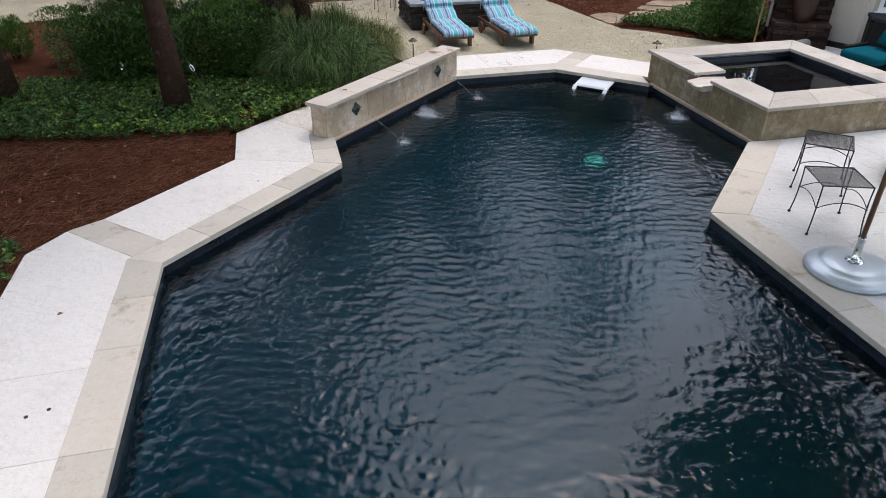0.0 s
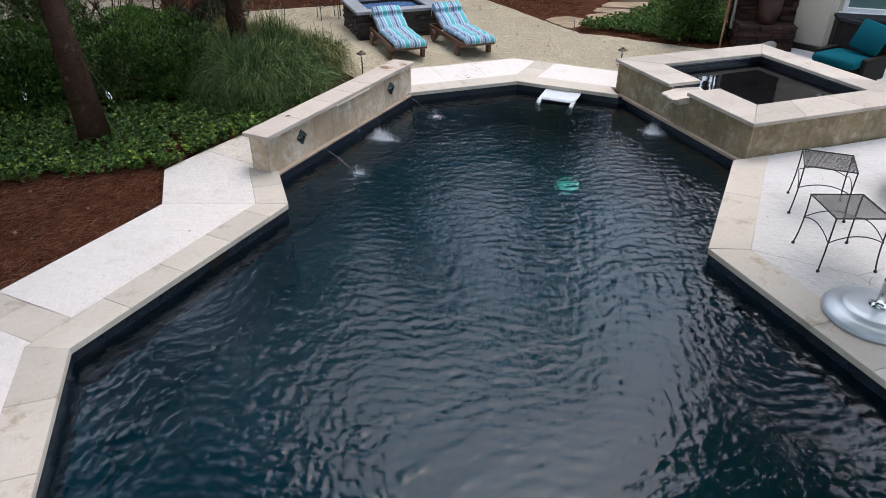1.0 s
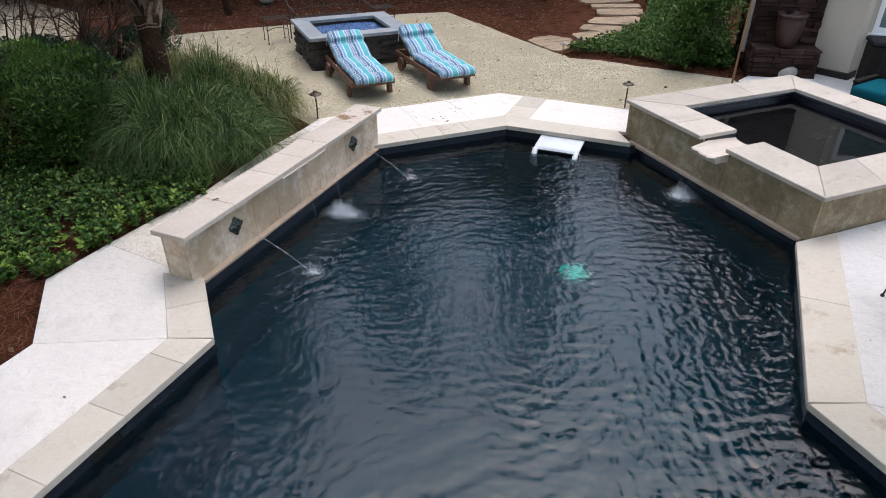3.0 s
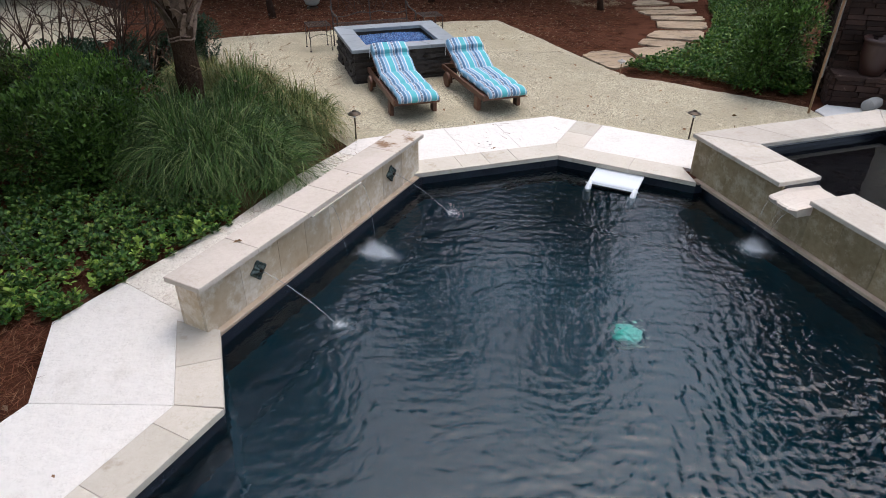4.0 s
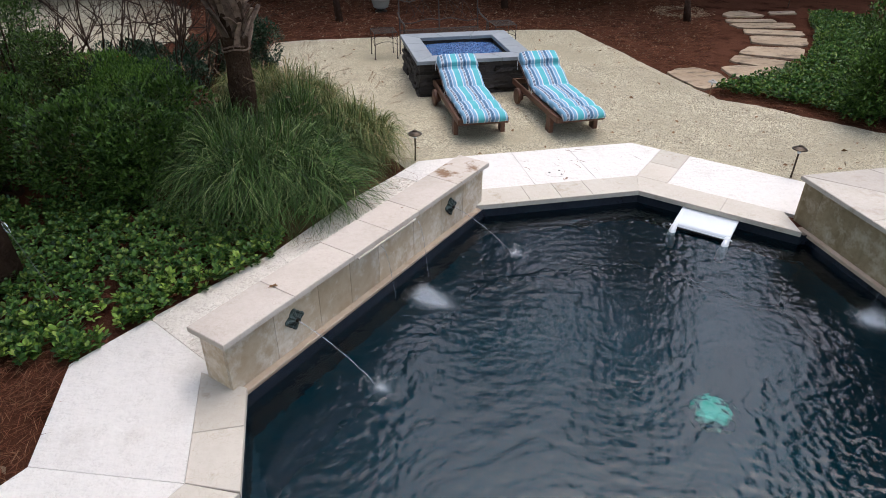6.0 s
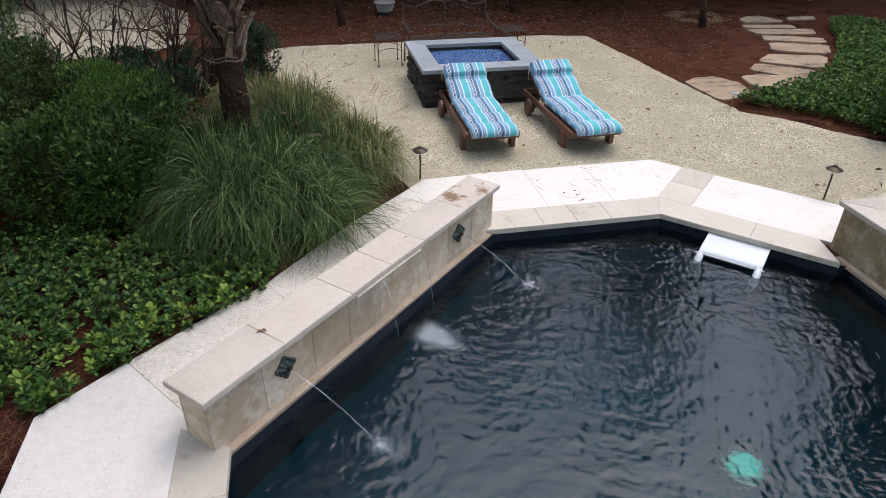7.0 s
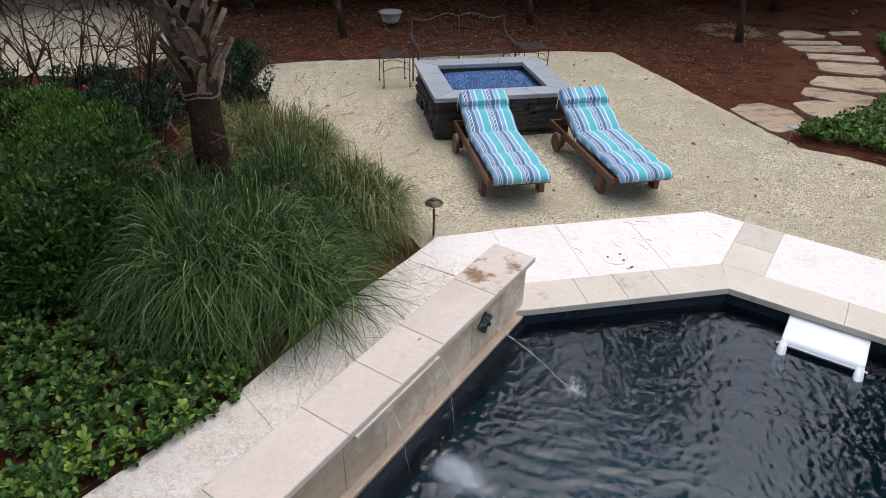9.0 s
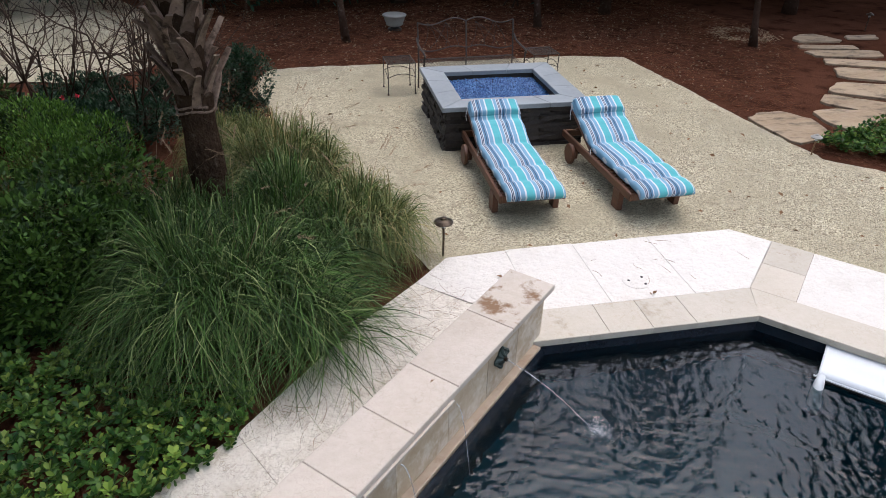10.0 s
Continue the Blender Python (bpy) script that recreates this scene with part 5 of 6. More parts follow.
# stone-clad pier with a ledge
pier = tagged(new("stone_pier"), "brown stacked ledge-stone wall beside the patio", "stone wall", "", "structure")
part("core", prism([(9.85, 10.95), (10.68, 10.42), (11.2, 11.2), (10.4, 11.75)], -0.04, 3.2, 0.004), SLATE, pier)
rng = np.random.default_rng(21)
lstones = []
for v in range(5):
    bm = box(bmesh.new(), (0, 0, 0), (1, 1, 1), None, 0.05)
    for w in bm.verts:
        w.co += Vector(rng.normal(size=3) * (0.01, 0.06, 0.03))
    me = bpy.data.meshes.new("ledge_stone")
    bm.to_mesh(me)
    bm.free()
    me.materials.append(LEDGE)
    lstones.append(me)


def stone_face(a, b, z0, z1):
    a, b = Vector((*a, 0)), Vector((*b, 0))
    t = (b - a).normalized()
    n = Vector((t.y, -t.x, 0))
    ang = math.atan2(t.y, t.x)
    z = z0
    while z < z1:
        h, s, L = rng.uniform(0.05, 0.10), 0.0, (b - a).length
        while s < L - 0.02:
            w = min(rng.uniform(0.14, 0.38), L - s)
            ob = new("ledge_stone", lstones[rng.integers(5)])
            ob.parent = pier
            dep = rng.uniform(0.05, 0.08)
            ob.matrix_basis = Matrix.Translation(a + t * (s + w / 2) + n * (dep / 2 - 0.02) + Vector((0, 0, z + h / 2))) @ Matrix.Rotation(ang, 4, "Z") @ Matrix.Diagonal((w - 0.008, dep, h - 0.008, 1))
            s += w
        z += h


stone_face((9.85, 10.95), (10.68, 10.42), -0.03, 2.4)
stone_face((10.4, 11.75), (9.85, 10.95), -0.03, 2.4)
part("plinth", prism([(9.80, 10.88), (10.62, 10.36), (10.44, 10.08), (9.62, 10.60)], -0.04, 0.40, 0.006), LEDGE, pier)
stone_face((9.62, 10.60), (10.44, 10.08), -0.03, 0.40)
stone_face((9.80, 10.88), (9.62, 10.60), -0.03, 0.40)
part("ledge_slab", prism([(9.82, 10.90), (10.64, 10.38), (10.43, 10.04), (9.58, 10.58)], 0.40, 0.43, 0.008), LEDGE, pier)
jar = thing("clay_pot", "tall brown glazed clay pot on the stone ledge", "pot", at(10.12, 10.50, 0, 0.43))
part("body", lathe(bmesh.new(), [(0.13, 0), (0.15, 0.02), (0.20, 0.25), (0.21, 0.42), (0.205, 0.46), (0.225, 0.47), (0.225, 0.52), (0.195, 0.525), (0.19, 0.44)], (0, 0, 0), 36), CLAY, jar, "", True)
pipe = thing("drain_pipe", "short grey metal drain pipe lying beside the stone ledge", "pipe", at(10.02, 10.22, 20, 0.0))
bm = bmesh.new()
lathe(bm, [(0.085, -0.16), (0.09, -0.15), (0.09, 0.15), (0.085, 0.16), (0.075, 0.15), (0.072, -0.10)], (0, 0, 0), 24)
bmesh.ops.transform(bm, matrix=Matrix.Translation((0, 0, 0.085)) @ Matrix.Rotation(radians(90), 4, "Y"), verts=bm.verts)
part("sleeve", bm, PLANTER, pipe, "", True)
post = thing("wooden_post", "slender tan wooden post at the patio corner", "post", at(9.10, 10.42, 0, -0.03))
part("shaft", tube(bmesh.new(), [(0, 0, 0), (0.02, 0.0, 1.2), (0.03, 0.0, 2.8)], 0.017, 10), BAMBOO, post)
spout = thing("downspout", "grey white downspout on the stone wall", "downspout", at(9.80, 11.02, 30, -0.04))
part("pipe", box(bmesh.new(), (0, 0, 1.8), (0.06, 0.05, 3.0), None, 0.01), PLANTER, spout)


# ---- wicker armchairs with teal cushions ----
def armchair():
    ob = thing("wicker_armchair", "dark woven wicker armchair with grey padded back", "armchair", None, "wicker armchairs")
    part("seat_base", box(bmesh.new(), (0, 0.06, 0.21), (0.80, 0.62, 0.24), None, 0.03), WICKER, ob)
    part("backrest", box(bmesh.new(), (0, 0, 0), (0.94, 0.10, 0.62), Matrix.Translation((0, 0.38, 0.58)) @ Matrix.Rotation(radians(-8), 4, "X"), 0.03), WICKER, ob)
    part("top_rail", box(bmesh.new(), (0, 0, 0), (0.95, 0.12, 0.09), Matrix.Translation((0, 0.42, 0.90)) @ Matrix.Rotation(radians(-8), 4, "X"), 0.03), GREYFAB, ob, "grey rail along the top")
    for x in (-0.44, 0.44):
        part("armrest", box(bmesh.new(), (x, 0.06, 0.28), (0.08, 0.66, 0.36), None, 0.035), WICKER, ob)
        part("arm_rail", box(bmesh.new(), (x, 0.06, 0.48), (0.09, 0.68, 0.05), None, 0.02), WICKER, ob)
        part("leg", box(bmesh.new(), (x * 0.9, -0.30, 0.045), (0.06, 0.06, 0.09), None, 0.008), WICKER, ob)
        part("leg", box(bmesh.new(), (x * 0.9, 0.30, 0.045), (0.06, 0.06, 0.09), None, 0.008), WICKER, ob)
    return ob


def soft_box(sx, sy, sz, m):
    bm = box(bmesh.new(), (0, 0, 0), (sx, sy, sz), m, 0.045)
    return bm


def chair_set(m, pillow_x):
    c = copy_thing(armchair_0, m) if armchair_used else armchair_0
    m = m @ Matrix.Scale(0.90, 4)
    c.matrix_basis = m
    seat = thing("seat_cushion", "thick teal seat cushion on a wicker armchair", "cushion", m, "teal cushions")
    part("pad", soft_box(0.78, 0.74, 0.15, Matrix.Translation((0, -0.09, 0.40))), TEALFAB, seat, "", True)
    pil = thing("throw_pillow", "teal square pillow leaning on a wicker backrest", "pillow", m, "teal cushions")
    part("pad", soft_box(0.52, 0.14, 0.50, Matrix.Translation((pillow_x, 0.20, 0.76)) @ Matrix.Rotation(radians(-18), 4, "X") @ Matrix.Rotation(radians(10), 4, "Y")), TEALFAB, pil, "", True)


armchair_0, armchair_used = armchair(), False
chair_set(at(9.84, 8.36, -80, -0.004), 0.16)
armchair_used = True
chair_set(at(7.27, 4.82, -142, -0.004), 0.0)

# ---- low wicker bench under the window ----
wb = thing("wicker_bench", "dark woven wicker bench with grey rail below the window", "bench", at(10.47, 9.27, -37, -0.004))
part("body", box(bmesh.new(), (0.75, 0.20, 0.36), (1.5, 0.38, 0.66), None, 0.02), WICKER, wb)
part("top_rail", box(bmesh.new(), (0.75, 0.20, 0.725), (1.54, 0.42, 0.07), None, 0.02), GREYFAB, wb, "grey rail along the top")
for x in (0.08, 1.42):
    for y in (0.08, 0.32):
        part("leg", box(bmesh.new(), (x, y, 0.02), (0.05, 0.05, 0.04), None, 0.005), WICKER, wb)
for k in range(7):
    part("weave_band", tube(bmesh.new(), [(0.02 + 0.06 * j, -0.002 + 0.006 * math.sin(j * 1.6 + k), 0.10 + 0.08 * k + 0.006 * math.cos(j * 1.3)) for j in range(25)], 0.007, 6), WICKER, wb)

# ---- planting ----
rng = np.random.default_rng(40)


def whorls(poly, per_m2, size, height, mat, rng, leaves_each=6, clump=0.0, bare=0.0):
    """Low plants: rings of leaves on short stems, thinner where the ground shows through."""
    p = np.array(poly)
    area = abs(sum(poly[i - 1][0] * poly[i][1] - poly[i][0] * poly[i - 1][1] for i in range(len(poly)))) / 2
    q = scatter(poly, int(area * per_m2), rng)
    if bare:
        keep = np.array([noise.noise(Vector((x * 2.1, y * 2.1, 0.3))) for x, y in q]) > -0.55 + bare
        q = q[keep]
    n = len(q)
    h = height * rng.uniform(0.45, 1.15, n)
    tops = np.stack([q[:, 0], q[:, 1], -0.045 + h], -1)
    tiers = []
    ways = []
    for tier, (dz, el) in enumerate(((0.0, 0.75), (-0.25, 0.28))):
        for k in range(leaves_each if tier == 0 else leaves_each - 1):
            a = 2 * math.pi * k / leaves_each + rng.uniform(0, 0.7, n) + tier * 0.5
            e = el + rng.normal(0, 0.22, n)
            ways.append(np.stack([np.cos(a) * np.cos(e), np.sin(a) * np.cos(e), np.sin(e)], -1))
            tiers.append(tops + np.array([0, 0, 1]) * (dz * h)[:, None])
    return np.concatenate(tiers), np.concatenate(ways)


IVY = [(-6.5, 8.95), (-3.4, 8.72), (-1.94, 8.42), (-0.6, 8.30), (-0.35, 8.29), (0.11, 8.66), (1.10, 9.50), (1.15, 9.95), (0.3, 10.6), (-1.0, 10.9), (-3.0, 11.2), (-6.5, 12.5)]
pts, ways = whorls(IVY, 330, 0.055, 0.13, COVER, rng, 6, bare=-0.02)
linked("groundcover", leaves("groundcover", pts, ways, 0.054, COVER, 0.5, 0.15, rng, 0.3, True), None, "glossy green low groundcover in the bed beside the deck", "groundcover", "stuff")
FRONT = [(-2.4, 8.55), (-0.9, 8.36), (-0.37, 8.34), (0.06, 8.71), (0.80, 9.34), (0.60, 9.50), (-0.25, 8.95), (-0.9, 8.75), (-2.4, 8.85)]
pts, ways = whorls(FRONT, 42, 0.055, 0.15, YOUNG, rng, 6)
linked("groundcover", leaves("groundcover", pts, ways, 0.062, YOUNG, 0.5, 0.15, rng, 0.3, True), None, "yellow-green young groundcover shoots at the bed's edge", "groundcover", "stuff")
BED = [(7.62, 13.02), (7.95, 12.72), (8.45, 12.22), (9.0, 11.4), (9.4, 10.95), (9.9, 11.2), (11.0, 12.6), (13.6, 16.2), (13.2, 17.4), (12.46, 17.2), (11.54, 15.77), (10.92, 15.0), (10.16, 14.22), (9.45, 13.70), (8.46, 13.30), (7.75, 13.10)]
pts, ways = whorls(BED, 330, 0.055, 0.17, COVER, rng, 6, bare=-0.1)
linked("groundcover", leaves("groundcover", pts, ways, 0.060, COVER, 0.5, 0.15, rng, 0.3, True), None, "dense green groundcover beside the stepping stones", "groundcover", "stuff")


def shrub(name, label, x, y, rx, ry, h, count, size, mat, seed, lumps=9, stems=7, wide=0.45, upright=0.35, turn=0.0, flat=False):
    """A bush: stems from the ground and leaves crowded on several overlapping mounds."""
    r = np.random.default_rng(seed)
    ob = thing(name, label, "shrub", at(x, y, turn, -0.045))
    cs = []
    for i in range(lumps):
        a, d = r.uniform(0, 2 * math.pi), math.sqrt(r.random()) * 0.72
        sc = r.uniform(0.30, 0.52)
        hz = h * (r.uniform(0.55, 0.80) if flat else r.uniform(0.35, 0.80))
        cs.append((d * rx * math.cos(a), d * ry * math.sin(a), hz, sc * rx, sc * ry, h - hz if flat else min(h - hz, sc * h) + 0.08))
    pos, way = [], []
    per = count // lumps
    for cx, cy, cz, ax, ay, az in cs:
        u = unit(r.normal(size=(per, 3)))
        u[:, 2] = np.where(u[:, 2] < -0.9, -u[:, 2], u[:, 2])
        rad = 1 - np.abs(r.normal(0, 0.16, per))
        p = np.stack([cx + u[:, 0] * ax * rad, cy + u[:, 1] * ay * rad, cz + np.where(u[:, 2] > 0, u[:, 2] * az, u[:, 2] * cz * 0.9) * rad], -1)
        p += np.array([noise.noise(Vector(v) * 3.1) for v in p])[:, None] * u * 0.10
        p[:, 2] = np.maximum(p[:, 2], 0.04)
        pos.append(p)
        way.append(u * 0.8 + r.normal(size=(per, 3)) * 0.55 + np.array([0, 0, upright]))
    linked("foliage", leaves("foliage", np.concatenate(pos), np.concatenate(way), size, mat, wide, 0.15, r, 0.3, size < 0.1), ob)
    for i in range(stems):
        cx, cy, cz = cs[i % lumps][:3]
        a = r.uniform(0, 6.28)
        foot = (0.12 * rx * math.cos(a), 0.12 * ry * math.sin(a), 0.0)
        part("stem", tube(bmesh.new(), bezier(foot, (cx * 0.4, cy * 0.4, cz * 0.6), (cx, cy, cz), 6), [0.018, 0.017, 0.015, 0.013, 0.011, 0.008, 0.005], 6), BARK, ob)
    return ob


shrub("hedge_shrub", "broad dark green evergreen shrub behind the groundcover", -0.35, 11.25, 1.05, 0.80, 0.98, 15000, 0.062, HEDGE, 51, 11)
shrub("hedge_shrub", "broad dark green evergreen shrub behind the groundcover", -1.75, 11.35, 1.10, 0.85, 1.0, 15000, 0.062, HEDGE, 52, 11)
shrub("hedge_shrub", "dark green evergreen shrub at the end of the hedge", -2.75, 11.75, 0.70, 0.70, 0.90, 8000, 0.050, HEDGE, 53, 8)
shrub("bright_shrub", "bright green fine-leaved shrub behind the hedge", -0.85, 12.75, 0.95, 0.70, 0.98, 13000, 0.045, BRIGHT, 54, 9, wide=0.3, upright=0.8)
shrub("bright_shrub", "bright green fine-leaved shrub behind the hedge", -2.9, 12.7, 0.85, 0.7, 0.92, 11000, 0.045, BRIGHT, 55, 9, wide=0.3, upright=0.8)
shrub("evergreen_shrub", "tall feathery evergreen shrub", -2.15, 13.4, 0.90, 0.85, 1.95, 15000, 0.075, HEDGE, 56, 14, wide=0.22, upright=0.2)
shrub("dark_shrub", "low dark-leaved shrub under bare branches", -0.55, 14.35, 0.65, 0.55, 0.55, 6000, 0.05, DARKLEAF, 57, 7)
shrub("dark_shrub", "low dark-leaved shrub under bare branches", -1.7, 14.75, 0.75, 0.55, 0.50, 6000, 0.05, DARKLEAF, 58, 7)
shrub("dark_shrub", "small dark shrub behind the palm", 0.75, 14.9, 0.45, 0.45, 0.85, 5000, 0.05, DARKLEAF, 59, 7)
shrub("loose_shrub", "loose green shrub beside the gravel and stone wall", 9.15, 11.45, 0.62, 0.60, 1.25, 9000, 0.060, HEDGE, 60, 11, upright=0.5)
shrub("loose_shrub", "loose green shrub against the stone wall", 9.75, 11.9, 0.55, 0.60, 1.45, 7000, 0.060, HEDGE, 61, 9, upright=0.5)
shrub("tall_shrub", "small green shrub on the pine straw", -4.4, 13.3, 0.6, 0.5, 0.75, 4000, 0.07, BRIGHT, 62, 6, wide=0.2, upright=1.0)

# red blooms among the dark leaves
r = np.random.default_rng(70)
for x, y, z in ((-1.15, 14.55, 0.53), (-0.98, 14.50, 0.56), (-0.62, 14.45, 0.52), (-0.20, 14.4, 0.50)):
    k = 26
    u = unit(r.normal(size=(k, 3)))
    linked("red_bloom", leaves("red_bloom", np.zeros((k, 3)) + np.array([x, y, z]), u, 0.035, FLOWER, 0.8, 0.3, r), None, "small red bloom among dark leaves", "flower", "", "red blooms")


def grass_clump(x, y, radius, height, count, mat, seed, heads=0, lean=(0.0, 0.0), label="arching green fountain grass clump beside the deck"):
    r = np.random.default_rng(seed)
    ob = thing("fountain_grass", label, "ornamental grass", at(x, y, 0, -0.045), "fountain grasses")
    tufts = 16
    ta, td = r.uniform(0, 2 * math.pi, tufts), np.sqrt(r.random(tufts)) * radius * 0.50
    which = r.integers(tufts, size=count)
    cx, cy, far = (np.cos(ta) * td)[which], (np.sin(ta) * td)[which], (td / radius)[which]
    lift = r.uniform(0.72, 1.18, tufts)[which] * (1 - 0.55 * far)
    a = r.uniform(0, 2 * math.pi, count)
    inward = np.cos(a - ta[which]) < -0.2
    a = np.where(inward & (r.random(count) < 0.6), ta[which] + r.normal(0, 0.9, count), a)
    reach = radius * (0.10 + 0.70 * r.random(count) ** 0.7)
    d0 = np.sqrt(r.random(count)) * radius * 0.10
    a2 = a + r.normal(0, 0.45, count)
    a3 = a2 + r.normal(0, 0.55, count)
    top = height * lift * r.uniform(0.55, 1.15, count)
    stray = r.random(count) < 0.06
    top *= np.where(stray, r.uniform(1.05, 1.30, count), 1.0)
    f = reach / (0.80 * radius)
    ring = lambda ang, rad, z: np.stack([cx + np.cos(ang) * rad + lean[0] * rad / radius, cy + np.sin(ang) * rad + lean[1] * rad / radius, z], -1)
    root = ring(a, d0, np.zeros(count))
    bend = ring(a2, d0 + reach * 0.10, top * 0.95)
    bend2 = ring(a2, d0 * 0.5 + reach * 0.66, top * (1.45 - 0.25 * f))
    tipz = np.maximum(0.02, top * (1.12 - 1.12 * f ** 1.2) + r.normal(0, 0.10, count))
    tip = ring(a3, reach, tipz)
    linked("blades", blades("blades", root, tip, bend, 0.0088, mat, 7, r, bend2), ob)
    if heads:
        b = r.uniform(0, 2 * math.pi, heads)
        rr = radius * r.uniform(0.3, 0.85, heads)
        zt = height * r.uniform(1.05, 1.45, heads)
        root = np.zeros((heads, 3))
        tip = np.stack([np.cos(b) * rr, np.sin(b) * rr, zt], -1)
        bend = np.stack([np.cos(b) * rr * 0.35, np.sin(b) * rr * 0.35, zt * 0.85], -1)
        linked("stalks", blades("stalks", root, tip, bend, 0.005, STRAW, 6, r), ob)
        k = 60
        t = np.tile(np.linspace(0, 0.16, k), heads)
        dirs = np.repeat(unit(tip - bend), k, 0)
        base = np.repeat(tip, k, 0) + dirs * t[:, None]
        linked("seed_heads", leaves("seed_heads", base, dirs + r.normal(size=(heads * k, 3)) * 0.3, 0.035, STRAW, 0.10, 0.05, r), ob, "dry tan seed heads")
    return ob


grass_clump(1.02, 10.60, 1.22, 0.88, 6600, GRASS, 81, 6)
grass_clump(0.35, 11.50, 0.85, 0.86, 3600, GRASS, 82, 5)
grass_clump(1.50, 11.50, 0.85, 0.80, 4600, GRASS, 83, 7)
grass_clump(2.02, 11.60, 0.72, 0.64, 3600, YGRASS, 84, 8, label="yellowing fountain grass clump at the gravel edge")
grass_clump(1.35, 12.9, 0.75, 0.70, 3200, YGRASS, 85, 9, label="yellowing fountain grass clump at the gravel edge")
grass_clump(0.75, 13.6, 0.65, 0.60, 2400, YGRASS, 86, 7, label="yellowing fountain grass clump behind the palm")

# ---- palm with cut leaf stubs ----
palm = thing("palm_tree", "palm trunk with grey cut leaf stubs and drooping fronds", "palm", at(0.79, 11.7, 0, -0.045))
r = np.random.default_rng(90)
pts = [(0, 0, z) for z in np.linspace(0, 1.50, 12)]
part("trunk", tube(bmesh.new(), pts, [0.138 + 0.010 * math.sin(9 * p[2]) + 0.02 * (p[2] < 0.15) for p in pts], 20), PALMBARK, palm, "rough brown fibrous trunk")
pts = [(0, 0, z) for z in np.linspace(1.48, 3.4, 10)]
part("crown_shaft", tube(bmesh.new(), pts, [0.125, 0.13, 0.13, 0.13, 0.13, 0.13, 0.13, 0.12, 0.10, 0.08], 16), PALMBARK, palm)
part("skirt_ring", tube(bmesh.new(), [((0.142 + 0.006 * math.sin(4 * a)) * math.cos(a), (0.142 + 0.006 * math.sin(4 * a)) * math.sin(a), 1.33 + 0.006 * a + 0.014 * math.sin(3 * a)) for a in np.linspace(0, 11.8, 64)], [0.005 + 0.006 * abs(math.sin(1.7 * k)) for k in range(64)], 8), BOOT, palm, "pale torn leaf base ring")


def boot(ang, z, length, spread, wide, skew=0.0):
    """A cut leaf base: it wraps the trunk, narrows as it leaves it and ends in a blunt cut."""
    bm = bmesh.new()
    front, back = [], []
    for i in range(8):
        t = i / 7
        rad = 0.118 + spread * t ** 1.6
        half = wide * (1.0 - 0.62 * t ** 0.8) * 0.13 / rad
        fr, bk = [], []
        for j in range(7):
            u = j / 3 - 1
            a = ang + u * half + skew * t * t
            zz = z + length * t - 0.05 * u * u * (1 - t)
            fr.append(bm.verts.new((rad * math.cos(a), rad * math.sin(a), zz)))
            rb = rad - 0.012 - 0.022 * (1 - u * u)
            bk.append(bm.verts.new((rb * math.cos(a), rb * math.sin(a), zz + 0.006)))
        front.append(fr)
        back.append(bk)
    for i in range(7):
        for j in range(6):
            bm.faces.new((front[i][j], front[i][j + 1], front[i + 1][j + 1], front[i + 1][j]))
            bm.faces.new((back[i + 1][j], back[i + 1][j + 1], back[i][j + 1], back[i][j]))
        for j in (0, 6):
            bm.faces.new((front[i][j], front[i + 1][j], back[i + 1][j], back[i][j]))
    for j in range(6):
        bm.faces.new((front[-1][j], front[-1][j + 1], back[-1][j + 1], back[-1][j]))
    bmesh.ops.recalc_face_normals(bm, faces=bm.faces)
    part("leaf_stub", bm, BOOT, palm)


for i in range(76):
    boot(i * 2.39996 + r.normal(0, 0.15), 1.27 + i * 0.0205, r.uniform(0.24, 0.40), r.uniform(0.09, 0.24) * (1.35 if r.random() < 0.15 else 1), r.uniform(0.40, 0.62), r.choice((-1, 1)) * r.uniform(0.15, 0.75))



def frond(ang, z, length, rise):
    start, m = Vector((0.1 * math.cos(ang), 0.1 * math.sin(ang), z)), Vector((math.cos(ang), math.sin(ang), 0))
    end = start + m * length * 0.75 + Vector((0, 0, rise))
    part("frond_stalk", tube(bmesh.new(), bezier(start, start + m * length * 0.4 + Vector((0, 0, 0.25 + rise * 0.6)), end, 8), 0.012, 6), BRIGHT, palm)
    k = 44
    a = np.linspace(-2.3, 2.3, k)
    side = np.array([-m.y, m.x, 0.0])
    mm = np.array(m)
    w = mm * np.cos(a)[:, None] + side * np.sin(a)[:, None] + np.array([0, 0, 0.1])
    root = np.tile(np.array(end), (k, 1))
    ln = 0.75 * r.uniform(0.85, 1.1, k)[:, None]
    tip = root + w * ln + np.array([0, 0, -0.38])
    linked("frond_leaf", blades("frond_leaf", root, tip, root + w * ln * 0.6 + np.array([0, 0, 0.06]), 0.032, BRIGHT, 5, r), palm)


for i in range(11):
    frond(i * 2.39996, 3.05 + 0.03 * i, 1.5, 0.45 + 0.10 * i)


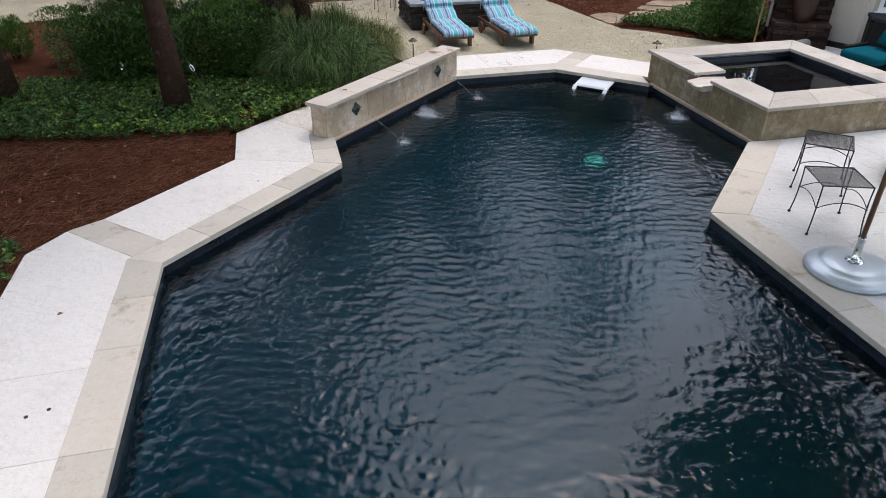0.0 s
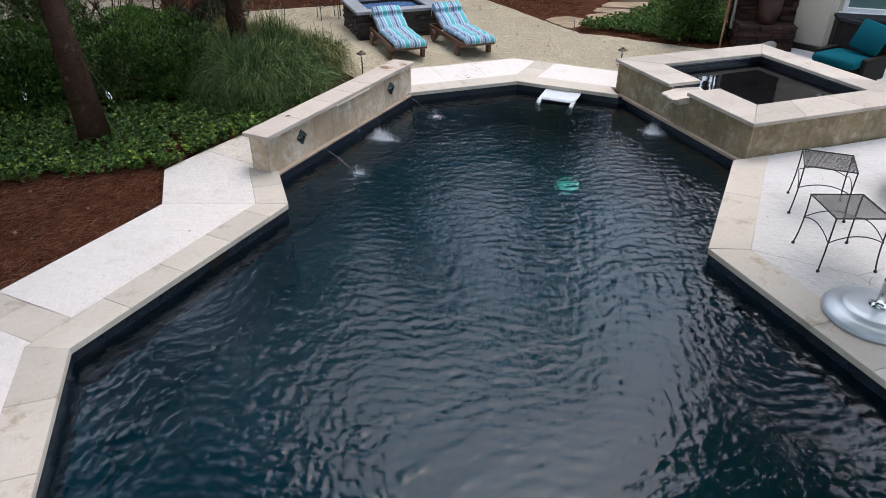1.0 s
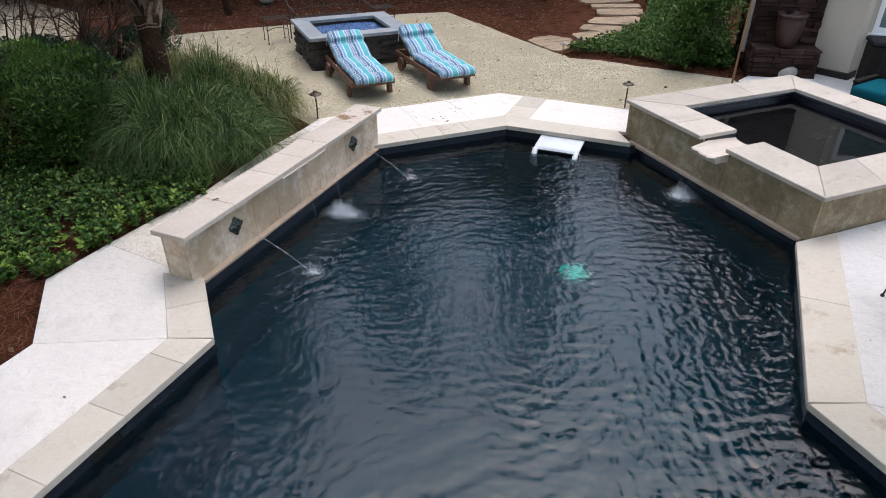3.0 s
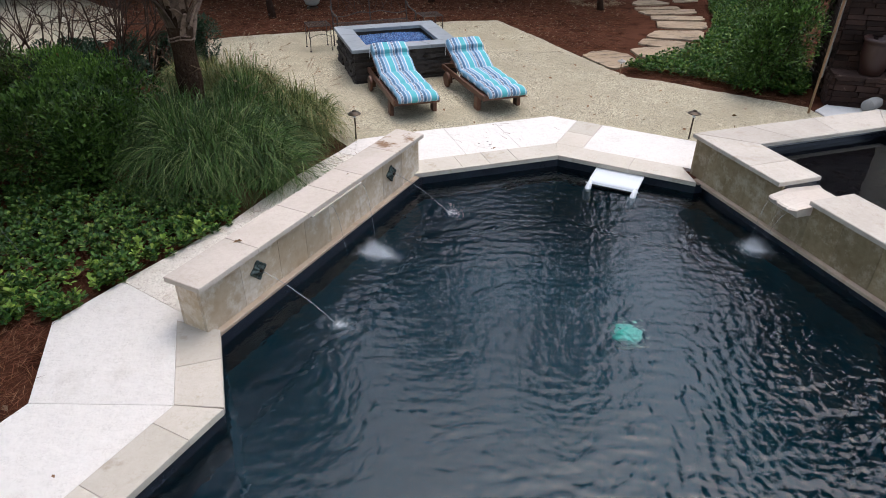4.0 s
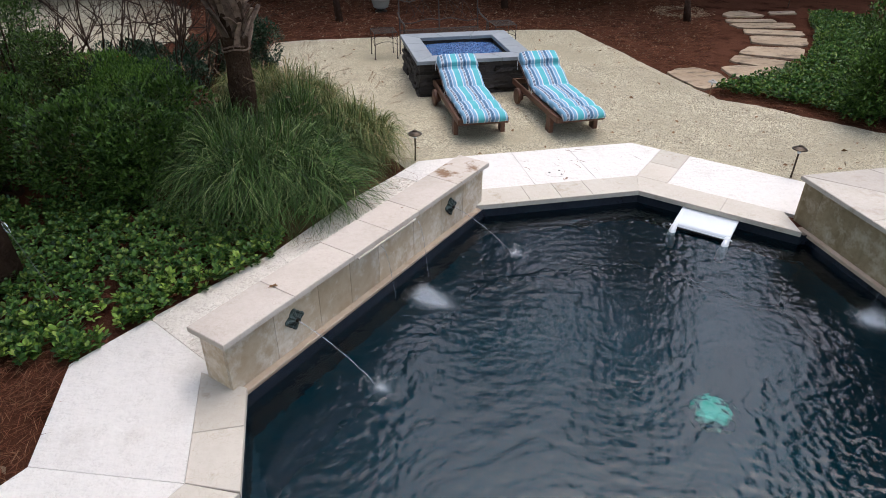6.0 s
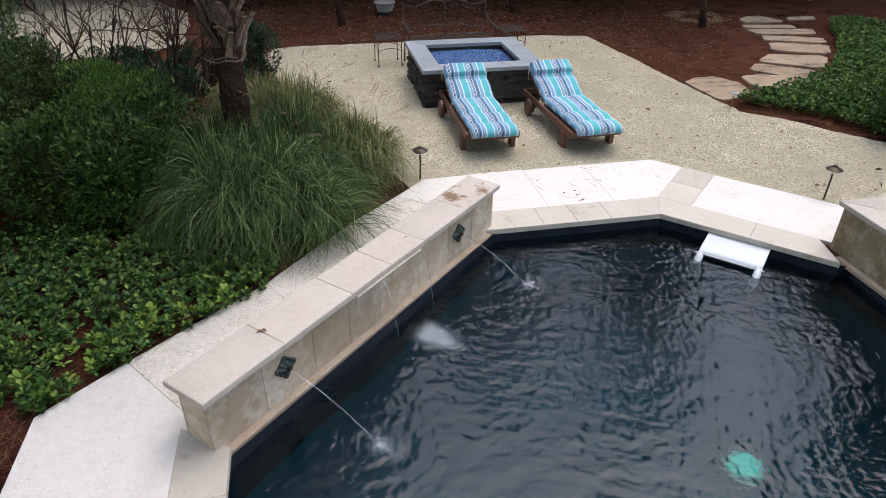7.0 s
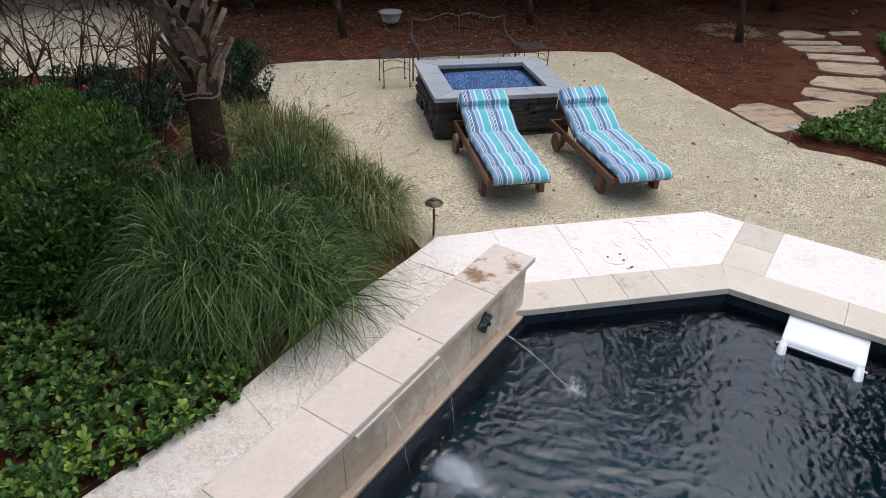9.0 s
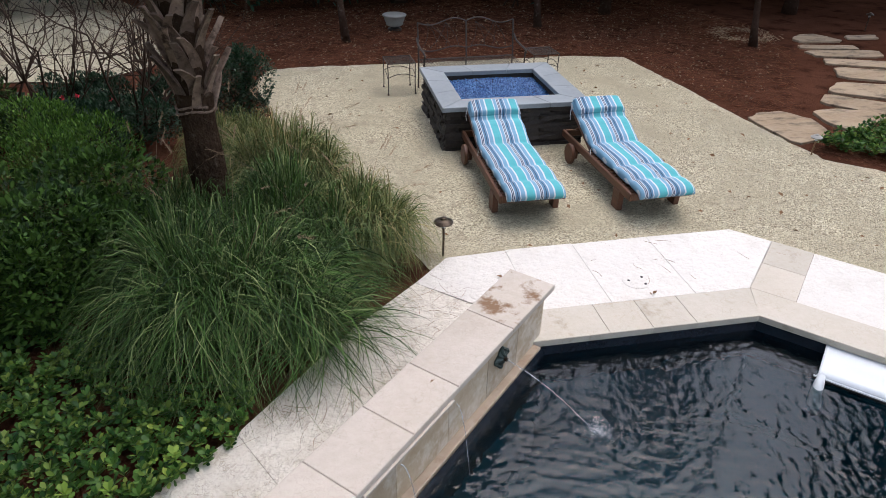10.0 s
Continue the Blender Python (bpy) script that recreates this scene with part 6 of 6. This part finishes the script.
# ---- bare branched shrubs ----
def bare_shrub(x, y, h, seed, stems=9):
    r = np.random.default_rng(seed)
    ob = thing("bare_shrub", "leafless brown many-stemmed shrub", "shrub", at(x, y, 0, -0.045), "bare shrubs")

    def grow(bm, p, d, length, rad, depth):
        pts = [p]
        for i in range(5):
            d = (d + Vector(r.normal(size=3) * 0.13)).normalized()
            pts.append(pts[-1] + d * length / 5)
        tube(bm, pts, [rad * (1 - 0.10 * i) for i in range(6)], 5)
        if depth:
            for k in range(3):
                j = 2 + int(r.integers(4))
                grow(bm, pts[j], (d + Vector(r.normal(size=3) * 0.55) + Vector((0, 0, 0.15))).normalized(), length * r.uniform(0.5, 0.75), rad * 0.55, depth - 1)

    for s in range(stems):
        bm = bmesh.new()
        a = r.uniform(0, 6.28)
        d = Vector((math.cos(a) * 0.55, math.sin(a) * 0.55, 1)).normalized()
        grow(bm, Vector((0.1 * math.cos(a), 0.1 * math.sin(a), 0)), d, h * r.uniform(0.4, 0.6), 0.018, 3)
        part("branch", bm, TWIG, ob)


bare_shrub(-0.45, 14.6, 2.4, 101, 8)
bare_shrub(-1.35, 14.9, 2.5, 102, 9)
bare_shrub(-2.2, 14.9, 2.2, 103, 8)
bare_shrub(-0.05, 14.9, 2.3, 104, 6)


# ---- trees ----
def tree(seed, h, trunk_r, crown_r, crown_z, count, size, mat, limbs=7, lean=(0, 0), label="leafy tree added round the garden for backdrop and shade"):
    r = np.random.default_rng(seed)
    ob = thing("tree", label, "tree", None, "garden trees")
    pts = [(lean[0] * t + 0.05 * math.sin(5 * t), lean[1] * t + 0.04 * math.cos(4 * t), h * 0.9 * t) for t in np.linspace(0, 1, 10)]
    part("trunk", tube(bmesh.new(), pts, [trunk_r * (1.35 if i == 0 else 1.0 - 0.085 * i) for i in range(10)], 12), BARK, ob, "", True)
    cs = []
    for i in range(limbs * 3):
        a = r.uniform(0, 6.28)
        z = crown_z + (h - crown_z) * r.random()
        d = crown_r * math.sqrt(r.random()) * (1.1 - 0.6 * (z - crown_z) / (h - crown_z))
        c = Vector((lean[0] * z / h + d * math.cos(a), lean[1] * z / h + d * math.sin(a), z))
        cs.append(c)
        if i < limbs:
            z0 = max(crown_z * 0.75, z - d * 0.7)
            base = Vector((lean[0] * z0 / h, lean[1] * z0 / h, z0))
            part("limb", tube(bmesh.new(), bezier(base, base.lerp(c, 0.5) + Vector((0, 0, 0.2)), c, 6), [trunk_r * f for f in (0.45, 0.4, 0.34, 0.28, 0.2, 0.14, 0.08)], 7), BARK, ob)
    per = count // len(cs)
    pos, way = [], []
    for c in cs:
        u = unit(r.normal(size=(per, 3)))
        rad = crown_r * 0.36 * r.random(per) ** 0.45
        pos.append(np.array(c) + u * rad[:, None] * np.array([1, 1, 0.62]))
        way.append(u + r.normal(size=(per, 3)) * 0.7)
    linked("crown", leaves("crown", np.concatenate(pos), np.concatenate(way), size, mat, 0.5, 0.12, r), ob)
    return ob


kinds = [tree(111, 10, 0.17, 3.2, 3.0, 6000, 0.36, CANOPY, 9), tree(112, 12, 0.21, 3.3, 3.6, 6500, 0.39, CANOPY, 10), tree(113, 9, 0.12, 2.8, 2.6, 5000, 0.30, CANOPY, 8)]
r = np.random.default_rng(120)
first = {}
for i in range(9):
    for j in range(4):
        k = int(r.integers(3))
        x, y = -15 + i * 4.1 + r.normal(0, 0.9), 24.5 + j * 4.0 + r.normal(0, 0.7)
        if k not in first:
            first[k] = kinds[k]
            kinds[k].matrix_basis = at(x, y, 40 * k, -0.05)
        else:
            copy_thing(kinds[k], at(x, y, r.uniform(0, 360), -0.05) @ Matrix.Scale((0.5, 1.05, 0.72, 0.95)[(i + 3 * j) % 4] if x > 0.5 else 0.65, 4))
# Out-of-view trees added round the sides and behind to block sky.
for x, y, k in ((-13, 13, 1), (-11, 7, 1), (-11, 1.5, 0), (-9, -6, 1), (-2, -13, 0), (4, -14, 1), (9, -12, 0), (20, 13, 1), (20, 17, 0), (17, 21, 1), (21, 4, 1)):
    copy_thing(kinds[k], at(x, y, 37 * x, -0.05) @ Matrix.Scale(0.85 if x > 12 else 1.0, 4))
# Unseen tall trees added to hide part of the sky and contrast reflections.
tall = tree(133, 22, 0.28, 4.6, 8.5, 14000, 0.60, CANOPY, 12, label="unseen tall tree added to block the sky")
spots = ((-12.5, 5), (-15, 12.5), (-13, -3), (25, 7), (25, 0), (24, 19), (6, -14), (-1, -14.5), (15, -12), (-8, -13))
tall.matrix_basis = at(*spots[0], 0, -0.05)
for i, (x, y) in enumerate(spots[1:]):
    copy_thing(tall, at(x, y, 61 * i, -0.05))
# Row added behind the thicket so its crowns shade the back ground.
for i in range(3, 11):
    copy_thing(kinds[(0, 2, 1)[i % 3]], at(-6.5 + 2.05 * i, 22.6 + 0.5 * math.sin(2.4 * i), 50 * i, -0.05) @ Matrix.Scale((0.95, 0.55, 0.75)[i % 3], 4))
# Out-of-view slender trees added to break up the sky mirrored in the pool.
lofty = tree(134, 21, 0.24, 2.6, 11.5, 5200, 0.40, CANOPY, 9, label="unseen slender tree added for the pool's reflection")
spots = ((-5.5, 24.5), (1.2, 30), (14.5, 24.5), (9.3, 28.5))
lofty.matrix_basis = at(*spots[0], 0, -0.05)
for i, (x, y) in enumerate(spots[1:]):
    copy_thing(lofty, at(x, y, 77 * i, -0.05))
# Two more crowns, above view, added to darken the back pine straw.
for i, (x, y) in enumerate(((8.1, 20.6), (12.4, 20.2))):
    copy_thing(kinds[(0, 1, 2)[i % 3]], at(x, y, 83 * i, -0.05) @ Matrix.Scale(0.6, 4))
big = tree(131, 15.0, 0.15, 4.4, 5.5, 14000, 0.26, CANOPY, 9, lean=(-0.7, 0.4), label="leaning brown-barked tree in the groundcover bed")
big.matrix_basis = at(-1.22, 9.45, 0, -0.05)
second = tree(132, 15.0, 0.17, 3.6, 5.0, 9000, 0.26, CANOPY, 9, lean=(-0.8, 0.4), label="brown-barked tree in the groundcover bed")
second.matrix_basis = at(-3.8, 10.5, 0, -0.05)
for x, y, s in ((6.25, 19.6, 140), (9.82, 17.65, 141), (2.36, 18.95, 142)):
    low = s == 141
    tr = tree(s, 4.2 if low else 6.0, 0.065, 1.5 if low else 1.7, 1.0 if low else 2.7, 1500 if low else 2600, 0.12 if low else 0.16, LIME_LEAF if low else CANOPY, 5, (0.3, 0.2), "slim young tree with yellow-green leaves in the pine straw" if low else "slim young tree in the pine straw")
    tr.matrix_basis = at(x, y, s, -0.05)

# dark thicket that closes the garden
for i in range(13):
    shrub("thicket_shrub", "dark leafy thicket under the back trees", -11 + i * 2.15, 21.9 + 0.4 * math.sin(i * 2.1), 1.7, 0.9, 2.6, 5200, 0.15, DARKLEAF, 200 + i, 7, 3)

# guy wires with clips on the leaning trunk
for label, a, b in (("a", (-1.32, 9.60, 1.45), (-0.62, 9.00, 0.10)), ("b", (-1.86, 9.60, 1.45), (-1.88, 9.55, 0.10))):
    g = thing("guy_wire", "thin steel guy wire with clip beside the tree", "cable")
    A, B = Vector(a), Vector(b)
    part("wire", tube(bmesh.new(), [A, A.lerp(B, 0.5), B], 0.002, 6), CABLE, g)
    c = A.lerp(B, 0.60)
    d = (B - A).normalized()
    s = d.cross(Vector((0.3, 1, 0))).normalized()
    part("clip", tube(bmesh.new(), [c + d * 0.05 * math.cos(t) + s * 0.02 * math.sin(t) for t in np.linspace(0, 2 * math.pi, 17)], 0.005, 6, False), CHROME, g, "shiny oval clip")

# ---- pine needles, fallen leaves and grass litter ----
r = np.random.default_rng(300)


def litter(name, poly, count, size, mat, label, category, hole=None, flatness=0.12, wide=0.03):
    q = scatter(poly, count, r)
    a = r.uniform(0, 6.28, count)
    w = np.stack([np.cos(a), np.sin(a), r.normal(0, flatness, count)], -1)
    p = np.stack([q[:, 0], q[:, 1], np.full(count, -0.04) + r.random(count) * 0.03], -1)
    return linked(name, leaves(name, p, w, size, mat, wide, 0.03, r, 2.0), None, label, category, "stuff")


litter("pine_needles", [(-6.5, 4.0), (-2.25, 4.0), (-2.25, 5.5), (-1.68, 6.1), (-0.41, 7.36), (-0.41, 8.6), (-6.5, 9.2)], 46000, 0.16, NEEDLE, "loose red-brown pine straw beside the deck", "pine straw")
litter("pine_needles", [(7.55, 13.0), (8.3, 12.15), (9.3, 10.75), (9.6, 11.2), (8.6, 12.6), (8.0, 13.1)], 4000, 0.14, NEEDLE, "loose red-brown pine straw at the bed edge", "pine straw")
litter("pine_needles", [(0.9, 17.45), (7.1, 17.35), (7.5, 14.2), (8.3, 14.4), (10.2, 17.0), (10.7, 19.0), (10, 23), (-3, 23), (-1, 17.6)], 40000, 0.17, NEEDLE, "loose red-brown pine straw under the back trees", "pine straw")
litter("fallen_leaves", [(0.9, 17.6), (7.1, 17.5), (7.6, 14.4), (10.2, 17.2), (10.7, 19.0), (10, 22), (-3, 22)], 2200, 0.05, STRAW, "pale fallen leaves on the pine straw", "leaf litter", None, 0.3, 0.5)
litter("fallen_leaves", [(-6, 4.3), (-2.4, 4.4), (-0.5, 7.5), (-0.5, 8.2), (-6, 8.8)], 90, 0.07, STRAW, "pale fallen leaves on the pine straw", "leaf litter", None, 0.3, 0.6)
q = scatter([(2.9, 11.5), (5.5, 11.5), (7.2, 10.0), (8.8, 10.4), (7.3, 13), (7.0, 17), (1.2, 17), (2.2, 12.5)], 150, r)
p = np.stack([q[:, 0], q[:, 1], np.full(150, -0.018)], -1)
linked("fallen_leaves", leaves("fallen_leaves", p, np.stack([r.normal(size=150), r.normal(size=150), r.uniform(0, 0.4, 150)], -1), 0.06, DRY, 0.6, 0.4, r), None, "brown fallen leaves scattered on the gravel", "leaf litter", "stuff")

k = 900
a, d = r.uniform(0, 6.28, k), np.abs(r.normal(0.48, 0.10, k))
p = np.stack([10.05 + d * np.cos(a), 18.38 + d * np.sin(a), -0.03 + 0.04 * r.random(k)], -1)
linked("leaf_ring", leaves("leaf_ring", p, np.stack([r.normal(size=k), r.normal(size=k), r.normal(0, 0.2, k)], -1), 0.06, STRAW, 0.4, 0.2, r), None, "ring of pale dry leaves and twigs on pine straw", "leaf litter", "stuff")

shrub("evergreen_shrub", "mid-green loose evergreen shrub beside the bare branches", -1.95, 14.35, 0.55, 0.55, 0.95, 6000, 0.06, HEDGE, 63, 8, wide=0.3, upright=0.4)
shrub("dark_shrub", "low dark-leaved shrub under bare branches", -1.05, 15.35, 0.70, 0.45, 0.55, 5000, 0.05, DARKLEAF, 64, 7)
shrub("dark_shrub", "low dark-leaved shrub under bare branches", 0.05, 15.25, 0.55, 0.45, 0.60, 5000, 0.05, DARKLEAF, 65, 7)
for k, (x, y, s) in enumerate(((-0.81, 16.23, 0.16), (-0.45, 16.05, 0.20), (-0.62, 16.45, 0.14), (-1.0, 16.35, 0.12), (-0.2, 16.2, 0.13), (-1.3, 16.5, 0.15))):
    q = np.random.default_rng(400 + k)
    bm = bmesh.new()
    bmesh.ops.create_icosphere(bm, subdivisions=2, radius=1.0)
    for v in bm.verts:
        v.co *= 1 + 0.28 * noise.noise(v.co * 1.4 + Vector((k * 3.1, 0, 0)))
        v.co = Vector((v.co.x * s, v.co.y * s * 0.8, max(v.co.z, -0.4) * s * 0.55))
    ob = single("border_stone", bm, FLAG, "rough pale border stone beside the shrubs", "stone", "", True, "border stones")
    ob.matrix_basis = at(x, y, 57 * k, -0.05 + 0.2 * s)

# weeds at the deck's outer edge
pts, ways = whorls([(-2.75, 5.9), (-2.30, 5.65), (-2.24, 5.0), (-2.5, 4.9)], 240, 0.055, 0.12, COVER, rng, 6)
linked("groundcover", leaves("groundcover", pts, ways, 0.06, COVER, 0.5, 0.15, rng, 0.3, True), None, "small green plants at the deck's outer corner", "groundcover", "stuff")

# ---- small fittings and debris ----
cover = thing("deck_drain_cover", "round white skimmer lid in the deck with dark screws", "drain cover", at(4.19, 10.68, 0, -0.003))
part("lid", lathe(bmesh.new(), [(0.115, -0.002), (0.115, 0.002), (0.110, 0.004), (0.02, 0.0045)], (0, 0, 0), 36), DECK, cover)
for x, y in ((-0.06, 0.01), (0.07, 0.04), (0.06, -0.06)):
    part("screw", lathe(bmesh.new(), [(0.012, 0.004), (0.012, 0.007), (0.006, 0.008)], (x, y, 0), 10), IRON, cover)
for x, y in ((-1.62, 3.23), (-1.49, 3.27)):
    ank = thing("deck_anchor", "small dark metal deck anchor", "deck anchor", at(x, y, 0, -0.003), "deck anchors")
    part("cap", lathe(bmesh.new(), [(0.014, -0.002), (0.014, 0.003), (0.009, 0.005)], (0, 0, 0), 12), IRON, ank)
sk = thing("skimmer_opening", "dark skimmer mouth below the coping", "skimmer", Matrix.Translation((0.135, 6.165, -0.115)) @ Matrix.Rotation(radians(45), 4, "Z"))
for c, sz in (((0, 0, 0.045), (0.24, 0.012, 0.012)), ((0, 0, -0.045), (0.24, 0.012, 0.012)), ((-0.115, 0, 0), (0.012, 0.012, 0.078)), ((0.115, 0, 0), (0.012, 0.012, 0.078))):
    part("frame", box(bmesh.new(), c, sz, None, 0.002), IRON, sk)
part("flap", box(bmesh.new(), (0, 0.002, 0), (0.216, 0.006, 0.078), None, 0.001), IRON, sk)
r = np.random.default_rng(330)


def blown(name, poly, count, lo, hi, width, z, mat, label, category):
    """Dry blades lying about, slightly curled."""
    q = scatter(poly, count, r)
    a = r.uniform(0, 6.28, count)
    ln = r.uniform(lo, hi, count)[:, None]
    d = np.stack([np.cos(a), np.sin(a), np.zeros(count)], -1)
    s = np.stack([-np.sin(a), np.cos(a), np.zeros(count)], -1)
    root = np.stack([q[:, 0], q[:, 1], np.full(count, z)], -1)
    tip = root + d * ln + np.array([0, 0, 1]) * r.uniform(0, 0.006, count)[:, None]
    bend = root + d * ln * 0.5 + s * ln * r.normal(0, 0.3, (count, 1)) + np.array([0, 0, 1]) * r.uniform(0.002, 0.016, count)[:, None]
    linked(name, blades(name, root, tip, bend, width, mat, 5, r), None, label, category, "stuff")


blown("dry_blades", [(1.35, 9.6), (1.6, 9.3), (2.9, 10.55), (2.6, 11.0), (2.0, 10.45), (1.2, 9.6), (1.0, 9.4)], 170, 0.08, 0.30, 0.0024, 0.003, DRY, "dry grass blades fallen on the deck", "grass litter")
blown("dry_blades", [(5.2, 4.1), (6.6, 5.9), (7.3, 5.9), (7.3, 3.2), (5.3, 3.2)], 70, 0.08, 0.30, 0.003, 0.003, DRY, "dry grass blades fallen on the patio", "grass litter")
blown("dry_blades", [(3.2, 10.6), (5.0, 10.6), (5.7, 10.9), (5.3, 11.3), (3.0, 11.3)], 22, 0.05, 0.18, 0.003, 0.003, DRY, "dry grass blades fallen on the deck", "grass litter")
blown("dry_blades", [(2.0, 11.2), (2.7, 11.35), (2.7, 12.3), (2.3, 13.2), (1.9, 12.6)], 260, 0.06, 0.22, 0.004, -0.015, STRAW, "dry grass blades fallen at the gravel edge", "grass litter")
q = np.array([(4.24, 10.47), (4.26, 10.49), (4.22, 10.46), (1.12, 8.30), (1.10, 8.31), (3.1, 10.9), (2.2, 9.3), (3.45, 11.37), (4.32, 11.37), (-0.1, 6.6), (-1.7, 4.4), (5.4, 5.0)])
zz = np.array([0.005] * 3 + [0.458] * 2 + [0.003] + [0.458] + [0.003] * 5)
k = len(q)
linked("fallen_leaves", leaves("fallen_leaves", np.concatenate([q, zz[:, None]], 1), np.stack([r.normal(size=k), r.normal(size=k), r.uniform(0, 0.5, k)], -1), 0.05, DRY, 0.6, 0.5, r), None, "dark curled leaves lying on the stone", "leaf litter", "stuff")
# pebbles that stand out of the gravel
n = 9000
q = scatter([(2.75, 11.45), (5.5, 11.45), (7.1, 9.9), (9.0, 9.9), (9.1, 10.6), (7.4, 12.7), (7.2, 14.5), (5.2, 15.0), (5.2, 11.6), (3.0, 11.6)], n, r)
p = np.stack([q[:, 0], q[:, 1], np.full(n, -0.021)], -1)
u = unit(r.normal(size=(n, 3)))
w = unit(np.cross(u, r.normal(size=(n, 3))))
t = np.cross(u, w)
s = r.uniform(0.004, 0.010, n)[:, None]
v = np.stack([p + u * s, p + w * s, p - u * s, p - w * s, p + t * s * 0.8, p - t * s * 0.8], 1).reshape(-1, 3)
f = np.concatenate([np.arange(n)[:, None] * 6 + np.array(c) for c in ((0, 1, 4), (1, 2, 4), (2, 3, 4), (3, 0, 4), (1, 0, 5), (2, 1, 5), (3, 2, 5), (0, 3, 5))])
linked("gravel_pebbles", raw_mesh("gravel_pebbles", v, f, PEBBLE, True), None, "loose pale pebbles on the gravel terrace", "gravel", "stuff")
